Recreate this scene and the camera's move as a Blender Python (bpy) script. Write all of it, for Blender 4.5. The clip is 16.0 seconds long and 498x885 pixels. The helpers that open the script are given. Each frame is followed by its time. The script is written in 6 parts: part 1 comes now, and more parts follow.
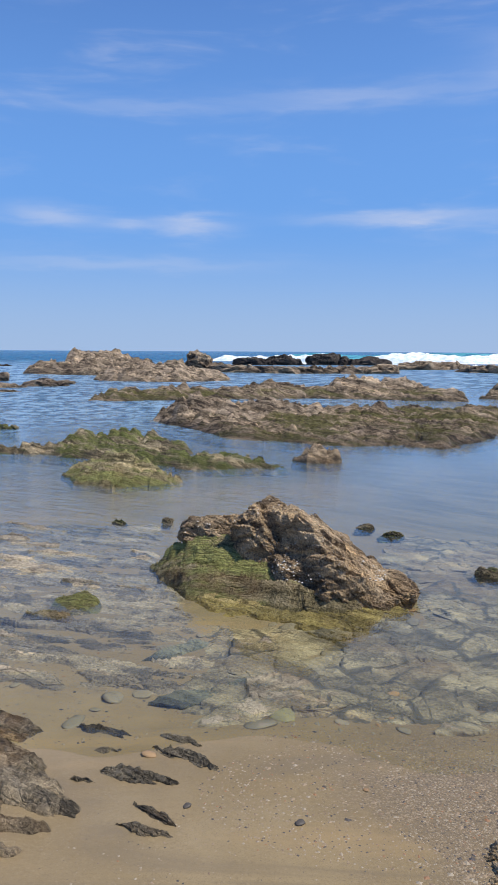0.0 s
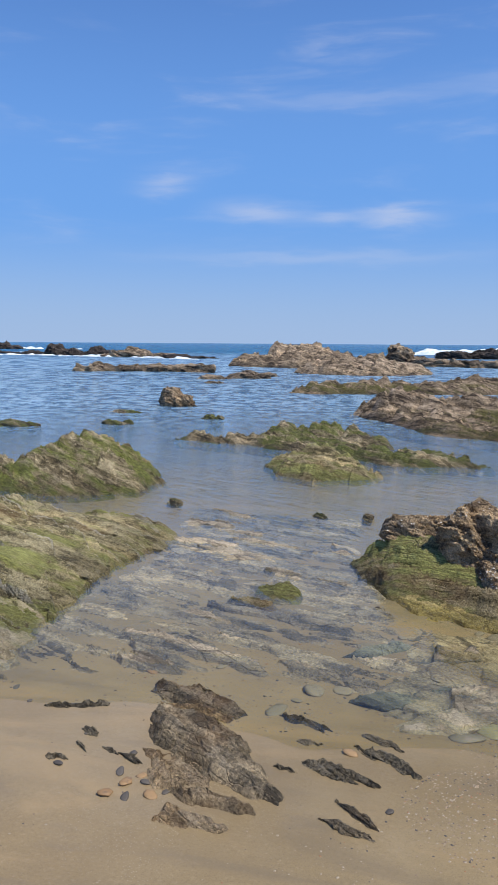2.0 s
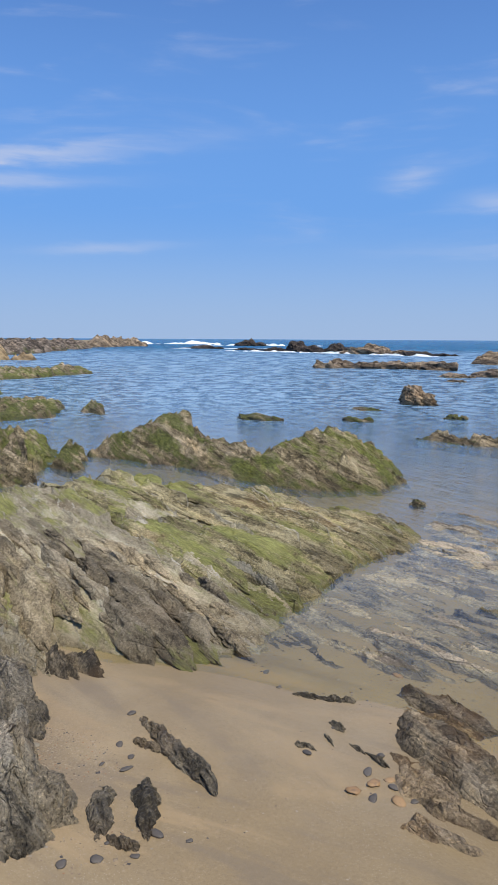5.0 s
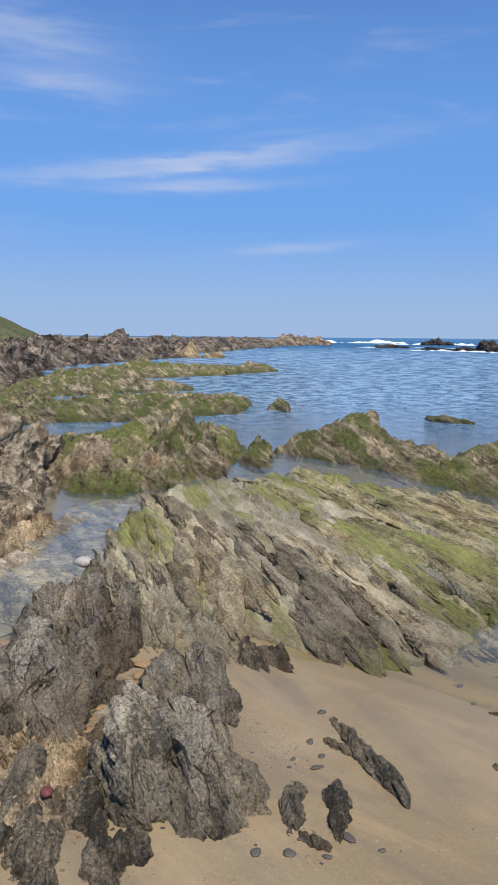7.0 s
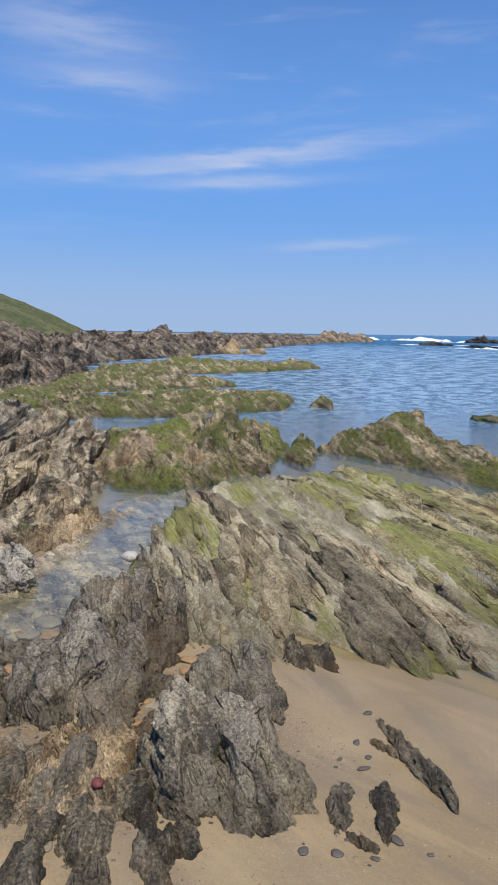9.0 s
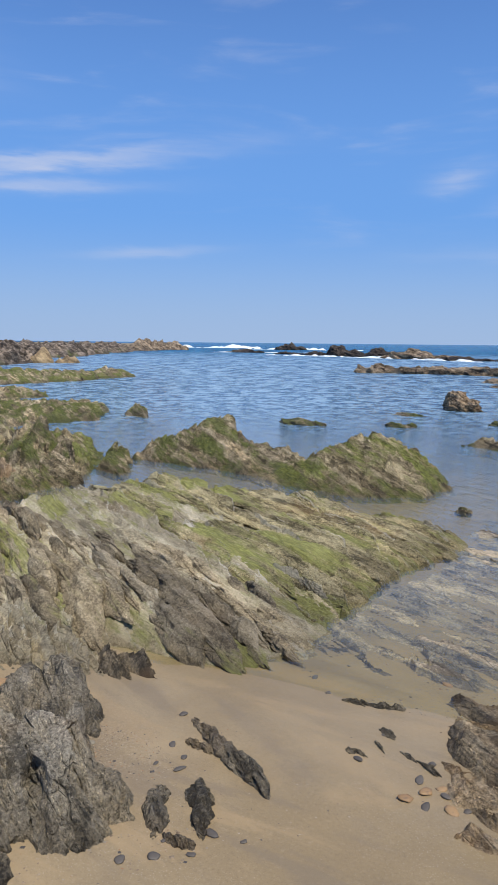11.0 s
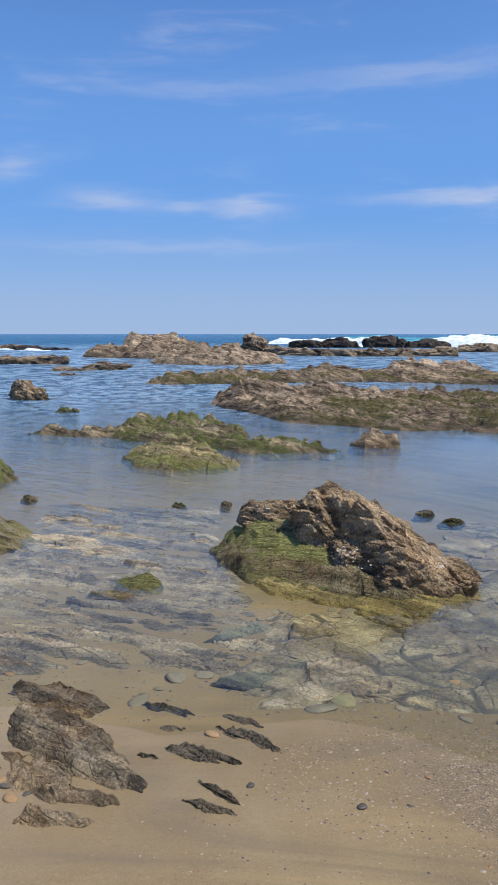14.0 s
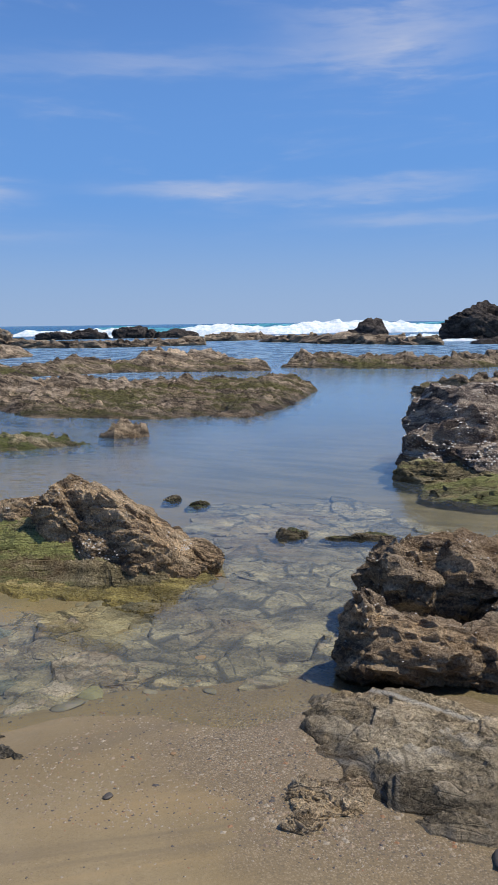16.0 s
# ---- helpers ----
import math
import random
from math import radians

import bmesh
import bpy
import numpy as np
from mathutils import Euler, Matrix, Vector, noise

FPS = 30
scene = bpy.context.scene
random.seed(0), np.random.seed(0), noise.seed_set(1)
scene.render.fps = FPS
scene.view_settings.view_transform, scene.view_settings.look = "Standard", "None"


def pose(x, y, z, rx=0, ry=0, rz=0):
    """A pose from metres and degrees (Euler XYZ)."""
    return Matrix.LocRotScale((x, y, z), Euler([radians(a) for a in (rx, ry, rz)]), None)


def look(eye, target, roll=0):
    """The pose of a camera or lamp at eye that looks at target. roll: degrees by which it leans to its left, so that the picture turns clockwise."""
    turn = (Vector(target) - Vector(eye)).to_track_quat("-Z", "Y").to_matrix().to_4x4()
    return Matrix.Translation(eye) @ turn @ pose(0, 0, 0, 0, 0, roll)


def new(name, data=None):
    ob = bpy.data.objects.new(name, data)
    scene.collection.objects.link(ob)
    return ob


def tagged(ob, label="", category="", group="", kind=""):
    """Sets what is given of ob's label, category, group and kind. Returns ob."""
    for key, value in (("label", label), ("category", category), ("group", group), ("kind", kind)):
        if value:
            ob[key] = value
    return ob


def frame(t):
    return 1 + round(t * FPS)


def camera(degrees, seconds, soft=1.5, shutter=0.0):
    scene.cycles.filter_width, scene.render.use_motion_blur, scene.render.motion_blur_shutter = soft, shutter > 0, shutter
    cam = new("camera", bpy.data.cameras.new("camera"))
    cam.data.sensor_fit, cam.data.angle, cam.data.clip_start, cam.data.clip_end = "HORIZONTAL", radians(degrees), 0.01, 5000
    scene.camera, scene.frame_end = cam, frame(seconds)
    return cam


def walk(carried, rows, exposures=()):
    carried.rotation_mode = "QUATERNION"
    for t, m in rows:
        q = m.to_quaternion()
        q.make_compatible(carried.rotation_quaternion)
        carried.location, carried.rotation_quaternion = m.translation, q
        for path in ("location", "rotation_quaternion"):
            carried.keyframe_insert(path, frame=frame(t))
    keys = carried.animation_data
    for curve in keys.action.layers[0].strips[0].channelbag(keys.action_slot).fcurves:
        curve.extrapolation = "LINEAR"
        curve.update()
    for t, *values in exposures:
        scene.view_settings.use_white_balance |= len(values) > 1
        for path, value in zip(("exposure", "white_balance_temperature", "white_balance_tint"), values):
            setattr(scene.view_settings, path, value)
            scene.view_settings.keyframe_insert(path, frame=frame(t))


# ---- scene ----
# ---------------------------------------------------------------- camera
cam = camera(37.36, 16.0)
PATH = [
    (0, 0.0037, 0.0089, 1.6409, 82.936, -0.295, 0.449),
    (0.5, -0.0100, 0.0161, 1.6448, 82.620, -0.403, 4.356),
    (1, -0.0362, 0.0230, 1.6479, 82.334, -0.439, 8.381),
    (1.5, -0.0511, 0.0316, 1.6515, 82.200, -0.352, 12.194),
    (2, -0.0661, 0.0272, 1.6521, 82.329, -0.391, 15.766),
    (2.5, -0.0845, 0.0193, 1.6543, 82.473, -0.525, 19.002),
    (3, -0.1001, 0.0193, 1.6513, 82.436, -0.736, 21.923),
    (5.5, -0.1871, -0.0075, 1.6598, 82.083, -0.257, 37.477),
    (6, -0.2062, -0.0185, 1.6594, 82.224, -0.312, 41.188),
    (6.5, -0.2307, -0.0351, 1.6597, 82.121, -0.263, 44.725),
    (7, -0.2460, -0.0445, 1.6641, 81.818, -0.473, 48.058),
    (7.5, -0.2597, -0.0594, 1.6656, 81.681, -0.761, 50.838),
    (8, -0.2718, -0.0821, 1.6717, 81.512, -1.104, 53.014),
    (10.5, -0.2292, -0.0715, 1.6763, 81.951, -0.472, 41.833),
    (11, -0.2017, -0.0648, 1.6743, 82.276, -0.561, 37.064),
    (11.5, -0.1850, -0.0558, 1.6736, 82.270, -0.367, 32.356),
    (12, -0.1646, -0.0388, 1.6669, 82.258, -0.001, 26.882),
    (12.5, -0.1223, -0.0243, 1.6653, 82.319, 0.037, 21.154),
    (13, -0.0883, -0.0169, 1.6664, 82.231, -0.179, 15.362),
    (13.5, -0.0598, -0.0110, 1.6598, 81.942, -0.074, 9.814),
    (14, -0.0305, -0.0100, 1.6595, 81.599, -0.011, 4.719),
    (14.5, 0.0012, -0.0066, 1.6620, 81.305, 0.232, -0.008),
    (15, 0.0206, -0.0052, 1.6575, 81.147, 0.621, -4.710),
    (15.5, 0.0536, -0.0070, 1.6537, 80.969, 0.812, -9.145),
    (16, 0.0896, -0.0126, 1.6439, 80.790, 0.741, -14.302),
]
walk(cam, [(t, pose(x, y, z, rx, ry, rz)) for t, x, y, z, rx, ry, rz in PATH],
     [(0.0, 0.04), (5.0, 0.0), (13.0, 0.0), (15.0, 0.0), (16.0, -0.14)])

# ---------------------------------------------------------------- world, sun, exposure
SUN_AZ, SUN_EL = 110.0, 60.0          # degrees clockwise from straight ahead, and above the horizon

world = bpy.data.worlds.new("world")
scene.world = world
world.use_nodes = True


class Nodes:
    """A short hand for node trees."""

    def __init__(self, tree):
        self.tree = tree
        tree.nodes.clear()

    def add(self, kind, ins=None, **props):
        n = self.tree.nodes.new(kind)
        for k, v in props.items():
            setattr(n, k, v)
        for k, v in (ins or {}).items():
            if isinstance(v, bpy.types.NodeSocket):
                self.tree.links.new(v, n.inputs[k])
            else:
                n.inputs[k].default_value = v
        return n

    def math(self, op, a, b=0.0, c=0.0, clamp=False):
        return self.add("ShaderNodeMath", {0: a, 1: b, 2: c}, operation=op, use_clamp=clamp).outputs[0]

    def mix(self, fac, a, b, blend="MIX"):
        n = self.add("ShaderNodeMix", data_type="RGBA", blend_type=blend)
        for sock, v in ((0, fac), (6, a), (7, b)):
            if isinstance(v, bpy.types.NodeSocket):
                self.tree.links.new(v, n.inputs[sock])
            else:
                n.inputs[sock].default_value = (*v, 1.0) if isinstance(v, tuple) and len(v) == 3 else v
        return n.outputs[2]

    def ramp(self, fac, lo, hi):
        return self.add("ShaderNodeMapRange", {0: fac, 1: lo, 2: hi, 3: 0.0, 4: 1.0}, interpolation_type="SMOOTHSTEP").outputs[0]

    def noise(self, vec, scale, detail=4.0, rough=0.55, dist=0.0):
        return self.add("ShaderNodeTexNoise", {"Vector": vec, "Scale": scale, "Detail": detail, "Roughness": rough, "Distortion": dist}).outputs[0]

    def mapped(self, vec, rot=(0, 0, 0), scale=(1, 1, 1), loc=(0, 0, 0)):
        return self.add("ShaderNodeMapping", {0: vec, 1: loc, 2: [radians(a) for a in rot], 3: scale}).outputs[0]


def build_world():
    n = Nodes(world.node_tree)
    sky = n.add("ShaderNodeTexSky", sky_type="NISHITA", sun_disc=False, sun_elevation=radians(SUN_EL), sun_rotation=radians(SUN_AZ),
                air_density=1.0, dust_density=0.0, ozone_density=1.6, altitude=0.0)
    way = n.add("ShaderNodeTexCoord").outputs["Generated"]
    sep = n.add("ShaderNodeSeparateXYZ", {0: way})
    az = n.math("MULTIPLY", n.math("ARCTAN2", sep.outputs[0], sep.outputs[1]), 57.2958)
    el = n.math("MULTIPLY", n.math("ARCSINE", sep.outputs[2]), 57.2958)
    # wisps: noise over a high flat layer, drawn out sideways
    flat = n.add("ShaderNodeCombineXYZ", {0: n.math("MULTIPLY", az, 0.055), 1: n.math("MULTIPLY", el, 0.30), 2: 0.0}).outputs[0]
    tilt = n.mapped(flat, rot=(0, 0, -7))
    wisp = n.noise(tilt, 1.3, 5.0, 0.55, 0.5)
    fine = n.noise(tilt, 4.0, 4.0, 0.55, 0.3)
    total = n.math("MULTIPLY", n.ramp(wisp, 0.50, 0.78), n.ramp(fine, 0.25, 0.75))
    total = n.math("MULTIPLY", total, n.math("MULTIPLY", n.ramp(el, 3.0, 13.0), 0.32))
    # single streaks and puffs: azimuth, elevation, half width, half height, slope, strength
    for ca, ce, w, h, slope, k in (
            (-14.7, 9.6, 3.4, 0.75, -0.03, 0.55), (-4.8, 9.3, 3.2, 0.85, -0.02, 0.65), (-9.5, 9.2, 2.2, 0.4, 0.0, 0.4),
            (10.2, 9.8, 7.0, 0.55, 0.0, 0.65), (24.5, 9.6, 8.0, 0.8, 0.03, 0.6), (-22.0, 11.6, 2.2, 0.8, 0.1, 0.5),
            (-53.0, 12.5, 13.5, 0.75, 0.11, 0.75), (-52.5, 10.9, 8.0, 0.5, 0.05, 0.5), (-44.5, 6.6, 5.5, 0.4, 0.06, 0.4),
            (-64.5, 20.0, 7.0, 1.8, -0.12, 0.45), (-62.0, 17.3, 6.5, 0.9, -0.05, 0.45), (24.5, 19.2, 7.5, 2.3, -0.02, 0.6),
            (-10.0, 6.4, 12.0, 0.55, 0.0, 0.3), (8.0, 18.0, 10.0, 0.9, 0.02, 0.35), (-9.0, 17.2, 8.0, 0.6, 0.0, 0.25), (27.0, 7.3, 8.0, 0.5, 0.0, 0.4)):
        da = n.math("DIVIDE", n.math("SUBTRACT", az, ca), w)
        de = n.math("DIVIDE", n.math("SUBTRACT", n.math("SUBTRACT", el, ce), n.math("MULTIPLY", n.math("SUBTRACT", az, ca), slope)), h)
        de = n.math("ADD", de, n.math("MULTIPLY", n.math("SUBTRACT", fine, 0.5), 2.6))
        d2 = n.math("ADD", n.math("MULTIPLY", da, da), n.math("MULTIPLY", de, de))
        g = n.math("MULTIPLY", n.math("EXPONENT", n.math("MULTIPLY", d2, -1.4)), k)
        g = n.math("MULTIPLY", g, n.math("ADD", n.math("MULTIPLY", wisp, 1.2), 0.15))
        total = n.math("ADD", total, g)
    cover = n.math("MULTIPLY", n.math("MINIMUM", total, 0.8), n.ramp(el, 1.0, 5.0))
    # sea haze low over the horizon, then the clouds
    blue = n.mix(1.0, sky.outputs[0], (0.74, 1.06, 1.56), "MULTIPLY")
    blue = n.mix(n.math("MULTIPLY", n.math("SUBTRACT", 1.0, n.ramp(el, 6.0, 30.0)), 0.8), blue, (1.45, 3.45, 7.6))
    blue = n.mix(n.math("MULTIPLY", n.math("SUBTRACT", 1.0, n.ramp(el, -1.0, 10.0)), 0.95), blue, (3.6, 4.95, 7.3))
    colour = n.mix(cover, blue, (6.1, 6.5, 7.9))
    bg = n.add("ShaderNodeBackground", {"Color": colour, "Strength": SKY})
    out = n.add("ShaderNodeOutputWorld", {0: bg.outputs[0]})


SKY = 0.10
build_world()
sun = new("sun", bpy.data.lights.new("sun", "SUN"))
sun.data.energy, sun.data.angle, sun.data.color = 4.6, radians(0.53), (1.0, 0.93, 0.82)
sa, se = radians(SUN_AZ), radians(SUN_EL)
sun.matrix_world = look((math.sin(sa) * math.cos(se) * 50, math.cos(sa) * math.cos(se) * 50, math.sin(se) * 50), (0, 0, 0))

# ---------------------------------------------------------------- materials
STRIKE, DIP = -38.0, 38.0            # the way the rock beds run, in plan, and their slope


def material(name):
    m = bpy.data.materials.new(name)
    m.use_nodes = True
    return m, Nodes(m.node_tree)


def finish(n, colour, rough, height=None, bump=0.5, dist=0.01, spec=0.5):
    ins = {"Base Color": colour, "Roughness": rough, "Specular IOR Level": spec}
    if height is not None:
        ins["Normal"] = n.add("ShaderNodeBump", {"Strength": bump, "Distance": dist, "Height": height}).outputs[0]
    b = n.add("ShaderNodeBsdfPrincipled", ins)
    n.add("ShaderNodeOutputMaterial", {0: b.outputs[0]})


def rock_material(name, light, mid, dark, algae=0.0, green=(0.17, 0.19, 0.05), reach=0.35, barnacle=0.0, veins=0.0, wet=0.12, size=1.0, ochre=0.0, stripe=0.7, cracks=0.45, relief=1.0, strike=STRIKE, dip=DIP, tufts=0.28, soak=0.5, speck=0.6, streaky=1.0, plates=0.7, seam=0.0, seam_tone=(0.60, 0.56, 0.46), vary=0.0):
    """Bedded rock: streaks along the beds, mottling, dark wet foot, algae at low levels, pale barnacles, quartz veins."""
    light, mid, dark = [(c[0] * 1.0, c[1] * 0.985, c[2] * 0.93) for c in (light, mid, dark)]
    m, n = material(name)
    geo = n.add("ShaderNodeNewGeometry")
    pos, nor = geo.outputs[0], geo.outputs[1]
    bed = n.mapped(n.mapped(pos, rot=(0, 0, -strike)), rot=(dip, 0, 0))
    bend = n.add("ShaderNodeVectorMath", {0: bed, 1: n.mapped(n.add("ShaderNodeTexNoise", {"Vector": bed, "Scale": 1.1 / size, "Detail": 3.0}).outputs[1], scale=(0.16 * size,) * 3)}, operation="ADD").outputs[0]
    streak = n.noise(n.mapped(bend, scale=(0.7 / size, 1.6 / size, 11.0 / size)), 1.7, 7.0, 0.66, 0.3)
    streak = n.math("ADD", n.math("MULTIPLY", n.math("SUBTRACT", streak, 0.5), streaky), 0.5)
    lines = n.noise(n.mapped(bend, scale=(2.0 / size, 4.0 / size, 26.0 / size)), 1.5, 6.0, 0.7, 0.3)
    cells = n.mapped(bend, scale=(0.42, 0.6, 1.0))
    cell_a = n.add("ShaderNodeTexVoronoi", {"Vector": cells, "Scale": 9.0 / size})
    cell_b = n.add("ShaderNodeTexVoronoi", {"Vector": cells, "Scale": 24.0 / size})
    edge_a = n.add("ShaderNodeTexVoronoi", {"Vector": cells, "Scale": 9.0 / size}, feature="DISTANCE_TO_EDGE").outputs[0]
    edge_b = n.add("ShaderNodeTexVoronoi", {"Vector": cells, "Scale": 24.0 / size}, feature="DISTANCE_TO_EDGE").outputs[0]
    tone_a = n.add("ShaderNodeSeparateColor", {0: cell_a.outputs[1]}).outputs[0]
    tone_b = n.add("ShaderNodeSeparateColor", {0: cell_b.outputs[1]}).outputs[1]
    grain = n.noise(pos, 62.0 / size, 6.0, 0.75)
    blot = n.noise(pos, 3.0 / size, 6.0, 0.65)
    z = n.add("ShaderNodeSeparateXYZ", {0: pos}).outputs[2]
    up = n.add("ShaderNodeSeparateXYZ", {0: nor}).outputs[2]
    level = n.math("ADD", n.math("MULTIPLY", streak, 1.1), n.math("ADD", n.math("MULTIPLY", grain, 1.2), n.math("MULTIPLY", blot, 0.9)))
    level = n.math("ADD", n.math("SUBTRACT", level, 1.1), n.math("ADD", n.math("MULTIPLY", n.math("SUBTRACT", tone_a, 0.5), 0.20), n.math("MULTIPLY", n.math("SUBTRACT", tone_b, 0.5), 0.22)))
    colour = n.mix(n.ramp(level, 0.26, 0.50), dark, mid)
    colour = n.mix(n.ramp(level, 0.48, 0.72), colour, light)
    colour = n.mix(n.math("MULTIPLY", n.ramp(lines, 0.56, 0.70), 0.6 * stripe), colour, dark)
    crack = n.math("MAXIMUM", n.math("SUBTRACT", 1.0, n.ramp(edge_a, 0.0, 0.06)), n.math("MULTIPLY", n.math("SUBTRACT", 1.0, n.ramp(edge_b, 0.0, 0.07)), 0.6))
    crack = n.math("MULTIPLY", crack, n.ramp(n.noise(bend, 5.0 / size, 4.0), 0.46, 0.60))
    colour = n.mix(n.math("MULTIPLY", crack, cracks), colour, tuple(c * 0.7 for c in dark))
    band = n.noise(n.mapped(bend, scale=(0.30 / size, 0.5 / size, 4.2 / size)), 1.4, 3.0, 0.5)
    colour = n.mix(n.math("MULTIPLY", n.ramp(band, 0.50, 0.62), 0.55), colour, n.mix(1.0, colour, (0.45, 0.43, 0.42), "MULTIPLY"))
    colour = n.mix(n.math("MULTIPLY", n.math("SUBTRACT", 1.0, n.ramp(band, 0.36, 0.47)), 0.6), colour, n.mix(1.0, colour, (1.45, 1.38, 1.25), "MULTIPLY"))
    # speckle: light flecks paint sun glints into the colour, dark flecks are grains
    fleck = n.noise(pos, 78.0 / size, 4.0, 0.75)
    colour = n.mix(n.math("MULTIPLY", n.ramp(fleck, 0.54, 0.64), speck), colour, n.mix(1.0, colour, (1.75, 1.70, 1.60), "MULTIPLY"))
    colour = n.mix(n.math("MULTIPLY", n.math("SUBTRACT", 1.0, n.ramp(fleck, 0.36, 0.46)), speck), colour, n.mix(1.0, colour, (0.32, 0.31, 0.30), "MULTIPLY"))
    own = n.add("ShaderNodeAttribute", attribute_name="plate").outputs["Fac"]
    own = n.math("ADD", 1.0, n.math("MULTIPLY", n.math("MULTIPLY", n.math("SUBTRACT", own, 1.0), n.math("GREATER_THAN", own, 0.01)), plates))
    colour = n.add("ShaderNodeVectorMath", {0: colour, "Scale": own}, operation="SCALE").outputs[0]
    if vary:
        chance = n.add("ShaderNodeObjectInfo").outputs["Random"]
        colour = n.add("ShaderNodeVectorMath", {0: colour, "Scale": n.math("ADD", 1.0 - 0.5 * vary, n.math("MULTIPLY", chance, vary))}, operation="SCALE").outputs[0]
    if ochre:
        colour = n.mix(n.math("MULTIPLY", n.ramp(n.noise(bend, 1.3 / size, 4.0), 0.50, 0.64), ochre), colour, (0.36, 0.21, 0.09))
    if veins:
        wv = n.add("ShaderNodeTexVoronoi", {"Vector": n.mapped(bend, scale=(0.8, 1.6, 4.2)), "Scale": 1.5}, feature="DISTANCE_TO_EDGE").outputs[0]
        line = n.math("SUBTRACT", 1.0, n.ramp(n.math("ADD", wv, n.math("MULTIPLY", n.math("SUBTRACT", grain, 0.5), 0.10)), 0.01, 0.06))
        patch = n.ramp(n.noise(pos, 0.9, 3.0), 0.42, 0.58)
        colour = n.mix(n.math("MULTIPLY", n.math("MULTIPLY", line, patch), veins), colour, (0.56, 0.53, 0.45))
    if seam:
        joint = n.math("ADD", n.add("ShaderNodeAttribute", attribute_name="seam").outputs["Fac"], n.math("MULTIPLY", n.math("SUBTRACT", grain, 0.5), 0.5))
        patch = n.ramp(n.noise(pos, 1.6 / size, 4.0, 0.6), 0.32, 0.52)
        colour = n.mix(n.math("MULTIPLY", n.math("MULTIPLY", n.ramp(joint, 0.40, 0.66), patch), seam), colour, seam_tone)
    split = n.add("ShaderNodeAttribute", attribute_name="seam").outputs["Fac"]
    colour = n.mix(n.math("MULTIPLY", n.ramp(n.math("ADD", split, n.math("MULTIPLY", n.math("SUBTRACT", grain, 0.5), 0.3)), 0.80, 0.92), 0.7 * cracks + 0.3), colour, tuple(0.6 * c for c in dark))
    if algae:
        where = n.math("ADD", n.noise(n.mapped(bend, scale=(0.6, 1.0, 3.4)), 1.2 / size, 6.0, 0.68), n.math("MULTIPLY", n.math("SUBTRACT", up, 0.7), 0.10))
        band = n.math("SUBTRACT", 1.0, n.ramp(n.math("ADD", z, n.math("MULTIPLY", blot, -0.12 * size)), reach * 0.5, reach))
        tuft = n.noise(n.mapped(bend, scale=(1.0, 3.0, 14.0)), 7.0 / size, 6.0, 0.75)
        tone = n.mix(n.ramp(tuft, 0.36, 0.64), tuple(c * tufts for c in green), green)
        tone = n.mix(n.math("MULTIPLY", n.math("SUBTRACT", 1.0, n.ramp(fleck, 0.38, 0.50)), 0.6 * speck), tone, tuple(c * 0.35 for c in green))
        lo = 0.64 - 0.26 * algae
        colour = n.mix(n.math("MULTIPLY", n.math("MULTIPLY", n.ramp(where, lo, lo + 0.13), band), 0.9), colour, tone)
    if barnacle:
        cell = n.add("ShaderNodeTexVoronoi", {"Vector": pos, "Scale": 52.0 / size}).outputs[0]
        grain = n.math("ADD", grain, n.math("MULTIPLY", n.math("SUBTRACT", 0.5, cell), 0.5 * barnacle))
        spot = n.math("MULTIPLY", n.math("SUBTRACT", 1.0, n.ramp(cell, 0.14, 0.30)), n.ramp(n.noise(pos, 3.4 / size, 4.0), 0.46, 0.62))
        colour = n.mix(n.math("MULTIPLY", n.math("MULTIPLY", spot, barnacle), n.ramp(z, 0.06, 0.25)), colour, (0.50, 0.46, 0.40))
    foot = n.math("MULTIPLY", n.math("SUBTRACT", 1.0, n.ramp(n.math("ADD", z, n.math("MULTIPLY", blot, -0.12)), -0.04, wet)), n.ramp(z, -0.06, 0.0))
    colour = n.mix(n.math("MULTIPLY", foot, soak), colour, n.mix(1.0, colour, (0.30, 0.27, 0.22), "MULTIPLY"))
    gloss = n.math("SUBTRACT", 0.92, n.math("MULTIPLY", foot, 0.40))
    height = n.math("ADD", n.math("MULTIPLY", streak, 0.7), n.math("ADD", n.math("MULTIPLY", lines, 0.6 * stripe), n.math("ADD", n.math("MULTIPLY", grain, 0.6), n.math("MULTIPLY", fleck, 0.7 * speck))))
    height = n.math("ADD", height, n.math("ADD", n.math("MULTIPLY", tone_b, 0.30), n.math("ADD", n.math("MULTIPLY", tone_a, 0.25), n.math("MULTIPLY", crack, -0.9 * cracks))))
    finish(n, colour, gloss, height, 1.0, 0.05 * size * relief, 0.25)
    return m


ROCK_BARN = rock_material("barnacled rock", (0.62, 0.475, 0.315), (0.42, 0.305, 0.19), (0.14, 0.10, 0.066), algae=0.35, reach=0.20, barnacle=0.8, green=(0.20, 0.19, 0.05), ochre=0.2, stripe=0.12, relief=0.9, speck=0.8)
ROCK_GOLD = rock_material("golden sunken rock", (0.44, 0.36, 0.16), (0.31, 0.245, 0.10), (0.14, 0.11, 0.045), soak=0.0, relief=0.6, speck=0.5)
ROCK_BROWN = rock_material("dark brown rock", (0.54, 0.42, 0.29), (0.30, 0.225, 0.15), (0.085, 0.063, 0.046), barnacle=0.5, ochre=0.25, stripe=0.15, relief=0.9, speck=0.8)
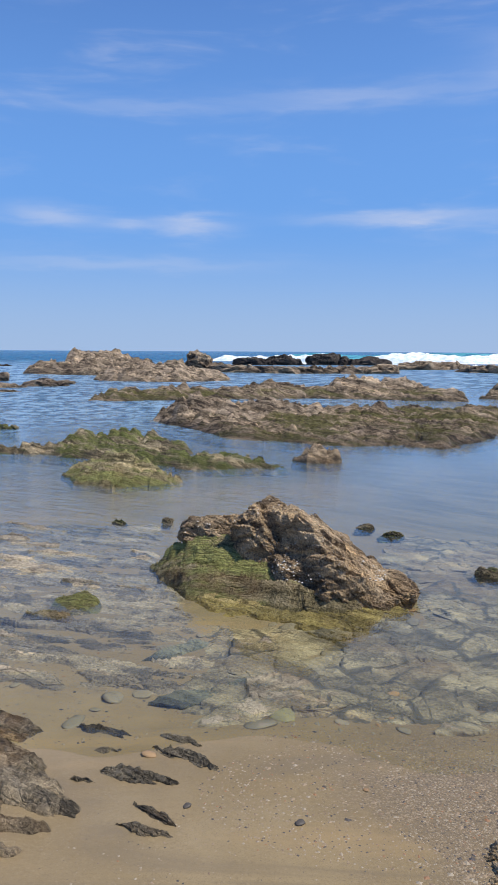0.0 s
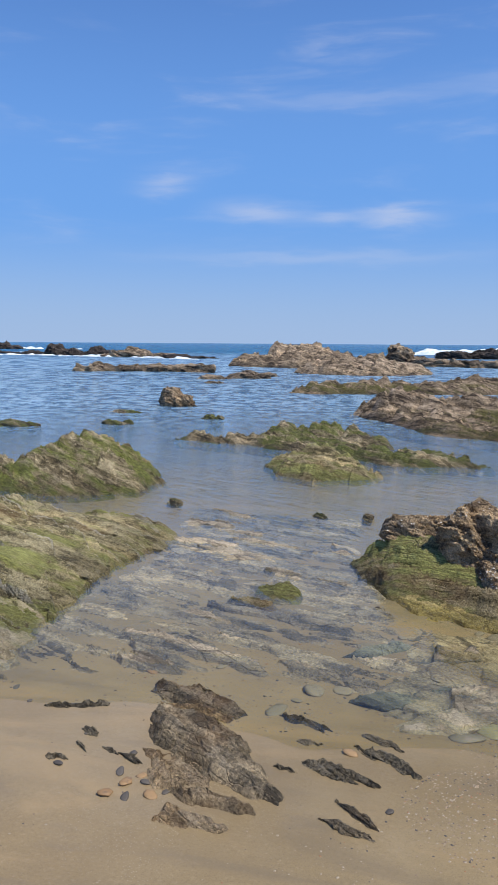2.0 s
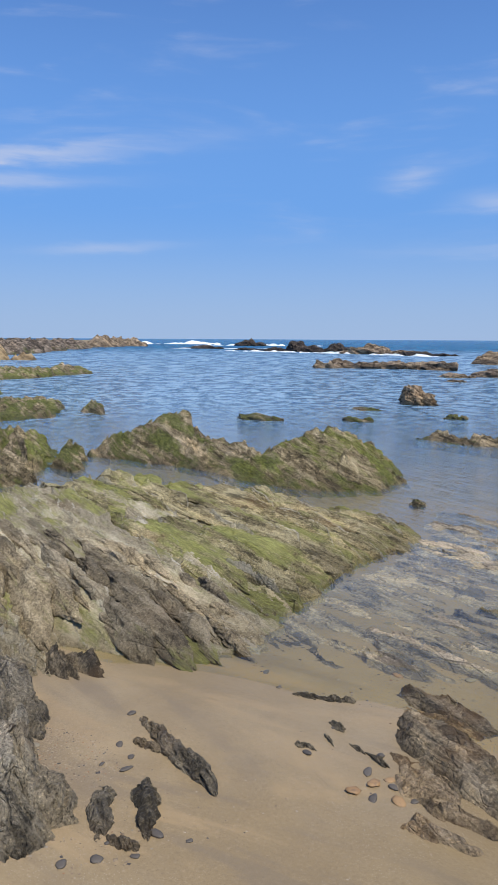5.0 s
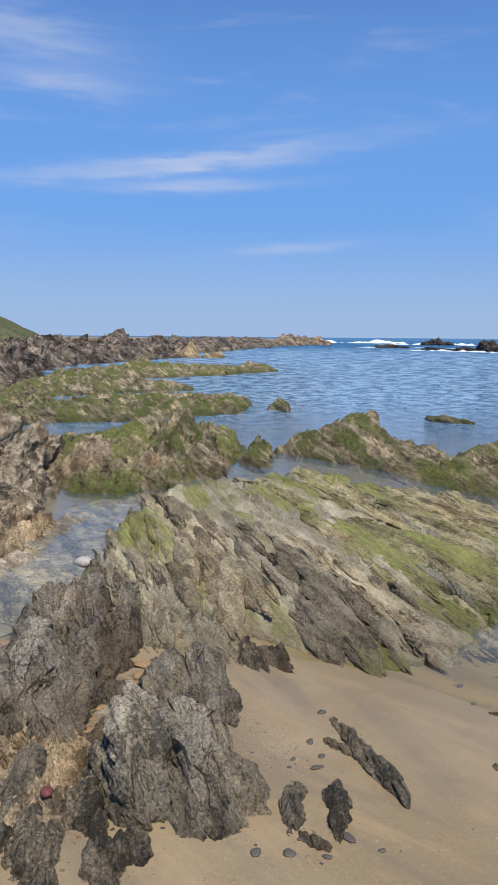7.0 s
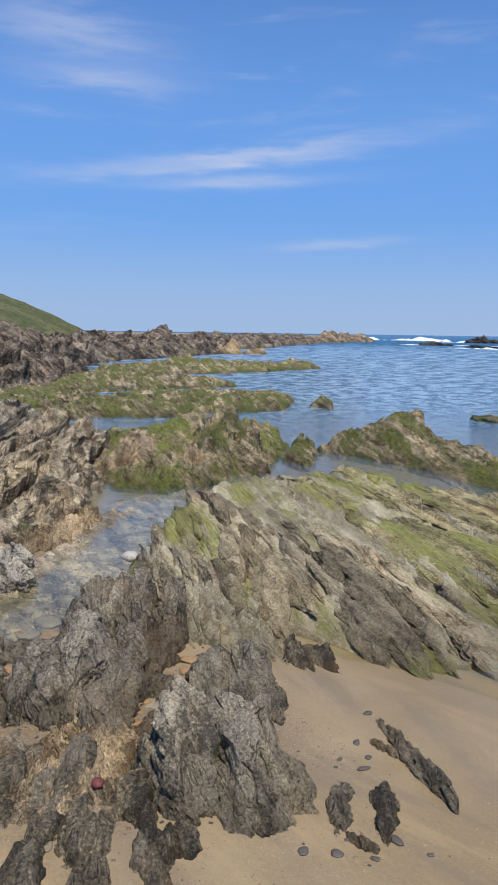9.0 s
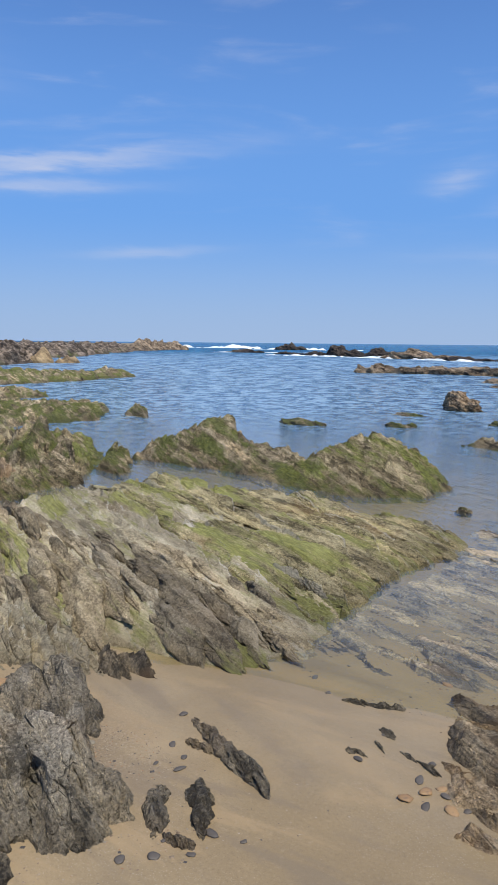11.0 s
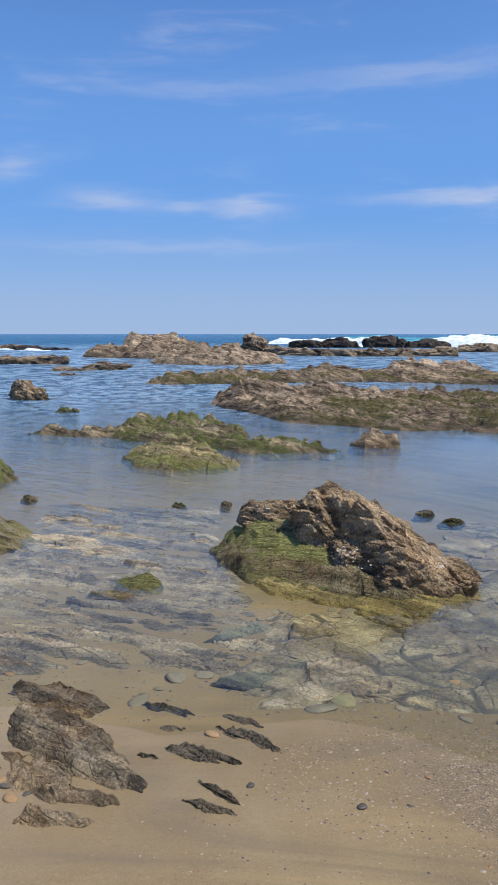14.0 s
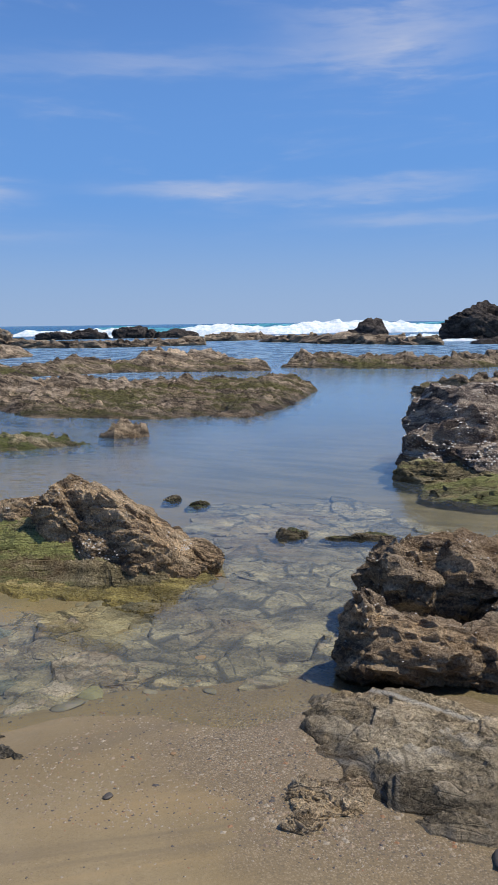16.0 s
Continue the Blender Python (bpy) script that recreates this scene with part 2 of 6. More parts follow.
ROCK_SHELL = rock_material("dark barnacled rock", (0.560, 0.469, 0.371), (0.266, 0.210, 0.175), (0.084, 0.067, 0.060), algae=0.3, reach=0.2, barnacle=1.0, green=(0.20, 0.19, 0.05), stripe=0.12, relief=0.9, speck=0.8)
ROCK_GREEN = rock_material("algae rock", (0.54, 0.46, 0.29), (0.34, 0.285, 0.16), (0.10, 0.085, 0.045), algae=0.74, reach=0.85, barnacle=0.2, green=(0.46, 0.47, 0.15), stripe=0.6, ochre=0.4, relief=0.8, tufts=0.30, speck=0.8, strike=-20, dip=45)
ROCK_WEED = rock_material("weedy rock", (0.56, 0.47, 0.33), (0.29, 0.24, 0.155), (0.08, 0.066, 0.042), algae=0.76, reach=0.85, barnacle=0.3, green=(0.255, 0.29, 0.075), stripe=0.6, relief=0.9, tufts=0.16, speck=1.0)
ROCK_SLAB = rock_material("slab rock", (0.54, 0.49, 0.37), (0.42, 0.375, 0.27), (0.24, 0.21, 0.15), algae=0.62, green=(0.33, 0.335, 0.10), reach=1.0, ochre=0.1, cracks=0.3, relief=0.6, streaky=0.5, strike=-25, tufts=0.5, stripe=0.3, speck=0.3, plates=0.35, seam=0.7)
ROCK_FLAKE = rock_material("brown-grey flake", (0.40, 0.345, 0.25), (0.265, 0.225, 0.155), (0.12, 0.10, 0.07), algae=0.40, green=(0.30, 0.30, 0.09), reach=1.0, ochre=0.1, cracks=0.35, relief=0.6, streaky=0.6, strike=-25, tufts=0.5, stripe=0.6, speck=0.5, vary=0.5, soak=0.3)
ROCK_MOSS = rock_material("green slab rock", (0.57, 0.50, 0.31), (0.36, 0.31, 0.18), (0.12, 0.103, 0.058), algae=0.64, green=(0.42, 0.43, 0.13), reach=1.2, ochre=0.35, cracks=0.25, relief=0.8, strike=-20, tufts=0.5, stripe=0.5, speck=0.5, seam=0.5)
ROCK_MEADOW = rock_material("grassy weed rock", (0.55, 0.47, 0.31), (0.33, 0.27, 0.165), (0.10, 0.083, 0.05), algae=0.78, reach=0.9, green=(0.32, 0.36, 0.085), stripe=0.6, relief=0.9, tufts=0.18, speck=0.8)
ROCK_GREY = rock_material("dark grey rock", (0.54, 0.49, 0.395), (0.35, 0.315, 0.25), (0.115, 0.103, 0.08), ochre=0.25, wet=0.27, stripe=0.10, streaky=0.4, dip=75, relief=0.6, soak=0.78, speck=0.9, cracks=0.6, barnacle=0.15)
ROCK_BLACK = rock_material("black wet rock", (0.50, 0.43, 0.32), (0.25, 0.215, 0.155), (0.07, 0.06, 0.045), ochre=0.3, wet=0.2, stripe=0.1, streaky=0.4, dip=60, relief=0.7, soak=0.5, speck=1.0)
ROCK_WHITE = rock_material("white-grey rock", (0.64, 0.60, 0.52), (0.44, 0.41, 0.35), (0.11, 0.10, 0.085), stripe=0.3, relief=0.9, cracks=0.8, wet=0.05, speck=0.5)
ROCK_CRUST = rock_material("shelly crust", (0.62, 0.50, 0.35), (0.45, 0.35, 0.23), (0.17, 0.13, 0.085), ochre=0.4, stripe=0.2, relief=0.9, wet=0.03, soak=0.2, speck=0.8, barnacle=0.5)
ROCK_STRIPE = rock_material("striped rock", (0.42, 0.35, 0.25), (0.215, 0.18, 0.13), (0.07, 0.06, 0.046), ochre=0.35, wet=0.06, stripe=1.0, dip=60, relief=0.6, soak=0.3, speck=0.4, strike=-33)
ROCK_BANK = rock_material("bank rock", (0.760, 0.648, 0.486), (0.451, 0.374, 0.268), (0.120, 0.101, 0.074), ochre=0.3, algae=0.35, reach=0.5, wet=0.1, relief=0.8, speck=0.8)
ROCK_PALE = rock_material("pale grey rock", (0.59, 0.495, 0.35), (0.38, 0.312, 0.21), (0.135, 0.112, 0.075), veins=0.6, ochre=0.25, wet=0.06, stripe=0.2, cracks=0.35, relief=0.6, dip=8, speck=0.5, seam=0.25, seam_tone=(0.55, 0.48, 0.36), plates=0.6)
ROCK_REEF = rock_material("reef rock", (0.46, 0.36, 0.26), (0.225, 0.172, 0.12), (0.05, 0.038, 0.028), algae=0.66, reach=0.34, green=(0.20, 0.185, 0.058), tufts=0.2, size=1.3, wet=0.16, relief=0.9)
ROCK_CREST = rock_material("pale crest rock", (0.55, 0.44, 0.33), (0.32, 0.25, 0.18), (0.07, 0.053, 0.04), algae=0.3, reach=0.22, green=(0.24, 0.215, 0.065), size=1.5, wet=0.2, relief=0.9)
ROCK_FAR = rock_material("far rock", (0.52, 0.415, 0.30), (0.27, 0.21, 0.15), (0.065, 0.048, 0.038), size=3.0, wet=0.4)
ROCK_DARK = rock_material("dark far rock", (0.13, 0.108, 0.095), (0.065, 0.054, 0.048), (0.02, 0.017, 0.017), size=3.0, wet=0.6)
ROCK_SHORE = rock_material("shore rock", (0.414, 0.345, 0.282), (0.172, 0.140, 0.113), (0.046, 0.038, 0.032), algae=0.45, reach=0.6, size=3.0)
ROCK_TAN = rock_material("tan rock", (0.66, 0.51, 0.31), (0.50, 0.375, 0.22), (0.25, 0.18, 0.11), size=4.0, wet=0.3)
ROCK_TEAL = rock_material("green-grey stone", (0.26, 0.26, 0.21), (0.17, 0.175, 0.14), (0.09, 0.09, 0.075), soak=0.0, relief=0.4, speck=0.4, stripe=0.2)
ROCK_SUNK = rock_material("sunken grey beds", (0.49, 0.42, 0.32), (0.36, 0.31, 0.24), (0.17, 0.147, 0.12), soak=0.0, relief=0.6, speck=0.4, strike=-16, stripe=0.9)
ROCK_WET = rock_material("sunken rock", (0.44, 0.385, 0.28), (0.32, 0.28, 0.20), (0.155, 0.135, 0.098), ochre=0.2, soak=0.0, relief=0.4, speck=0.4, stripe=0.0, streaky=0.15, seam=0.9, seam_tone=(0.13, 0.115, 0.085))


def ground_material():
    m, n = material("sand")
    pos = n.add("ShaderNodeNewGeometry").outputs[0]
    z = n.add("ShaderNodeSeparateXYZ", {0: pos}).outputs[2]
    big, mid, fine = n.noise(pos, 0.8, 4.0), n.noise(pos, 5.0, 5.0), n.noise(pos, 260.0, 3.0, 0.7)
    colour = n.mix(n.ramp(big, 0.35, 0.65), (0.266, 0.196, 0.103), (0.335, 0.257, 0.148))
    colour = n.mix(n.math("MULTIPLY", n.ramp(mid, 0.4, 0.7), 0.35), colour, (0.24, 0.175, 0.095))
    colour = n.mix(n.math("MULTIPLY", n.ramp(fine, 0.5, 0.72), 0.6), colour, (0.14, 0.10, 0.055))
    grains = n.noise(pos, 70.0, 4.0, 0.75)
    colour = n.mix(n.math("MULTIPLY", n.ramp(grains, 0.54, 0.66), 0.22), colour, (0.46, 0.36, 0.23))
    colour = n.mix(n.math("MULTIPLY", n.math("SUBTRACT", 1.0, n.ramp(grains, 0.34, 0.45)), 0.3), colour, (0.15, 0.105, 0.06))
    shell = n.add("ShaderNodeTexVoronoi", {"Vector": pos, "Scale": 120.0}).outputs[0]
    patch = n.ramp(n.noise(pos, 1.1, 4.0), 0.48, 0.60)
    colour = n.mix(n.math("MULTIPLY", n.math("MULTIPLY", n.math("SUBTRACT", 1.0, n.ramp(shell, 0.1, 0.2)), patch), 0.6), colour, (0.62, 0.56, 0.47))
    peb = n.add("ShaderNodeTexVoronoi", {"Vector": pos, "Scale": 150.0, "Randomness": 1.0})
    hue = n.add("ShaderNodeSeparateColor", {0: peb.outputs[1]})
    chip = n.mix(n.ramp(hue.outputs[0], 0.45, 0.75), (0.19, 0.138, 0.08), (0.33, 0.26, 0.17))
    chip = n.mix(n.ramp(hue.outputs[1], 0.72, 0.80), chip, (0.085, 0.07, 0.055))
    chip = n.mix(n.ramp(peb.outputs[0], 0.40, 0.70), chip, (0.17, 0.125, 0.07))
    beach = n.math("SUBTRACT", 1.0, n.ramp(n.add("ShaderNodeVectorMath", {0: pos, 1: (1.3, 2.5, 0.0)}, operation="DISTANCE").outputs["Value"], 0.6, 1.4))
    gully = n.math("SUBTRACT", 1.0, n.ramp(n.add("ShaderNodeVectorMath", {0: pos, 1: (-2.9, 1.2, 0.0)}, operation="DISTANCE").outputs["Value"], 0.5, 1.3))
    drift = n.ramp(n.math("ADD", n.noise(pos, 1.7, 4.0, 0.6), n.math("MULTIPLY", n.math("MAXIMUM", beach, gully), 0.14)), 0.50, 0.62)
    gravel = n.math("MULTIPLY", n.math("MULTIPLY", n.math("MAXIMUM", beach, gully), drift), 0.7)
    runs = n.noise(n.mapped(pos, rot=(0, 0, 35), scale=(0.45, 1.5, 1.0)), 1.1, 5.0, 0.6, 1.6)
    colour = n.mix(n.math("MULTIPLY", n.ramp(runs, 0.50, 0.62), 0.6), colour, (0.20, 0.155, 0.10))
    colour = n.mix(n.math("MULTIPLY", n.math("SUBTRACT", 1.0, n.ramp(runs, 0.36, 0.48)), 0.5), colour, (0.395, 0.28, 0.145))
    colour = n.mix(n.math("MULTIPLY", n.math("SUBTRACT", 1.0, n.ramp(z, 0.0, 0.035)), 0.25), colour, (0.21, 0.165, 0.105))
    away = n.add("ShaderNodeVectorMath", {0: pos, 1: (1.0, 2.4, 0.0)}, operation="DISTANCE").outputs["Value"]
    soaked = n.math("SUBTRACT", 1.0, n.ramp(n.math("ADD", away, n.math("MULTIPLY", n.math("SUBTRACT", big, 0.5), 2.0)), 0.8, 2.4))
    colour = n.mix(n.math("MULTIPLY", soaked, 0.8), colour, n.mix(1.0, colour, (0.84, 0.82, 0.70), "MULTIPLY"))
    colour = n.mix(gravel, colour, chip)
    # deeper bed: weed-stained rubble
    deep = n.math("SUBTRACT", 1.0, n.ramp(z, -0.12, -0.02))
    rub = n.mix(n.ramp(n.noise(n.mapped(n.mapped(pos, rot=(0, 0, -STRIKE)), scale=(0.5, 3.0, 1.0)), 2.0, 6.0, 0.65), 0.35, 0.65), (0.10, 0.097, 0.072), (0.27, 0.235, 0.165))
    cob = n.add("ShaderNodeTexVoronoi", {"Vector": n.mapped(pos, rot=(0, 0, 20), scale=(1.0, 1.5, 1.0)), "Scale": 7.0, "Randomness": 1.0}, feature="DISTANCE_TO_EDGE").outputs[0]
    rub = n.mix(n.math("MULTIPLY", n.math("SUBTRACT", 1.0, n.ramp(cob, 0.02, 0.10)), n.math("MULTIPLY", n.ramp(n.noise(pos, 1.3, 3.0), 0.42, 0.58), 0.45)), rub, (0.12, 0.11, 0.08))
    colour = n.mix(n.math("MULTIPLY", deep, 0.8), colour, rub)
    height = n.math("ADD", n.math("MULTIPLY", mid, 1.0), n.math("SUBTRACT", n.math("MULTIPLY", fine, 0.12), n.math("MULTIPLY", n.math("MULTIPLY", gravel, peb.outputs[0]), 0.25)))
    wetness = n.ramp(z, 0.0, 0.10)
    finish(n, colour, n.math("ADD", 0.45, n.math("MULTIPLY", wetness, 0.4)), height, 0.5, 0.02, 0.35)
    return m


def water_material():
    m, n = material("sea water")
    pos = n.add("ShaderNodeNewGeometry").outputs[0]
    dist = n.add("ShaderNodeVectorMath", {0: pos}, operation="LENGTH").outputs["Value"]
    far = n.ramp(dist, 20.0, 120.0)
    flat = n.add("ShaderNodeSeparateXYZ", {0: pos})
    turn = n.math("ARCTAN2", flat.outputs[0], flat.outputs[1])
    calm = n.math("SUBTRACT", 1.0, n.math("MULTIPLY", n.ramp(turn, -0.05, 0.25), n.math("MULTIPLY", n.math("SUBTRACT", 1.0, n.ramp(dist, 24.0, 40.0)), 0.95)))
    # ripples, chop and waves: texture scale, where they begin, where they are full, height, strength of painted light
    # and dark
    height, shade = None, None
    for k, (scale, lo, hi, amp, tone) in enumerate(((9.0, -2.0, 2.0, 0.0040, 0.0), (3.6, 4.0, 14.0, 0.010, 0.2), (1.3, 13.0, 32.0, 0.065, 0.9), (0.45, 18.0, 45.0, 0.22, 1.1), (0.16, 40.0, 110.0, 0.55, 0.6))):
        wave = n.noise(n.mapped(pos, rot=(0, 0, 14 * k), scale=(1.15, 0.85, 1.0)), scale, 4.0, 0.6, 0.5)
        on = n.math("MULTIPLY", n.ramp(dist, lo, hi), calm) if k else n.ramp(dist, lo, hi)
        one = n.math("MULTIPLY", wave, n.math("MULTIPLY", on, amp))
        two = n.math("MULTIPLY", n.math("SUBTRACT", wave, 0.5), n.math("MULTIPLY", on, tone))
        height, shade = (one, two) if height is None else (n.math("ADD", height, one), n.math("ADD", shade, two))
    # wind ripples running in towards the beach: they widen with the distance from it
    ring = n.add("ShaderNodeCombineXYZ", {0: n.math("MULTIPLY", turn, 17.0), 1: n.math("MULTIPLY", n.math("LOGARITHM", n.math("MAXIMUM", dist, 1.0), 2.718), 13.0), 2: 0.0}).outputs[0]
    # small wind ripples over the shallows, as bumps and as painted light and dark
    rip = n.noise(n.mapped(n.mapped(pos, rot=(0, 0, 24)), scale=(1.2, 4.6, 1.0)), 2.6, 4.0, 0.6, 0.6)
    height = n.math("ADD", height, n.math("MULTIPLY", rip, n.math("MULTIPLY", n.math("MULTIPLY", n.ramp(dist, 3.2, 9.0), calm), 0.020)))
    # shade gathers each ripple's light and dark for the body colour
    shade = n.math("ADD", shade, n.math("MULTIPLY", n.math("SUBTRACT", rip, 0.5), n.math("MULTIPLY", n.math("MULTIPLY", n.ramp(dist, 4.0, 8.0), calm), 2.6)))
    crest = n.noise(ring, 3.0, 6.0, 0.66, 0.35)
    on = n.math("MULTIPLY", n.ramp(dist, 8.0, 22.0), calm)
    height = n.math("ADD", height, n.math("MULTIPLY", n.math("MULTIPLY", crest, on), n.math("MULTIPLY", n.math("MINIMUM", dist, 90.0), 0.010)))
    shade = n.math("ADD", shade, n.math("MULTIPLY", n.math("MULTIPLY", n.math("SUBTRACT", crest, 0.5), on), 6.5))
    bump = n.add("ShaderNodeBump", {"Strength": 1.0, "Distance": 1.0, "Height": height}).outputs[0]
    fres = n.add("ShaderNodeFresnel", {"IOR": 1.38, "Normal": bump}).outputs[0]
    clear = n.add("ShaderNodeBsdfTransparent", {"Color": (0.93, 0.96, 0.90, 1)})
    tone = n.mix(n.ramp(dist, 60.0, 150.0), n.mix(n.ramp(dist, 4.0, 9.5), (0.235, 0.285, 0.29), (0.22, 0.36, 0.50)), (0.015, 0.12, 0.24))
    # bright and dark sides of the ripples, painted into the water's diffuse colour
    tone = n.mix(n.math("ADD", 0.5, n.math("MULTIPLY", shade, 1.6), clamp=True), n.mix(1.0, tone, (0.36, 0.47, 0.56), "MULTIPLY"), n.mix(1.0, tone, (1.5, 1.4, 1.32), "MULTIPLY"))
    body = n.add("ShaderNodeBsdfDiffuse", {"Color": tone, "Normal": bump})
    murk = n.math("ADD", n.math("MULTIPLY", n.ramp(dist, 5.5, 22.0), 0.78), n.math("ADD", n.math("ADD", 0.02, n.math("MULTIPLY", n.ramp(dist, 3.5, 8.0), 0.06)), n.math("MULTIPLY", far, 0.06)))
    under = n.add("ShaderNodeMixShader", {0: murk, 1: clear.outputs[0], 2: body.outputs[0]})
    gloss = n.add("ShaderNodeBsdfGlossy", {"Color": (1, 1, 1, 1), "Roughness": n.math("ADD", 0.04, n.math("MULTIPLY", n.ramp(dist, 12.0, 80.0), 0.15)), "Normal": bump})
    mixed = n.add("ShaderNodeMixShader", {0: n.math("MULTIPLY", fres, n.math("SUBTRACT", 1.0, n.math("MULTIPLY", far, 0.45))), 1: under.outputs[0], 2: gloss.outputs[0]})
    n.add("ShaderNodeOutputMaterial", {0: mixed.outputs[0]})
    return m


def foam_material():
    m, n = material("white foam")
    pos = n.add("ShaderNodeNewGeometry").outputs[0]
    lump = n.noise(pos, 1.2, 6.0, 0.65)
    colour = n.mix(n.ramp(lump, 0.35, 0.6), (0.55, 0.68, 0.72), (0.88, 0.90, 0.90))
    finish(n, colour, 0.9, lump, 0.8, 0.4, 0.2)
    return m


def teal_material():
    m, n = material("wave face")
    pos = n.add("ShaderNodeNewGeometry").outputs[0]
    lump = n.noise(n.mapped(pos, scale=(0.25, 1.0, 1.4)), 0.8, 6.0, 0.65)
    colour = n.mix(n.ramp(lump, 0.40, 0.62), (0.03, 0.20, 0.25), (0.12, 0.42, 0.44))
    finish(n, colour, 0.25, lump, 0.6, 0.3, 0.5)
    return m


def hill_material():
    m, n = material("hill scrub")
    pos = n.add("ShaderNodeNewGeometry").outputs[0]
    a, b = n.noise(pos, 0.12, 5.0, 0.6), n.noise(pos, 1.2, 5.0, 0.7)
    colour = n.mix(n.ramp(a, 0.4, 0.6), (0.13, 0.15, 0.065), (0.22, 0.205, 0.10))
    colour = n.mix(n.ramp(b, 0.45, 0.65), colour, (0.075, 0.092, 0.045))
    finish(n, colour, 0.95, b, 1.0, 1.0, 0.1)
    return m


def stone_material(name, a, b):
    m, n = material(name)
    pos = n.add("ShaderNodeNewGeometry").outputs[0]
    rnd = n.add("ShaderNodeObjectInfo").outputs["Random"]
    g = n.noise(pos, 40.0, 5.0, 0.65)
    colour = n.mix(n.math("ADD", n.math("MULTIPLY", rnd, 0.7), n.math("MULTIPLY", g, 0.3)), a, b)
    colour = n.mix(n.math("MULTIPLY", n.ramp(g, 0.5, 0.7), 0.5), colour, (0.08, 0.07, 0.06))
    finish(n, colour, 0.6, g, 0.4, 0.006, 0.4)
    return m


SAND, WATER, FOAM, TEAL, HILL = ground_material(), water_material(), foam_material(), teal_material(), hill_material()
STONE_GREY = stone_material("grey stone", (0.17, 0.15, 0.105), (0.29, 0.245, 0.17))
STONE_WARM = stone_material("warm stone", (0.25, 0.145, 0.065), (0.36, 0.235, 0.115))
STONE_YELLOW = stone_material("yellow stone", (0.22, 0.20, 0.10), (0.28, 0.25, 0.13))
STONE_DARK = stone_material("dark stone", (0.065, 0.055, 0.045), (0.13, 0.112, 0.09))
STONE_PALE = stone_material("pale stone", (0.36, 0.33, 0.28), (0.48, 0.44, 0.38))
STONE_RED = stone_material("red stone", (0.13, 0.035, 0.03), (0.18, 0.05, 0.04))
STONE_WHITE = stone_material("white stone", (0.46, 0.43, 0.38), (0.62, 0.58, 0.52))

# ---------------------------------------------------------------- shapes


def hashed(i, j, seed):
    h = np.sin(i * 127.1 + j * 311.7 + seed * 74.7) * 43758.5453
    return h - np.floor(h)


def vnoise(x, y, seed=0):
    """Smooth value noise, -1 to 1."""
    i, j = np.floor(x), np.floor(y)
    u, v = x - i, y - j
    u, v = u * u * u * (u * (u * 6 - 15) + 10), v * v * v * (v * (v * 6 - 15) + 10)
    a, b, c, d = hashed(i, j, seed), hashed(i + 1, j, seed), hashed(i, j + 1, seed), hashed(i + 1, j + 1, seed)
    return 2 * (a + (b - a) * u + (c - a) * v + (a - b - c + d) * u * v) - 1


def fbm(x, y, seed=0, octaves=5, gain=0.5):
    total, amp, norm = 0.0, 1.0, 0.0
    for k in range(octaves):
        total = total + amp * vnoise(x, y, seed + k * 3.1)
        norm += amp
        amp *= gain
        x, y = 1.62 * x + 1.21 * y + 3.7, -1.21 * x + 1.62 * y + 9.2
    return total / norm


def facets(u, v, seed, tilt=0.5):
    """Broken blocks: each cell of a Voronoi net is a tilted plane of its own height. About -1 to 1."""
    i, j = np.floor(u), np.floor(v)
    best = np.full(np.shape(u), 9.0)
    out = np.zeros(np.shape(u))
    for di in (-1, 0, 1):
        for dj in (-1, 0, 1):
            a, c = i + di, j + dj
            du, dv = u - (a + 0.1 + 0.8 * hashed(a, c, seed)), v - (c + 0.1 + 0.8 * hashed(a, c, seed + 1.7))
            d = du * du + dv * dv
            h = hashed(a, c, seed + 3.1)
            val = 2 * h - 1 + tilt * ((2 * hashed(a, c, seed + 5.3) - 1) * du + (2 * hashed(a, c, seed + 7.9) - 1) * dv) * 2
            near = d < best
            best, out = np.where(near, d, best), np.where(near, val, out)
    return out


SHORE_X = (-300, -105, -50, -30, -20, -10, -5, -3, -1.5, 0, 2, 6, 20, 300)
SHORE_Y = (330, 92, 33, 13, 7.2, 3.9, 2.4, 2.6, 2.95, 3.0, 2.75, 2.4, 2.0, 2.0)


def ground_z(x, y):
    s = y - np.interp(x, SHORE_X, SHORE_Y) - 0.10 * vnoise(x * 0.9, y * 0.9, 5)
    sea = np.interp(s, (0, 0.4, 1.5, 4, 8, 20, 80), (0, -0.03, -0.055, -0.075, -0.095, -0.45, -3.0))
    land = np.where(s > -2.5, -0.035 * s, 0.0875 + 0.02 * np.minimum(-s - 2.5, 25))
    z = np.where(s > 0, sea, land)
    # the channel of standing water behind the slab
    u = np.clip(((x + 4.2) * -2.4 + (y - 1.5) * 2.9) / (2.4 ** 2 + 2.9 ** 2), 0, 1)
    gap = np.hypot(x + 4.2 + 2.4 * u, y - 1.5 - 2.9 * u)
    z = np.minimum(z, -0.05 + 0.35 * np.maximum(gap - 0.30, 0))
    return z + 0.012 * fbm(x * 1.3, y * 1.3, 2, 3) + 0.05 * fbm(x * 0.35, y * 0.35, 8, 2) * np.clip(s / 3, 0, 1)


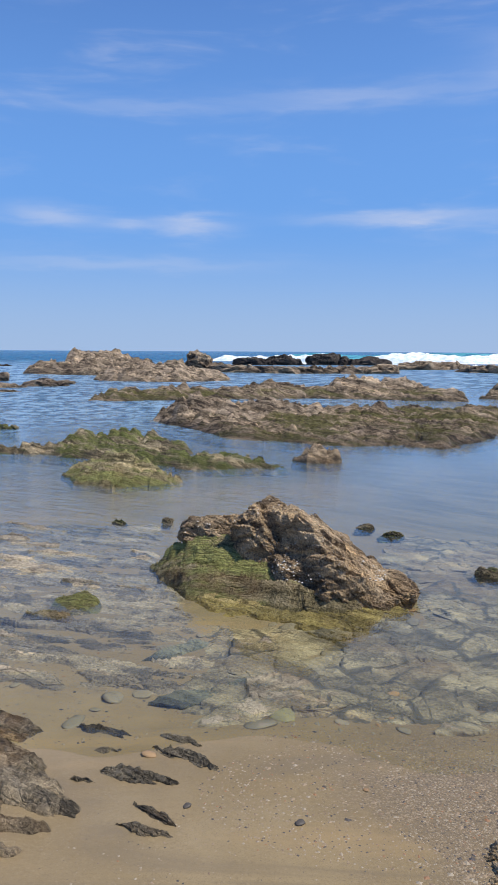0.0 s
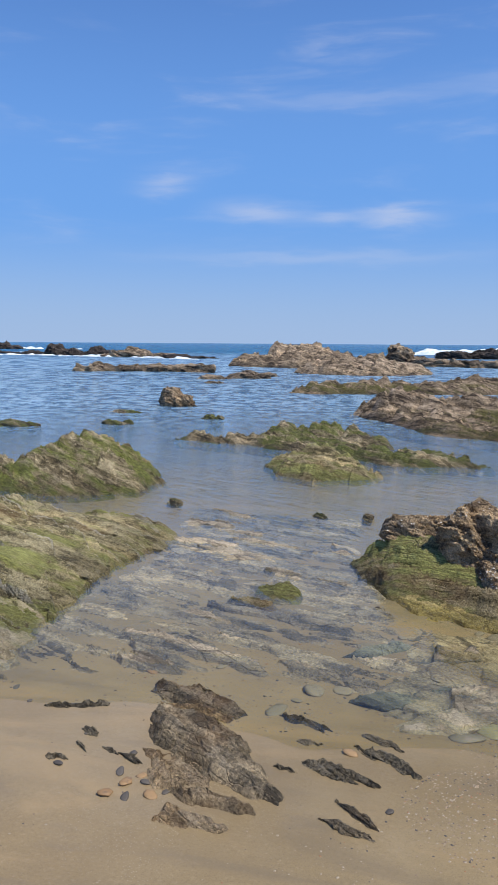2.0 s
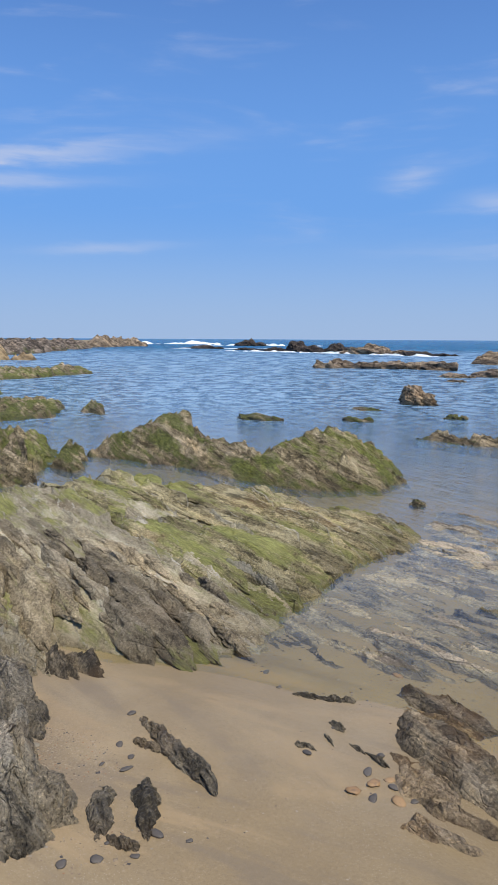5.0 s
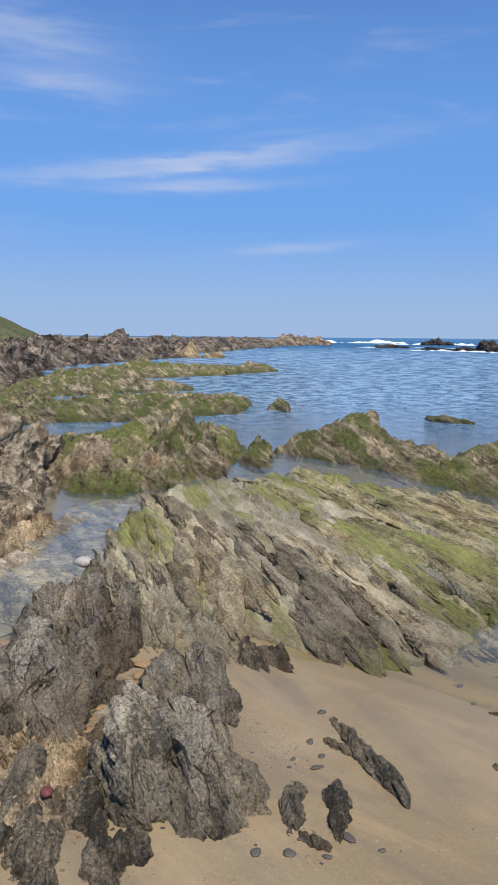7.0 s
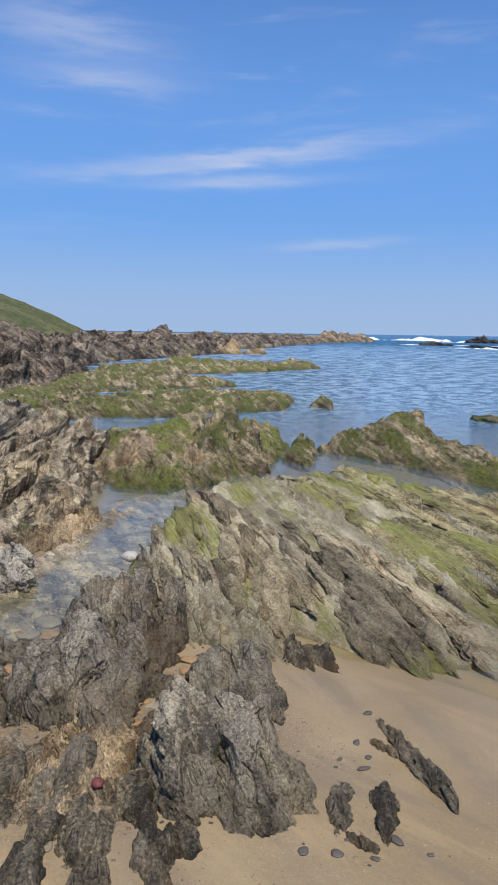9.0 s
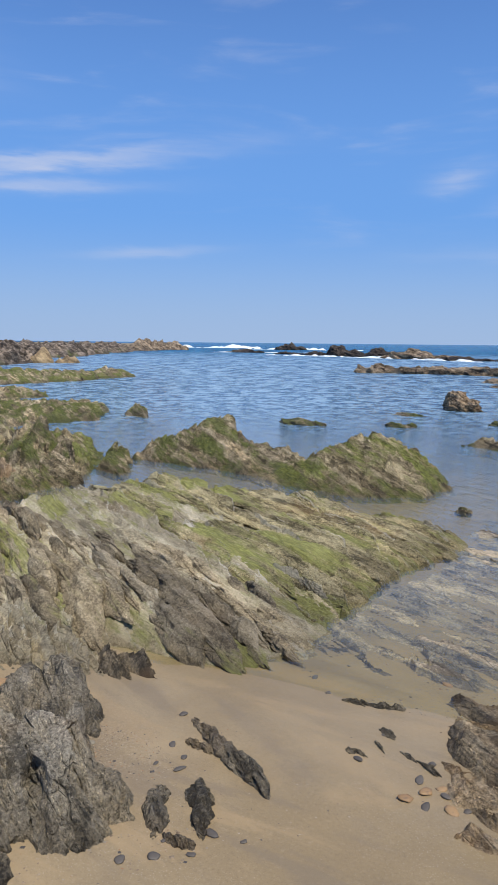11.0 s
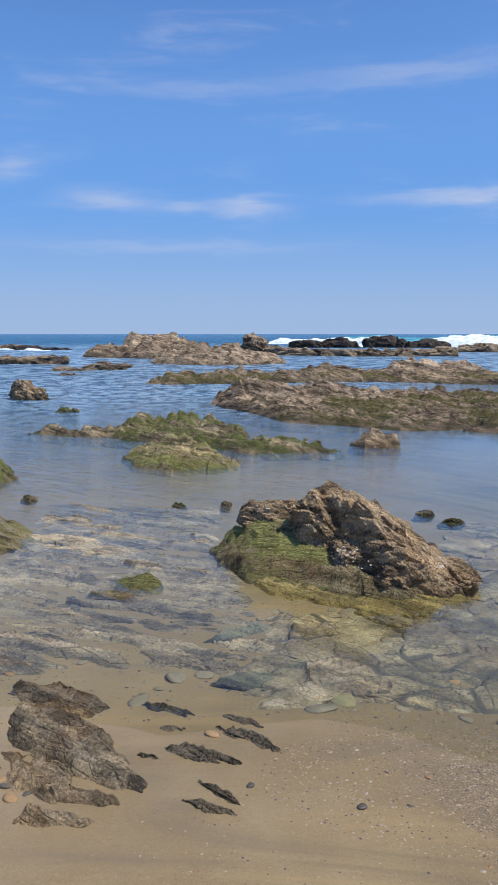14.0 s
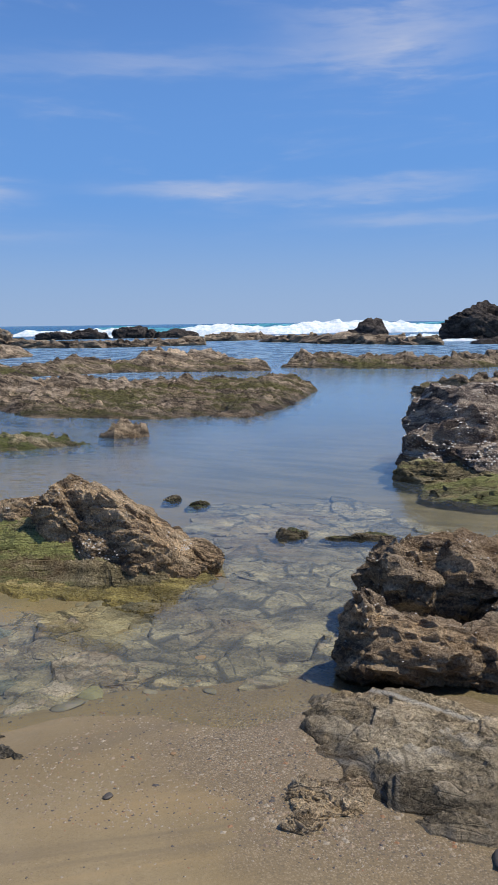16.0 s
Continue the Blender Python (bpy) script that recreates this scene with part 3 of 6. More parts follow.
def mesh_from(name, verts, faces, mat, smooth=True, sharp=0, seam=None):
    me = bpy.data.meshes.new(name)
    verts, faces = np.asarray(verts, np.float32), np.asarray(faces, np.int32)
    k = faces.shape[1]
    me.vertices.add(len(verts))
    me.vertices.foreach_set("co", verts.ravel())
    me.loops.add(faces.size)
    me.loops.foreach_set("vertex_index", faces.ravel())
    me.polygons.add(len(faces))
    me.polygons.foreach_set("loop_start", np.arange(len(faces), dtype=np.int32) * k)
    me.polygons.foreach_set("use_smooth", np.full(len(faces), smooth))
    me.update(calc_edges=True)
    me.materials.append(mat)
    if sharp:
        me.set_sharp_from_angle(angle=radians(sharp))
    if seam is not None:
        me.attributes.new("seam", "FLOAT", "POINT").data.foreach_set("value", np.asarray(seam % 1.0, np.float32))
        me.attributes.new("plate", "FLOAT", "POINT").data.foreach_set("value", np.asarray(np.floor(seam) / 100, np.float32))
    return me


def sheet(xs, ys, zs, keep=None, extra=None):
    """Quads over a grid of points; keep: which points are wanted; extra: one more value for each point, handed back."""
    r, c = zs.shape
    idx = np.arange(r * c).reshape(r, c)
    q = np.stack([idx[:-1, :-1], idx[:-1, 1:], idx[1:, 1:], idx[1:, :-1]], -1).reshape(-1, 4)
    if keep is not None:
        q = q[keep.ravel()[q].any(1)]
    used = np.unique(q)
    back = np.full(r * c, -1)
    back[used] = np.arange(len(used))
    v = np.stack([xs.ravel(), ys.ravel(), zs.ravel()], 1)[used]
    return (v, back[q]) if extra is None else (v, back[q], extra.ravel()[used])


def rock_mesh(name, lobes, mat, seed, cell, strata=1.0, strike=STRIKE, lean=0.2, rough=1.0, period=None, dip=DIP):
    """A bedded rock: a union of broken blocks with saw-tooth beds along the strike.
    A lobe: cx, cy, half length, half width, angle, height, steepness and, for a bed on a slope, its foot's height and the slope's two gradients."""
    rows = [tuple(l) + (0.0, 0.0, 0.0)[len(l) - 7:] for l in lobes]
    reach = [1.5 * max(l[2], l[3]) for l in rows]
    x0, x1 = min(l[0] - r for l, r in zip(rows, reach)), max(l[0] + r for l, r in zip(rows, reach))
    y0, y1 = min(l[1] - r for l, r in zip(rows, reach)), max(l[1] + r for l, r in zip(rows, reach))
    xs, ys = np.meshgrid(np.arange(x0, x1 + cell, cell), np.arange(y0, y1 + cell, cell))
    ground = ground_z(xs, ys)
    top = np.full(xs.shape, -2.0)
    for k, (cx, cy, a, b, ang, h, p, z0, gx, gy) in enumerate(rows):
        rnd = random.Random(seed * 31 + k)
        w, f = 0.26 * min(a, b), 0.9 / min(a, b)
        X = xs - cx + w * fbm(xs * f, ys * f, seed + k, 3)
        Y = ys - cy + w * fbm(xs * f + 7, ys * f + 3, seed + k + 50, 3)
        c, s = math.cos(radians(ang)), math.sin(radians(ang))
        U, V = (c * X + s * Y) / a, (-s * X + c * Y) / b
        one = h * (1 + 0.22 * (rnd.uniform(-1, 1) * U + rnd.uniform(-1, 1) * V))
        for j in range(9):
            th = 2 * math.pi * (j + rnd.uniform(-0.35, 0.35)) / 9
            side = h * p * 0.6 * rnd.uniform(0.7, 1.3) * (1 - (math.cos(th) * U + math.sin(th) * V) / rnd.uniform(0.84, 1.06))
            one = np.minimum(one, side)
        one = np.where(one < 0, 3 * one - 1.5 * min(a, 0.6) * np.maximum(np.hypot(U, V) - 1.02, 0), one)
        top = np.maximum(top, np.maximum(z0 + gx * X + gy * Y + one, -2.0))
    size = sorted(min(l[2], l[3]) for l in rows)[len(rows) // 2]
    c, s = math.cos(radians(strike)), math.sin(radians(strike))
    along, across = c * xs + s * ys, -s * xs + c * ys
    mask = np.clip((top - ground + 0.02 * size) / (0.12 * size), 0, 1)
    z = top.copy()
    base = period or min(0.5 * size, 0.30 + 0.02 * abs(rows[0][1]))
    sd, cd = math.sin(radians(dip)), math.cos(radians(dip))
    for per, k in ((base, 0.75), (0.41 * base, 1.0), (0.17 * base, 1.2), (0.075 * base, 1.2)):
        if per / sd < 2.2 * cell:
            continue
        w = across * sd + z * cd
        q = (w + 0.45 * per * fbm(xs / (5 * per), ys / (5 * per), seed + 21, 3)) / per + seed
        i, f = np.floor(q), q - np.floor(q)
        j = np.floor(along / (5.0 * per) + 5 * hashed(i, i * 0 + 3, seed) + 0.5 * vnoise(xs / per, ys / per, seed + 5))
        step = 2 * hashed(i, j, seed + 7) - 1
        swell = vnoise(i * 5.3, along / (4 * per) + i * 2.7, seed + 31)
        z = z + strata * per * k * mask * (0.22 * step + 0.22 * swell + 0.55 * (np.minimum(f, (1 - f) * 6.0) - 0.42))
    lam = max(min(0.15 * max(size / 0.4, 1.0) ** 0.8, 0.5 * size), 5 * cell)
    most = 0.16 * max(l[5] for l in rows)
    sx, sy = xs + 0.6 * z, ys - 0.8 * z
    ox = oy = 0.0
    for k, (wave, amp) in enumerate(((1.9 * lam, 0.16), (0.8 * lam, 0.20), (0.36 * lam, 0.22), (0.17 * lam, 0.2))):
        if wave < 2.6 * cell:
            continue
        amp = min(amp, most / wave)
        bend = 0.35 * wave * vnoise(xs / wave, ys / wave, seed + 39 + k)
        w = across * sd + z * cd + bend
        block = facets((along + 0.3 * z - bend) / (2.1 * wave), w / wave, seed + 41 + k)
        z = z + rough * amp * wave * mask * block
        ox = ox + 0.35 * amp * wave * block
        oy = oy + 0.45 * amp * wave * vnoise(sx / wave, sy / wave + 9, seed + 67 + k)
    wave = max(3.0 * cell, 0.02)
    z = z + rough * min(0.18 * wave, 0.3 * most) * mask * vnoise(xs / wave, ys / wave + z / wave, seed + 77)
    keep = z > ground - 0.05
    zl = np.clip(z, 0, None)
    px = xs - s * lean * zl + rough * mask * ox
    py = ys + c * lean * zl + rough * mask * oy
    v, q = sheet(px, py, np.maximum(z, ground - 0.30), keep)
    return mesh_from(name, v, q, mat, True, 36)


def shingle(u, v, seed, rise=0.8, run=-0.35):
    """Overlapping flakes: each cell of a Voronoi net is a plate that climbs to its back edge. Height, about -1 to 1, and the gap to the next plate, how far that lies sideways, and a tone from 0 to 1."""
    i, j = np.floor(u), np.floor(v)
    best, second = np.full(np.shape(u), 9.0), np.full(np.shape(u), 9.0)
    out, tone, bu, bv, cu, cv = [np.zeros(np.shape(u)) for _ in range(6)]
    for di in (-1, 0, 1):
        for dj in (-1, 0, 1):
            a, c = i + di, j + dj
            du, dv = u - (a + 0.08 + 0.84 * hashed(a, c, seed)), v - (c + 0.08 + 0.84 * hashed(a, c, seed + 1.7))
            d = np.hypot(du, dv)
            val = 1.1 * hashed(a, c, seed + 3.1) - 0.55 + rise * (0.5 + hashed(a, c, seed + 5.3)) * dv + (run + 0.7 * (hashed(a, c, seed + 7.9) - 0.5)) * du
            val = np.clip(val, -0.75, 0.7)
            near, next_ = d < best, (d >= best) & (d < second)
            cu, cv = np.where(near, bu, np.where(next_, du, cu)), np.where(near, bv, np.where(next_, dv, cv))
            second = np.where(near, best, np.where(next_, d, second))
            best, out, bu, bv = np.where(near, d, best), np.where(near, val, out), np.where(near, du, bu), np.where(near, dv, bv)
            tone = np.where(near, hashed(a, c, seed + 9.7), tone)
    side = np.abs(bv - cv) / (np.abs(bu - cu) + np.abs(bv - cv) + 1e-6)
    return out, second - best, side, tone


def inside(x, y, outline):
    """How far a plan point lies inside a closed outline; negative outside."""
    P = np.array(outline, float)
    d, odd = np.full(np.shape(x), 1e9), np.zeros(np.shape(x), bool)
    for (ax, ay), (bx, by) in zip(P, np.roll(P, -1, 0)):
        ex, ey = bx - ax, by - ay
        t = np.clip(((x - ax) * ex + (y - ay) * ey) / (ex * ex + ey * ey), 0, 1)
        d = np.minimum(d, np.hypot(x - ax - t * ex, y - ay - t * ey))
        odd ^= ((ay > y) != (by > y)) & (x < ex * (y - ay) / (by - ay + 1e-12) + ax)
    return np.where(odd, d, -d)


def crag_mesh(name, outline, mat, seed, caps, peaks=(), flake=(0.5, 0.12), amp=0.5, edge=1.2, cell=None, strike=STRIKE, dip=50, lean=0.25, pit=0.25, layers=4, rise=0.55, run=-0.3, laid=False, sharp=32):
    """Bedded rock within an outline: flakes leaning on one another, in several sizes, over planes and peaks.
    caps: x, y, z and the two slopes of planes that cut its top; peaks: x, y, half length, half width, angle, height. laid: heights are counted from the ground."""
    P = np.array(outline, float)
    far = math.hypot(*P.mean(0))
    cell = cell or max(0.007, 0.0026 * far)
    pad = 0.6 * flake[1] + 2 * cell
    xs, ys = np.meshgrid(np.arange(P[:, 0].min() - pad, P[:, 0].max() + pad, cell), np.arange(P[:, 1].min() - pad, P[:, 1].max() + pad, cell))
    c, s = math.cos(radians(strike)), math.sin(radians(strike))
    ground = ground_z(xs, ys)
    f = 0.45 / flake[1]
    wx, wy = 0.7 * flake[1] * fbm(xs * f, ys * f, seed, 4, 0.6), 0.7 * flake[1] * fbm(xs * f + 7, ys * f + 3, seed + 50, 4, 0.6)
    d = inside(xs + wx, ys + wy, outline)
    bend = 0.5 * flake[1] * fbm(xs / (2.5 * flake[1]), ys / (2.5 * flake[1]), seed + 9, 3)
    along, across = c * xs + s * ys, -s * xs + c * ys + bend
    first = shingle(along / flake[0], across / flake[1], seed + 2, rise, run)[0]
    d = d + 0.35 * flake[1] * first
    top = np.full(xs.shape, 9.0)
    for x, y, z, gx, gy in caps:
        top = np.minimum(top, z + gx * (xs - x) + gy * (ys - y))
    for x, y, a, b, ang, h in peaks:
        ca, sa = math.cos(radians(ang)), math.sin(radians(ang))
        X, Y = xs - x + 1.3 * wx, ys - y + 1.3 * wy
        top = top + h * np.clip(1.25 - np.hypot((ca * X + sa * Y) / a, (-sa * X + ca * Y) / b), 0, 1)
    side = edge * d
    z = np.where(side < 0, (2 if laid else 5) * side, np.minimum(side, top))
    mask = np.clip((d + 0.25 * flake[1]) / (0.9 * flake[1]), 0, 1)
    cot, base = math.cos(radians(dip)) / math.sin(radians(dip)), z.copy()
    gap, plate = np.full(xs.shape, 1.0), np.full(xs.shape, 1.0)
    su, sv = flake
    for k in range(layers):
        if sv < 2.0 * cell:
            break
        jog = 0.25 * sv * vnoise(xs / (1.5 * sv), ys / (1.5 * sv), seed + 61 + k)
        one, e, sideways, own = shingle((along + jog) / su, (across + cot * base + jog) / sv, seed + 2 + 11 * k, rise, run)
        z = z + amp * sv * mask * one
        if su > 2.2 * sv:
            e = e / (sideways * sideways + 0.08)
        gap = np.minimum(gap, e * (1.0 + 0.9 * k)) if k < 2 else gap
        plate = plate + (own - 0.5) * (0.55, 0.45, 0.3, 0.2)[min(k, 3)]
        su, sv = 0.46 * su, 0.44 * sv
    for wave, w in ((9 * cell, 0.5), (4.2 * cell, 0.75), (2.1 * cell, 0.85)):
        z = z + pit * w * wave * mask * (np.abs(vnoise(xs / wave + 0.5 * z / wave, ys / wave, seed + 77)) * 1.6 - 0.5)
    if laid:
        z = z + ground
    keep = z > ground - 0.05
    zl = np.clip(z, 0, None)
    v, q, seam = sheet(xs - s * lean * zl, ys + c * lean * zl, np.maximum(z, ground - 0.3), keep, np.clip(1 - gap / 0.24, 0, 0.99) + np.round(100 * np.clip(plate, 0.3, 1.7)))
    return mesh_from(name, v, q, mat, True, sharp, seam)


def crag(name, label, parts, seed, group="", category="rock", **kw):
    """A rock of one or more bedded parts: part name, material, outline, caps, peaks and, where it has them, settings of its own."""
    ob = tagged(new(name), label, category, group)
    for k, (pn, mat, outline, caps, peaks, *own) in enumerate(parts):
        part(pn, crag_mesh(pn, outline, mat, seed + 7 * k, caps, peaks, **{**kw, **(own[0] if own else {})}), ob)
    return ob


def bed_rows(region, n, long, wide, high, seed, strike, foot=None, slope=(0, 0), steep=4.0):
    """Slender beds lying side by side: region: cx, cy, half length, half width, angle. foot: height of the surface that they lie on."""
    rnd = random.Random(seed)
    cx, cy, a, b, ang = region
    c, s = math.cos(radians(ang)), math.sin(radians(ang))
    out = []
    for k in range(n):
        r, th = math.sqrt(rnd.random()), rnd.uniform(0, 2 * math.pi)
        u, v = a * r * math.cos(th), b * r * math.sin(th)
        x, y = cx + c * u - s * v, cy + s * u + c * v
        z0 = float(ground_z(np.array(x), np.array(y))) if foot is None else foot(x, y)
        if z0 is None:
            continue
        m = rnd.uniform(0.55, 1.3)
        out.append((x, y, long * m * rnd.uniform(0.7, 1.3), wide * m * rnd.uniform(0.7, 1.3), strike + rnd.uniform(-9, 9), high * rnd.uniform(0.5, 1.2), steep, z0, slope[0], slope[1]))
    return out


def vnoise3(p, seed=0):
    """Smooth value noise in space, -1 to 1."""
    i = np.floor(p)
    f = p - i
    f = f * f * f * (f * (f * 6 - 15) + 10)
    out = 0.0
    for a in (0, 1):
        for c in (0, 1):
            for d in (0, 1):
                w = (f[:, 0] if a else 1 - f[:, 0]) * (f[:, 1] if c else 1 - f[:, 1]) * (f[:, 2] if d else 1 - f[:, 2])
                out = out + w * hashed(i[:, 0] + a + 57.0 * (i[:, 2] + d), i[:, 1] + c + 131.0 * (i[:, 2] + d), seed)
    return 2 * out - 1


BALLS = {}


def ball(sub):
    if sub not in BALLS:
        bm = bmesh.new()
        bmesh.ops.create_icosphere(bm, subdivisions=sub, radius=1.0)
        bm.verts.ensure_lookup_table()
        BALLS[sub] = np.array([v.co[:] for v in bm.verts]), np.array([[v.index for v in f.verts] for f in bm.faces])
        bm.free()
    return BALLS[sub]


def facets3(p, seed):
    """Broken faces in space: each cell of a Voronoi net has a height of its own and a slope. About -1 to 1."""
    i = np.floor(p)
    best, out = np.full(len(p), 9.0), np.zeros(len(p))
    for a in (-1, 0, 1):
        for c in (-1, 0, 1):
            for d in (-1, 0, 1):
                m = i + (a, c, d)
                x, y = m[:, 0] + 57.0 * m[:, 2], m[:, 1] + 131.0 * m[:, 2]
                du, dv, dw = p[:, 0] - m[:, 0] - hashed(x, y, seed), p[:, 1] - m[:, 1] - hashed(x, y, seed + 1.7), p[:, 2] - m[:, 2] - hashed(x, y, seed + 2.9)
                far = du * du + dv * dv + dw * dw
                val = 2 * hashed(x, y, seed + 3.1) - 1 + (2 * hashed(x, y, seed + 5.3) - 1) * du + (2 * hashed(x, y, seed + 7.9) - 1) * dv
                near = far < best
                best, out = np.where(near, far, best), np.where(near, val, out)
    return out


def weather(p, out, size, seed, per, dip, strike, strata, rough):
    """Steps along the beds with sunk joints, broken faces and knobs, all pushed along the outward way."""
    cs, ss, cd, sd = math.cos(radians(strike)), math.sin(radians(strike)), math.cos(radians(dip)), math.sin(radians(dip))
    normal, along, third = np.array([-ss * sd, cs * sd, cd]), np.array([cs, ss, 0.0]), np.array([ss * cd, -cs * cd, sd])
    move = np.zeros(len(p))
    for step, amp in ((1.5 * per, 0.22), (0.65 * per, 0.30), (0.28 * per, 0.32)):
        q = (p @ normal + 0.35 * step * vnoise3(p / (3 * step), seed + 3)) / step
        i, f = np.floor(q), q - np.floor(q)
        j = np.floor((p @ along) / (4.5 * step) + 7 * hashed(i, i * 0, seed) + 0.5 * vnoise3(p / step, seed + 5))
        joint = np.clip(1 - np.minimum(f, 1 - f) * 7, 0, 1)
        move += strata * amp * step * (2 * hashed(i, j, seed + 9) - 1 - 0.9 * joint + 0.5 * (f - 0.5))
    bed = np.stack([p @ along * 0.5, p @ third * 0.8, p @ normal], 1)
    for wave, amp in ((0.6 * size, 0.17), (0.26 * size, 0.17), (0.11 * size, 0.15)):
        move += rough * amp * wave * facets3((bed + 0.25 * wave * vnoise3(p / wave, seed + 13)[:, None]) / wave, seed + 11)
    for wave, amp in ((0.30 * size, 0.05), (0.08 * size, 0.12), (0.035 * size, 0.16)):
        knob = np.abs(vnoise3(p / wave, seed + 21) + 0.5 * vnoise3(p * 2.1 / wave, seed + 25))
        move += rough * amp * wave * (2 * knob - 0.8)
    return p + out * move[:, None]


def block_mesh(name, block, mat, seed, per=0.08, dip=DIP, strike=STRIKE, strata=1.0, rough=1.0, sub=5, planes=16, slope=(0, 0), top=1.0, body=0):
    """A broken rock block in the round: block: cx, cy, cz, half length, half width, half height, angle. It is cut by planes,
    stepped along the beds with sunk joints, and knobbly."""
    cx, cy, cz, a, b, h, ang = block
    way, faces = ball(sub)
    rs = np.random.RandomState(seed)
    size = body or min(a, b, 1.6 * h)
    r = np.full(len(way), 1.15)
    for k in range(planes):
        n = rs.normal(size=3)
        n = n / np.linalg.norm(n)
        d = rs.uniform(0.74, 1.0)
        up = way @ n
        r = np.where(up > 0.05, np.minimum(r, d / np.maximum(up, 0.05)), r)
    r = r * (1 + 0.06 * vnoise3(way * 1.7 + seed, seed))
    p = way * r[:, None]
    p[:, 2] = np.minimum(p[:, 2], top + 0.15 * (p[:, 2] - top))
    p = p * np.array([a, b, h])
    c, s = math.cos(radians(ang)), math.sin(radians(ang))
    X, Y = c * p[:, 0] - s * p[:, 1], s * p[:, 0] + c * p[:, 1]
    p = np.stack([X + cx, Y + cy, p[:, 2] + cz + slope[0] * X + slope[1] * Y], 1)
    out = np.stack([c * way[:, 0] / a - s * way[:, 1] / b, s * way[:, 0] / a + c * way[:, 1] / b, way[:, 2] / h], 1)
    out = out / np.linalg.norm(out, axis=1, keepdims=True)
    return mesh_from(name, weather(p, out, size, seed, per, dip, strike, strata, rough), faces, mat, True, 34)


def bed_mesh(name, bed, mat, seed, per=0.05, dip=55, strike=STRIKE, strata=0.8, rough=0.8, slope=(0, 0), nu=84, nv=38, blunt=2.6, body=0, edge=1.2):
    """One slender bed of rock, a long lens lying in the ground: cx, cy, cz, half length, half width, half height, angle."""
    cx, cy, cz, a, b, h, ang = bed
    rs = np.random.RandomState(seed)
    U, V = np.meshgrid(np.linspace(-1, 1, nu), np.linspace(radians(-28), radians(208), nv))
    u, th = U.ravel(), V.ravel()
    fat = np.clip(1 - np.abs(u) ** blunt, 0, 1) ** 0.7 * (1 + 0.16 * vnoise(u * 2.3 + seed, u * 0, seed))
    crest = fat * (1 + 0.22 * vnoise(u * 1.9 + seed, u * 0 + 5, seed) + rs.uniform(-0.25, 0.25) * u)
    co, si = np.cos(th), np.sin(th)
    co, si = np.sign(co) * np.abs(co) ** edge, np.sign(si) * np.abs(si) ** (0.94 * edge)
    lean = rs.uniform(0.1, 0.5)
    x = a * (u + 0.05 * vnoise(th * 2, u * 3, seed + 2))
    y = b * (fat * co + 0.30 * vnoise(u * 1.6, u * 0, seed + 4) + lean * crest * np.maximum(si, 0))
    z = h * crest * si
    c, s = math.cos(radians(ang)), math.sin(radians(ang))
    X, Y = c * x - s * y, s * x + c * y
    p = np.stack([X + cx, Y + cy, z + cz + slope[0] * X + slope[1] * Y], 1)
    ox, oy, oz = 0.4 * u ** 5, co, si * b / h
    out = np.stack([c * ox - s * oy, s * ox + c * oy, oz], 1)
    out = out / np.linalg.norm(out, axis=1, keepdims=True)
    p = weather(p, out, body or 1.3 * min(b, h), seed, per, dip, strike, strata, rough)
    idx = np.arange(nu * nv).reshape(nv, nu)
    q = np.stack([idx[:-1, :-1], idx[:-1, 1:], idx[1:, 1:], idx[1:, :-1]], -1).reshape(-1, 4)
    return mesh_from(name, p, q, mat, True, 34)


def outcrop(name, label, beds, seed, group="", **kw):
    """A rock of slender beds side by side. beds: material, bed and, where it has one, its slope."""
    ob = tagged(new(name), label, "rock", group)
    for k, row in enumerate(beds):
        part("bed", bed_mesh("bed", row[1], row[0], seed * 17 + k, slope=row[2] if len(row) > 2 else (0, 0), **kw), ob)
    return ob


def strewn(region, n, long, wide, high, seed, strike, foot=None, swing=10):
    """Beds scattered over a patch: region: cx, cy, half length, half width, angle."""
    out = []
    for x, y, a, b, ang, h, p, z0, gx, gy in bed_rows(region, n, long, wide, high, seed, strike, foot):
        out.append((x, y, z0, a, b, h, ang + random.Random(seed + len(out)).uniform(-swing, swing)))
    return out


def reef(name, label, groups, seed, sub=4, top=0.62, per=0.2, group="", **kw):
    """A flat broken reef. groups: part name, material, plan points, how many blocks, width, height, spread."""
    ob = tagged(new(name), label, "rock", group)
    for g, (pn, mat, pts, n, wide, high, spread) in enumerate(groups):
        for k, (x, y, a, b, ang, h, p) in enumerate(chain(pts, n, wide, high, seed + g, spread)):
            part(pn, block_mesh(pn, (x, y, -0.04, a, b, 1.35 * h + 0.04, ang), mat, seed * 19 + 40 * g + k, per=per, sub=sub, top=top, rough=1.5, body=0.55 * b, **kw), ob)
        for k, (x, y, a, b, ang, h, p) in enumerate(chain(pts, n, 0.36 * wide, 0.9 * high, seed + g + 70, 2.6 * spread)):
            part("fragment", block_mesh("fragment", (x, y, -0.03, a, b, 1.3 * h + 0.03, ang), mat, seed * 23 + 40 * g + k, per=0.5 * per, sub=3, rough=1.4, **kw), ob)
    return ob


def block_rock(name, label, groups, seed, group="", category="rock", **kw):
    """A rock built up of broken blocks. groups: part name, material, blocks."""
    ob = tagged(new(name), label, category, group)
    k = 0
    for pn, mat, blocks in groups:
        for bl in blocks:
            part(pn, block_mesh(pn, bl, mat, seed * 13 + k, **kw), ob)
            k += 1
    return ob


def part(name, me, parent, label=""):
    ob = new(name, me)
    ob.parent = parent
    return tagged(ob, label)


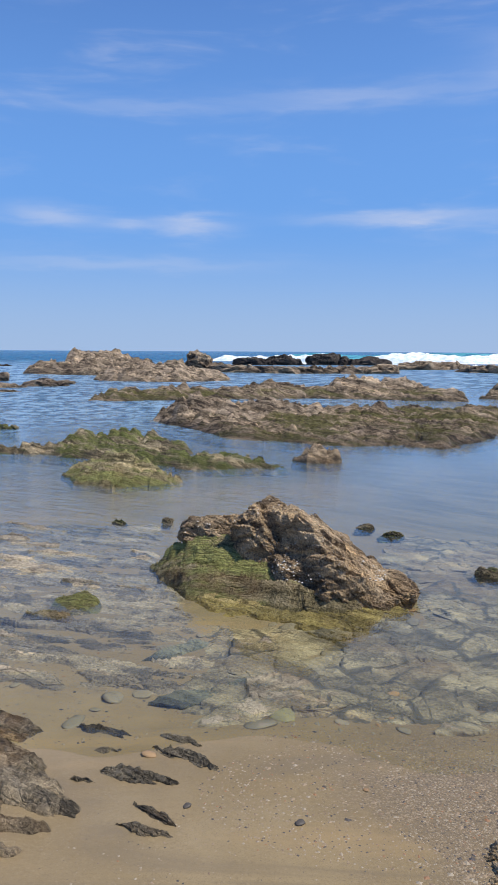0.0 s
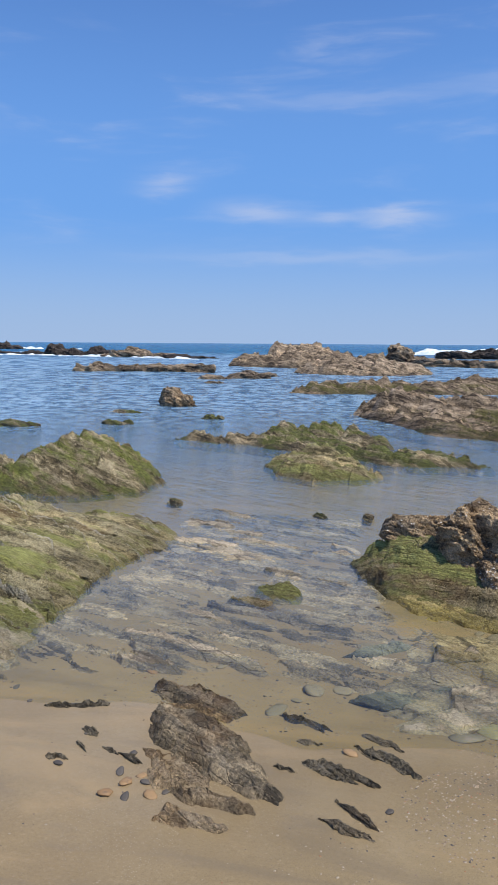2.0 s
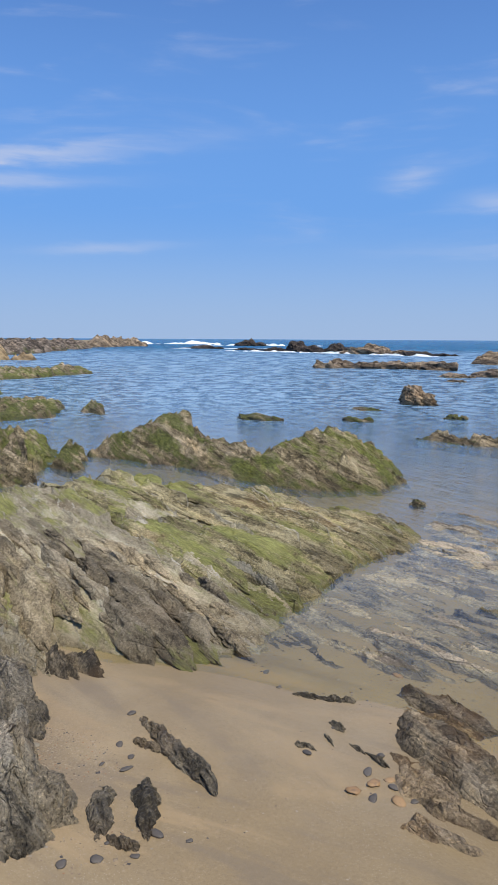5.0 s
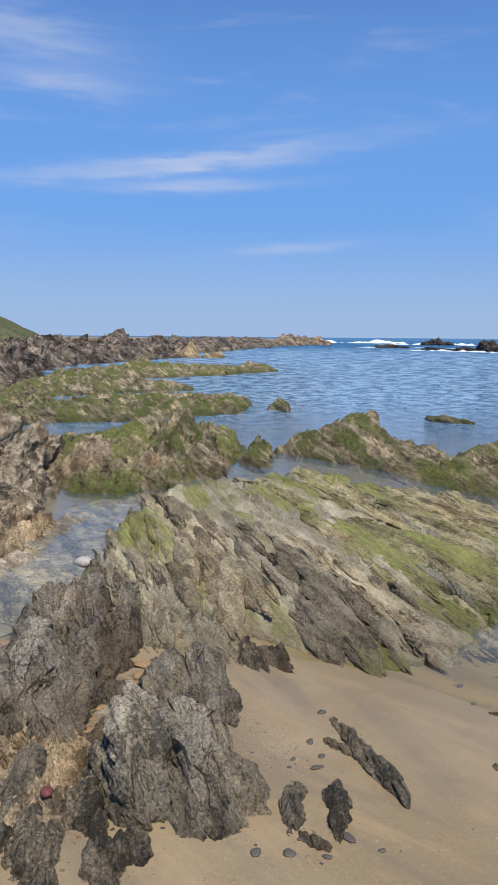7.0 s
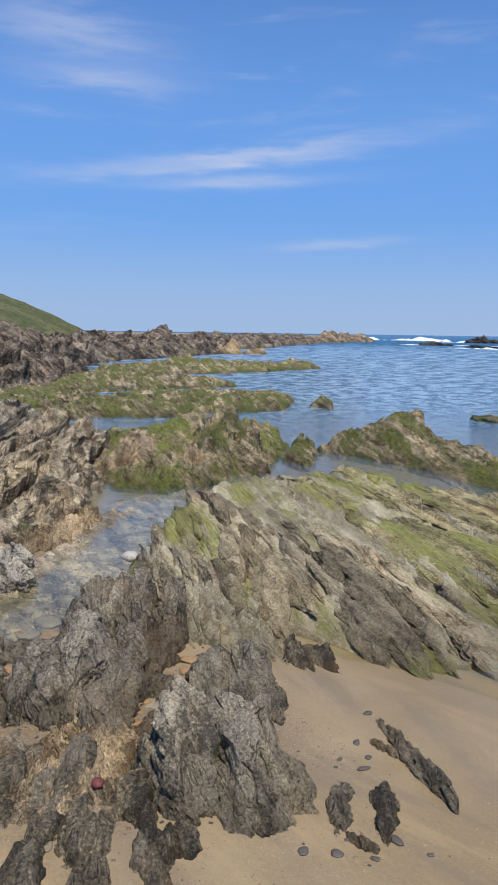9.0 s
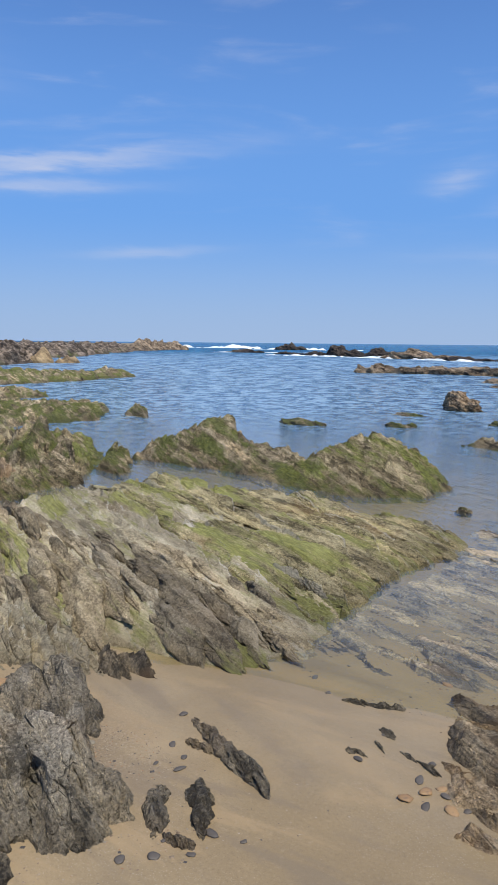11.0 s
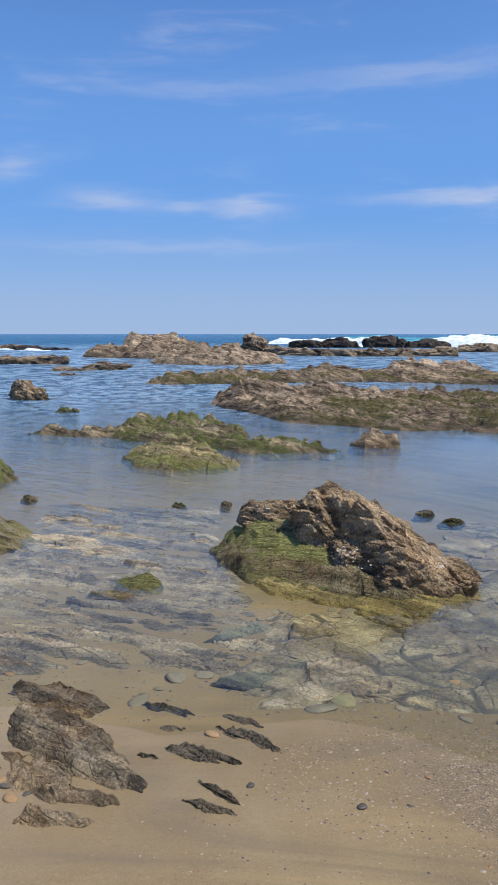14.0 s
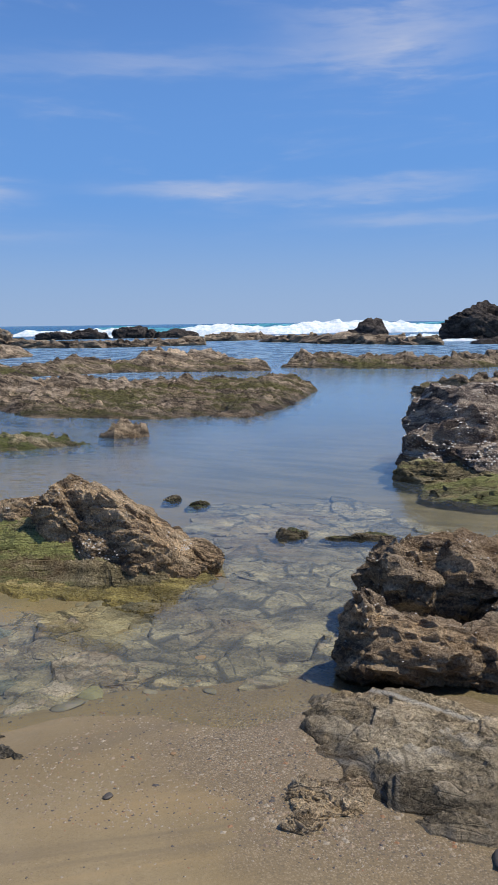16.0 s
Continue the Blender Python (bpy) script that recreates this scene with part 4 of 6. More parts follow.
def rock(name, label, parts, seed=1, group="", category="rock", cell=None, **kw):
    """A rock standing in the ground. parts: name, lobes, material; one part alone becomes the thing itself."""
    first = parts[0][1][0]
    cell = cell or max(0.013, 0.0042 * math.hypot(first[0], first[1]))
    if len(parts) == 1:
        ob = new(name, rock_mesh(name, parts[0][1], parts[0][2], seed, cell, **kw))
    else:
        ob = new(name)
        for k, (pn, lobes, mat) in enumerate(parts):
            part(pn, rock_mesh(pn, lobes, mat, seed + 3 * k, cell, **kw), ob)
    return tagged(ob, label, category, group)


def chain(points, n, wide, high, seed, spread=0.35, power=2.5, ang=None):
    """Lobes strung along a line of plan points."""
    rnd = random.Random(seed)
    P = [Vector(p) for p in points]
    out = []
    for k in range(n):
        f = (k + 0.5) / n * (len(P) - 1)
        i = min(int(f), len(P) - 2)
        p = P[i].lerp(P[i + 1], f - i)
        d = P[i + 1] - P[i]
        a = wide * rnd.uniform(0.8, 1.7)
        out.append((p.x + rnd.uniform(-1, 1) * spread * wide, p.y + rnd.uniform(-1, 1) * spread * wide, a, wide * rnd.uniform(0.5, 0.9),
                    math.degrees(math.atan2(d.y, d.x)) + rnd.uniform(-18, 18) if ang is None else ang + rnd.uniform(-12, 12), high * rnd.uniform(0.45, 1.0), power))
    return out


# ---------------------------------------------------------------- ground and sea
def build_ground():
    s = np.linspace(-1, 1, 380)
    k, a = 9.0, 0.62
    g = a * np.sinh(k * s)
    xs, ys = np.meshgrid(g - 0.8, g + 2.8)
    v, q = sheet(xs, ys, ground_z(xs, ys))
    tagged(new("ground", mesh_from("ground", v, q, SAND)), "wet tan beach sand sloping into the shallow sea", "sand", kind="structure")


def build_water():
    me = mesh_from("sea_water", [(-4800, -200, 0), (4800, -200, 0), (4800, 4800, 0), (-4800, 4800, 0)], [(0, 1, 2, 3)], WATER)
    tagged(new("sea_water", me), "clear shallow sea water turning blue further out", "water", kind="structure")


build_ground()
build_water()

# ---------------------------------------------------------------- rocks round the beach
BOULDER = crag("boulder", "large brown barnacled boulder with a mossy green ledge in shallow water", [
    ("ledge", ROCK_GREEN, [(-0.80, 5.45), (-0.66, 5.06), (-0.44, 4.80), (0.20, 4.60), (0.66, 4.60), (0.55, 5.0), (0.2, 5.5), (-0.4, 5.75)], [(-0.3, 5.20, 0.31, -0.05, 0.36), (-0.3, 5.30, 0.40, 0.5, 0.0)], [],
     dict(flake=(0.6, 0.11), amp=0.60, edge=1.0, strike=-20, pit=0.12, rise=0.5, dip=40)),
    ("sunken_foot", ROCK_GOLD, [(-0.42, 4.86), (-0.30, 4.64), (0.18, 4.44), (0.36, 4.20), (0.52, 4.12), (0.78, 4.26), (0.98, 4.64), (0.7, 5.0), (0.0, 5.0)], [(0.3, 4.7, -0.008, 0.0, 0.05)], [],
     dict(flake=(0.3, 0.09), amp=0.26, edge=0.3, strike=-20, pit=0.15, rise=0.5))], 310, cell=0.0085)
for k, (bl, sl) in enumerate((((0.11, 5.20, 0.20, 0.26, 0.24, 0.375, -30), (-0.30, 0)), ((0.50, 5.02, 0.13, 0.46, 0.32, 0.33, -30), (-0.42, 0)), ((-0.12, 5.44, 0.21, 0.42, 0.26, 0.24, -10), (0.03, 0)),
                              ((0.86, 4.88, 0.01, 0.27, 0.20, 0.17, -25), (-0.25, 0)), ((0.52, 4.78, 0.03, 0.38, 0.18, 0.22, -22), (-0.25, 0.3)))):
    part("crag", block_mesh("crag", bl, ROCK_BARN, 330 + k, per=0.10, dip=50, strike=-32, slope=sl, strata=0.45, rough=0.85, sub=6, planes=13), BOULDER)
crag("small_rock", "small pointed brown rock in still water", [("block", ROCK_BROWN, [(0.58, 11.05), (0.78, 10.72), (1.28, 10.78), (1.26, 11.1), (0.95, 11.35)], [(1.0, 11.0, 0.24, -0.05, 0.1), (0.8, 11.0, 0.15, 0.5, 0.0)], [(1.05, 11.0, 0.2, 0.15, 0, 0.06)])], 5, flake=(0.3, 0.1), amp=0.5, edge=1.0, pit=0.6)
crag("mossy_rock", "low green mossy rock in shallow water", [("ledge", ROCK_GREEN, [(-2.54, 9.7), (-2.2, 8.98), (-1.67, 8.62), (-1.2, 8.85), (-0.96, 9.2), (-1.3, 9.7), (-2.1, 10.0)], [(-1.7, 9.2, 0.13, 0.0, 0.14)], [(-1.75, 9.45, 0.4, 0.2, -25, 0.07), (-1.2, 9.3, 0.3, 0.12, -25, 0.06)])], 8, flake=(0.5, 0.15), amp=0.5, edge=0.7, pit=0.4)
crag("mossy_reef", "low broken reef covered in green weed", [
    ("ledge", ROCK_WEED, [(-3.35, 11.55), (-2.3, 10.95), (-1.66, 10.6), (-1.1, 10.9), (-1.0, 11.7), (-1.45, 12.7), (-2.4, 13.1), (-3.2, 12.7)], [(-2.0, 11.5, 0.11, -0.01, 0.03)], [(-3.0, 12.05, 0.32, 0.35, 0, 0.20), (-2.2, 12.5, 0.7, 0.3, -20, 0.12), (-1.9, 11.4, 0.8, 0.3, -25, 0.06)]),
    ("tail", ROCK_WEED, [(-1.75, 10.75), (-0.85, 10.0), (-0.2, 10.22), (0.45, 10.42), (0.0, 10.8), (-0.8, 10.95), (-1.3, 11.1)], [(-0.8, 10.5, 0.07, 0, 0.05)], [(-0.9, 10.5, 0.4, 0.15, -20, 0.05)]),
    ("tail", ROCK_WEED, [(-4.7, 11.80), (-3.9, 11.6), (-3.2, 11.6), (-3.0, 11.9), (-3.6, 12.0), (-4.6, 12.0)], [(-3.8, 11.8, 0.06, 0, 0.05)], [(-4.2, 11.8, 0.25, 0.12, 0, 0.06)])], 11, flake=(0.6, 0.18), amp=0.5, edge=0.6, pit=0.4)
crag("tidal_reef", "broad flat reef, pale on top with green weed at its foot", [
    ("shelf", ROCK_REEF, [(-1.9, 16.6), (-0.65, 14.1), (0.5, 13.3), (1.66, 12.7), (2.6, 12.95), (3.2, 12.4), (3.7, 12.9), (4.68, 14.3), (5.4, 15.6), (6.45, 18.0), (5.0, 18.6), (2.7, 18.9), (0.5, 18.6), (-1.38, 18.6)],
     [(2.0, 15.0, 0.14, 0.0, 0.03)], [(2.75, 16.8, 0.35, 0.25, 0, 0.30), (4.8, 16.5, 1.2, 0.5, 40, 0.16), (1.6, 15.4, 1.4, 0.5, -15, 0.07), (5.4, 17.6, 0.8, 0.4, 30, 0.18)], dict(flake=(1.1, 0.28), amp=0.34, edge=0.45)),
    ("crag", ROCK_CREST, [(-2.45, 17.3), (-1.9, 16.2), (-0.6, 15.7), (0.9, 15.7), (1.9, 16.4), (1.6, 17.3), (-0.4, 18.2), (-1.8, 18.2)], [(-0.4, 16.8, 0.30, -0.03, 0.04)], [(-1.3, 17.0, 0.8, 0.5, -10, 0.22), (0.3, 16.8, 0.7, 0.4, -10, 0.26)], dict(flake=(0.8, 0.24), amp=0.4, edge=0.8, pit=0.5))], 14, pit=0.4)
crag("second_reef", "long low reef of pale brown rock", [
    ("shelf", ROCK_REEF, [(-5.6, 24.1), (-4.6, 24.0), (-2.1, 24.9), (0, 25.3), (2.2, 25.9), (4.6, 25.2), (7.0, 24.6), (7.4, 25.6), (6.6, 27.6), (4.0, 28.5), (1.5, 29), (-1, 27.8), (-3.5, 26.5), (-5.5, 25.4)],
     [(1.0, 26.5, 0.24, 0.0, 0.03)], [(-3.2, 25.3, 1.4, 0.4, 10, 0.14), (0.6, 27.6, 0.9, 0.5, 0, 0.30)]),
    ("crag", ROCK_CREST, [(2.0, 27.4), (2.6, 26.4), (4.6, 26.0), (6.4, 26.0), (6.2, 27.4), (4.4, 28.2), (2.8, 28.2)], [(4.2, 27, 0.50, -0.02, 0.05)], [(3.6, 27.2, 0.9, 0.5, 0, 0.24)], dict(edge=0.7))], 21, flake=(1.7, 0.36), amp=0.34, edge=0.6, pit=0.4)
crag("second_reef", "long low reef of pale brown rock", [("shelf", ROCK_REEF, [(8.0, 26.2), (10.4, 24.1), (13, 23.0), (16.5, 23.0), (17, 24.5), (13, 24.8), (10.6, 26.0), (8.6, 27.6)], [(12, 24.4, 0.34, 0.0, 0.05)], [(12.5, 24.2, 1.5, 0.5, 0, 0.15)])], 24, flake=(1.4, 0.36), amp=0.5, edge=0.7, pit=0.4)
crag("big_reef_rock", "large pale layered reef rock", [
    ("shelf", ROCK_FAR, [(-16.5, 52), (-12, 49.5), (-7.5, 48.5), (-6.4, 52), (-7.0, 56), (-11, 57.5), (-16, 57)], [(-11.5, 53, 0.62, 0.0, 0.03)], []),
    ("crag", ROCK_CREST, [(-15.2, 54.6), (-13, 53.6), (-9.4, 53.8), (-7.6, 54.8), (-8.2, 57.0), (-12, 57.6), (-14.6, 57)], [(-11.5, 55, 1.25, 0.0, 0.06)], [(-11.2, 55.6, 2.0, 1.0, 0, 0.35)], dict(edge=1.0))], 27, flake=(3.0, 0.8), amp=0.42, edge=0.6, pit=0.4)
crag("reef_rock", "pale layered reef rock", [("block", ROCK_CREST, [(-9.2, 41.5), (-7.4, 39.4), (-4, 39), (-1.4, 41.6), (-1.6, 44), (-5, 43.5), (-8, 43.6)], [(-5.4, 41.3, 0.50, 0.0, 0.04)], [(-6.0, 41.6, 1.6, 0.9, 0, 0.30), (-2.8, 42.4, 1.0, 0.6, 30, 0.10)])], 31, flake=(2.0, 0.55), amp=0.45, edge=0.6, pit=0.4)
reef("far_reef", "long dark brown reef", [("block", ROCK_FAR, [(-2.8, 58.5), (4.0, 56), (10.0, 57)], 20, 1.3, 0.62, 0.5)], 33, per=0.5, sub=3)
block_rock("round_rock", "rounded grey rock on the reef", [("block", ROCK_FAR, [(-4.5, 60, 0.3, 1.1, 1.0, 1.35, 0), (-6.7, 60, 0.0, 2.2, 1.5, 0.8, 0), (-3.2, 60, 0.0, 1.5, 1.2, 0.7, 0)])], 35, per=0.5, sub=4)
reef("low_rock", "low flat rocks in the channel", [("block", ROCK_FAR, [(-12.5, 42), (-9.6, 37.0)], 6, 0.5, 0.14, 0.8)], 36, per=0.3, sub=3)
for k, (x, y, a, h) in enumerate(((-0.5, 90, 2.6, 1.0), (3.2, 91, 2.9, 1.35), (9.0, 92, 3.3, 1.85), (13.8, 92, 3.2, 1.2))):
    block_rock("dark_rock", "dark wet rock in the surf", [("block", ROCK_DARK, [(x, y, 0.0, 0.62 * a, 1.6, 1.05 * h, 0), (x + 0.5 * a, y, 0.0, 0.45 * a, 1.3, h * 0.7, 0), (x - 0.4 * a, y, 0.0, 0.45 * a, 1.3, h * 0.8, 0)])], 40 + k, group="dark rocks in the surf", per=0.4, top=0.7, sub=4)
reef("surf_rock", "brown rock in the surf", [("block", ROCK_FAR, [(14.8, 70), (17.5, 71), (20.5, 73)], 8, 1.5, 0.75, 0.5)], 46, per=0.5, sub=3)
reef("outer_reef", "brown reef before the surf", [("ledge", ROCK_FAR, [(18.5, 62), (20.5, 56), (23.5, 51), (24.5, 47)], 18, 1.4, 0.75, 0.7)], 48, per=0.5, sub=3)
block_rock("dark_rock", "dark pointed rock on the outer reef", [("block", ROCK_DARK, [(26.5, 61, 0.2, 1.6, 1.4, 1.55, 0), (25.2, 61, 0.0, 1.4, 1.2, 0.9, 0)])], 47, group="dark rocks in the surf", per=0.4, sub=4)
reef("outer_reef", "brown reef before the surf", [("block", ROCK_FAR, [(17.0, 28.5), (20, 27), (23, 28)], 12, 0.85, 0.34, 0.6)], 49, per=0.3, sub=3)
block_rock("dark_rock", "dark wet rock in the surf", [("block", ROCK_DARK, [(30.5, 46.5, 0.0, 2.2, 1.2, 0.55, 0)])], 50, group="dark rocks in the surf", per=0.3, sub=4)
block_rock("dome_rock", "large dark rounded rock in the surf", [("block", ROCK_DARK, [(36.2, 58, 0.4, 3.4, 3.0, 2.6, 0), (34.0, 57.6, 0.2, 1.9, 1.6, 1.6, 0), (39, 58, 0.3, 2.8, 2.5, 2.2, 0)])], 52, per=0.7)
reef("right_reef", "pale rock ledge by the pool", [("block", ROCK_REEF, [(8.6, 15.1), (9.8, 15.4), (11.6, 15.4)], 9, 0.65, 0.42, 0.6)], 54, per=0.2)
block_rock("mossy_shelf", "low mossy shelf at the foot of the barnacled rock", [("block", ROCK_GREEN, [(4.5, 6.0, 0.0, 1.05, 0.50, 0.14, -15), (3.95, 6.3, -0.06, 0.6, 0.4, 0.12, 0)])], 56, per=0.1, top=0.6)
block_rock("barnacle_rock", "dark rock thick with barnacles over a mossy shelf", [
    ("crag", ROCK_SHELL, [(4.18, 7.30, 0.12, 0.58, 0.50, 0.44, 0), (4.70, 7.70, 0.24, 0.78, 0.60, 0.64, 10), (5.6, 7.7, 0.25, 0.8, 0.8, 0.68, 0), (4.6, 6.9, 0.1, 0.6, 0.4, 0.38, -10)]),
    ("foot", ROCK_GREEN, [(3.75, 6.92, 0.0, 0.30, 0.28, 0.20, 0), (4.3, 6.75, 0.0, 0.5, 0.3, 0.16, 0)])], 57, per=0.16, dip=16, body=0.3, strata=0.45, rough=1.2)
block_rock("brown_rock", "jagged brown rock at the water's edge", [
    ("front_block", ROCK_BROWN, [(1.42, 3.05, 0.14, 0.14, 0.15, 0.28, 0), (1.62, 2.97, 0.06, 0.30, 0.20, 0.25, -14), (1.92, 2.85, 0.02, 0.38, 0.20, 0.20, -25), (2.24, 2.69, 0.0, 0.40, 0.20, 0.15, -25)]),
    ("rear_block", ROCK_BROWN, [(1.86, 3.57, 0.16, 0.24, 0.22, 0.32, 0), (2.18, 3.60, 0.12, 0.42, 0.26, 0.30, -5), (2.64, 3.50, 0.10, 0.42, 0.30, 0.30, 0), (2.50, 3.20, 0.0, 0.45, 0.20, 0.26, -10)])], 61, per=0.085, dip=24, strata=0.6, rough=1.35)
crag("grey_slab", "thick grey slab with pale bands beside the brown rock", [
    ("slab", ROCK_PALE, [(1.02, 2.72), (1.03, 2.44), (1.06, 2.32), (1.12, 2.16), (1.17, 2.04), (1.22, 1.93), (1.30, 1.86), (1.40, 1.82), (1.58, 1.80), (1.93, 2.15), (1.74, 2.45), (1.54, 2.74), (1.2, 2.82)], [(1.4, 2.3, 0.085, 0.02, 0.05), (1.15, 2.5, 0.06, 0.20, 0.0)], []),
    ("bed", ROCK_PALE, [(1.10, 2.12), (1.15, 2.00), (1.20, 1.90), (1.28, 1.83), (1.38, 1.79), (1.45, 2.1), (1.2, 2.25)], [(1.3, 2.0, 0.035, 0.0, 0.05)], [], dict(flake=(0.4, 0.12)))], 63, flake=(0.34, 0.16), amp=0.24, edge=0.9, strike=-34, pit=0.22, rise=0.45, run=-0.25, cell=0.0065, laid=True, lean=0.05, dip=60)
block_rock("sand_lump", "lump of cemented shells and sand", [("lump", ROCK_CRUST, [(0.90, 2.13, 0.022, 0.14, 0.10, 0.045, 10), (0.78, 2.05, 0.022, 0.08, 0.06, 0.04, 40), (0.97, 2.15, 0.022, 0.10, 0.08, 0.04, 0), (0.84, 2.20, 0.022, 0.08, 0.06, 0.04, 0)])], 66, per=0.04, rough=1.3, strata=0.5, sub=5)
# ---------------------------------------------------------------- the great slab and what lies round it
SLAB = crag("rock_slab", "broad tilted grey slab with green weed and pale veins", [
    ("grey_face", ROCK_SLAB, [(-3.36, 2.46), (-2.82, 2.66), (-2.42, 2.72), (-2.26, 3.22), (-2.40, 3.80), (-3.2, 4.5), (-4.6, 4.7), (-5.50, 4.2), (-5.36, 3.30), (-4.90, 2.72), (-4.58, 2.32), (-4.05, 2.00)],
     [(-3.6, 3.6, 0.20, -0.15, 0.0), (-5.0, 3.3, 0.42, 0.03, 0.04), (-3.2, 2.62, 0.07, -0.20, 0.32), (-2.45, 3.2, 0.05, -0.30, 0.0)], [(-5.22, 3.30, 0.30, 0.10, -25, 0.10), (-4.45, 2.50, 0.5, 0.12, -28, 0.06)]),
    ("green_back", ROCK_MOSS, [(-2.34, 3.60), (-2.42, 4.30), (-2.42, 4.95), (-2.22, 5.72), (-2.9, 6.25), (-3.84, 6.0), (-4.5, 5.65), (-5.50, 5.15), (-5.6, 4.2), (-4.0, 3.7), (-3.0, 3.55)],
     [(-3.6, 4.8, 0.19, -0.12, 0.0), (-4.8, 4.8, 0.32, 0.05, -0.05), (-3.4, 5.6, 0.15, -0.08, -0.10), (-2.5, 4.5, 0.04, -0.25, 0.0)], [(-5.1, 5.0, 0.35, 0.16, -20, 0.10), (-3.9, 5.75, 0.25, 0.14, -20, 0.09)], dict(amp=0.40, flake=(1.3, 0.22)))],
     71, flake=(0.9, 0.15), amp=0.24, edge=1.5, cell=0.0115, strike=-25, pit=0.12, lean=0.1, rise=0.7, run=-0.45, layers=3)


def flakes(thing, region, caps, spots, seed, mat, along=0.46, across=0.105, ang=-20, high=0.085, sunk=0.12, shy=0.10):
    """Slim lens-shaped plates lying along the beds on a tilted face, and larger ones at given spots (x, y, half length, half width, height)."""
    rnd, c, s = random.Random(seed), math.cos(radians(ang)), math.sin(radians(ang))
    P = np.array(region)
    u, v = c * P[:, 0] + s * P[:, 1], -s * P[:, 0] + c * P[:, 1]
    rows, k = list(spots), 0
    for i in range(int((v.max() - v.min()) / across) + 1):
        for j in range(int((u.max() - u.min()) / along) + 2):
            a, b = u.min() + along * (j + 0.5 * (i % 2) + rnd.uniform(-0.3, 0.3)), v.min() + across * (i + rnd.uniform(-0.3, 0.3))
            m = rnd.uniform(0.65, 1.35)
            rows.append((c * a - s * b, s * a + c * b, 0.70 * along * m, 0.56 * across * m * rnd.uniform(0.7, 1.15), high * m * rnd.uniform(0.7, 1.2)))
    height = lambda x, y: min(z + gx * (x - px) + gy * (y - py) for px, py, z, gx, gy in caps)
    for x, y, a, b, h in rows:
        deep = float(inside(np.array(x), np.array(y), region))
        if deep < max(shy, 0.4 * a):
            continue
        z = min(height(x, y), 1.5 * deep)
        e = 0.12
        gx, gy = [max(-0.5, min(0.5, (height(x + e * p, y + e * q) - height(x - e * p, y - e * q)) / (2 * e))) for p, q in ((1, 0), (0, 1))]
        k += 1
        part("flake", bed_mesh("flake", (x, y, z - sunk * h, a, b, h, ang + rnd.uniform(-7, 7)), mat, seed + k, per=0.06, dip=65, strike=ang, strata=0.5, rough=0.55, slope=(gx, gy), nu=46, nv=20, blunt=1.35, edge=1.0), thing)


flakes(SLAB, [(-3.36, 2.46), (-2.82, 2.66), (-2.42, 2.72), (-2.26, 3.22), (-2.45, 3.70), (-3.4, 3.75), (-4.4, 3.4), (-5.2, 3.6), (-5.36, 3.30), (-4.90, 2.72), (-4.58, 2.32), (-4.05, 2.00)],
       [(-3.6, 3.6, 0.20, -0.15, 0.0), (-5.0, 3.3, 0.42, 0.03, 0.04), (-3.2, 2.62, 0.07, -0.20, 0.32), (-2.45, 3.2, 0.05, -0.30, 0.0)], [(-2.85, 2.98, 0.55, 0.13, 0.11), (-3.55, 2.72, 0.5, 0.12, 0.10)], 300, ROCK_FLAKE)
flakes(SLAB, [(-2.34, 3.60), (-2.42, 4.30), (-2.42, 4.95), (-2.22, 5.72), (-2.9, 6.25), (-3.84, 6.0), (-4.5, 5.65), (-5.50, 5.15), (-5.6, 4.2), (-4.0, 3.7), (-3.0, 3.55)],
       [(-3.6, 4.8, 0.19, -0.12, 0.0), (-4.8, 4.8, 0.32, 0.05, -0.05), (-3.4, 5.6, 0.15, -0.08, -0.10), (-2.5, 4.5, 0.04, -0.25, 0.0)], [(-3.5, 4.02, 0.72, 0.22, 0.12), (-3.0, 4.45, 0.5, 0.15, 0.09)], 420, ROCK_MOSS, along=0.75, across=0.26, high=0.055, sunk=0.3, shy=0.3)
crag("green_ridge", "ridge of dark rock covered in green weed", [
    ("peak", ROCK_MEADOW, [(-5.4, 7.2), (-4.8, 7.0), (-3.9, 7.05), (-3.42, 7.40), (-3.42, 8.2), (-3.8, 8.8), (-4.8, 8.9), (-5.6, 8.4)], [(-4.4, 7.6, 0.26, 0.0, 0.08)], [(-4.45, 7.85, 0.75, 0.45, -10, 0.24), (-4.95, 7.8, 0.3, 0.25, -10, 0.06)], dict(edge=0.65)),
    ("saddle", ROCK_WEED, [(-6.9, 7.4), (-6.3, 7.34), (-5.4, 7.2), (-4.9, 7.3), (-5.1, 8.3), (-6.4, 8.5), (-7.0, 8.3)], [(-5.9, 7.8, 0.22, 0.0, 0.1)], [(-6.0, 7.9, 0.5, 0.3, -10, 0.06)], dict(edge=0.6)),
    ("cliff", ROCK_WEED, [(-7.86, 7.28), (-7.3, 7.24), (-6.3, 7.34), (-6.1, 7.8), (-6.6, 8.5), (-7.6, 8.4)], [(-7.0, 7.8, 0.36, 0.04, 0.1)], [(-7.0, 8.0, 0.5, 0.3, -20, 0.20), (-7.75, 7.5, 0.2, 0.25, -20, 0.10)], dict(edge=1.3))], 75, flake=(0.6, 0.16), amp=0.45, pit=0.35)
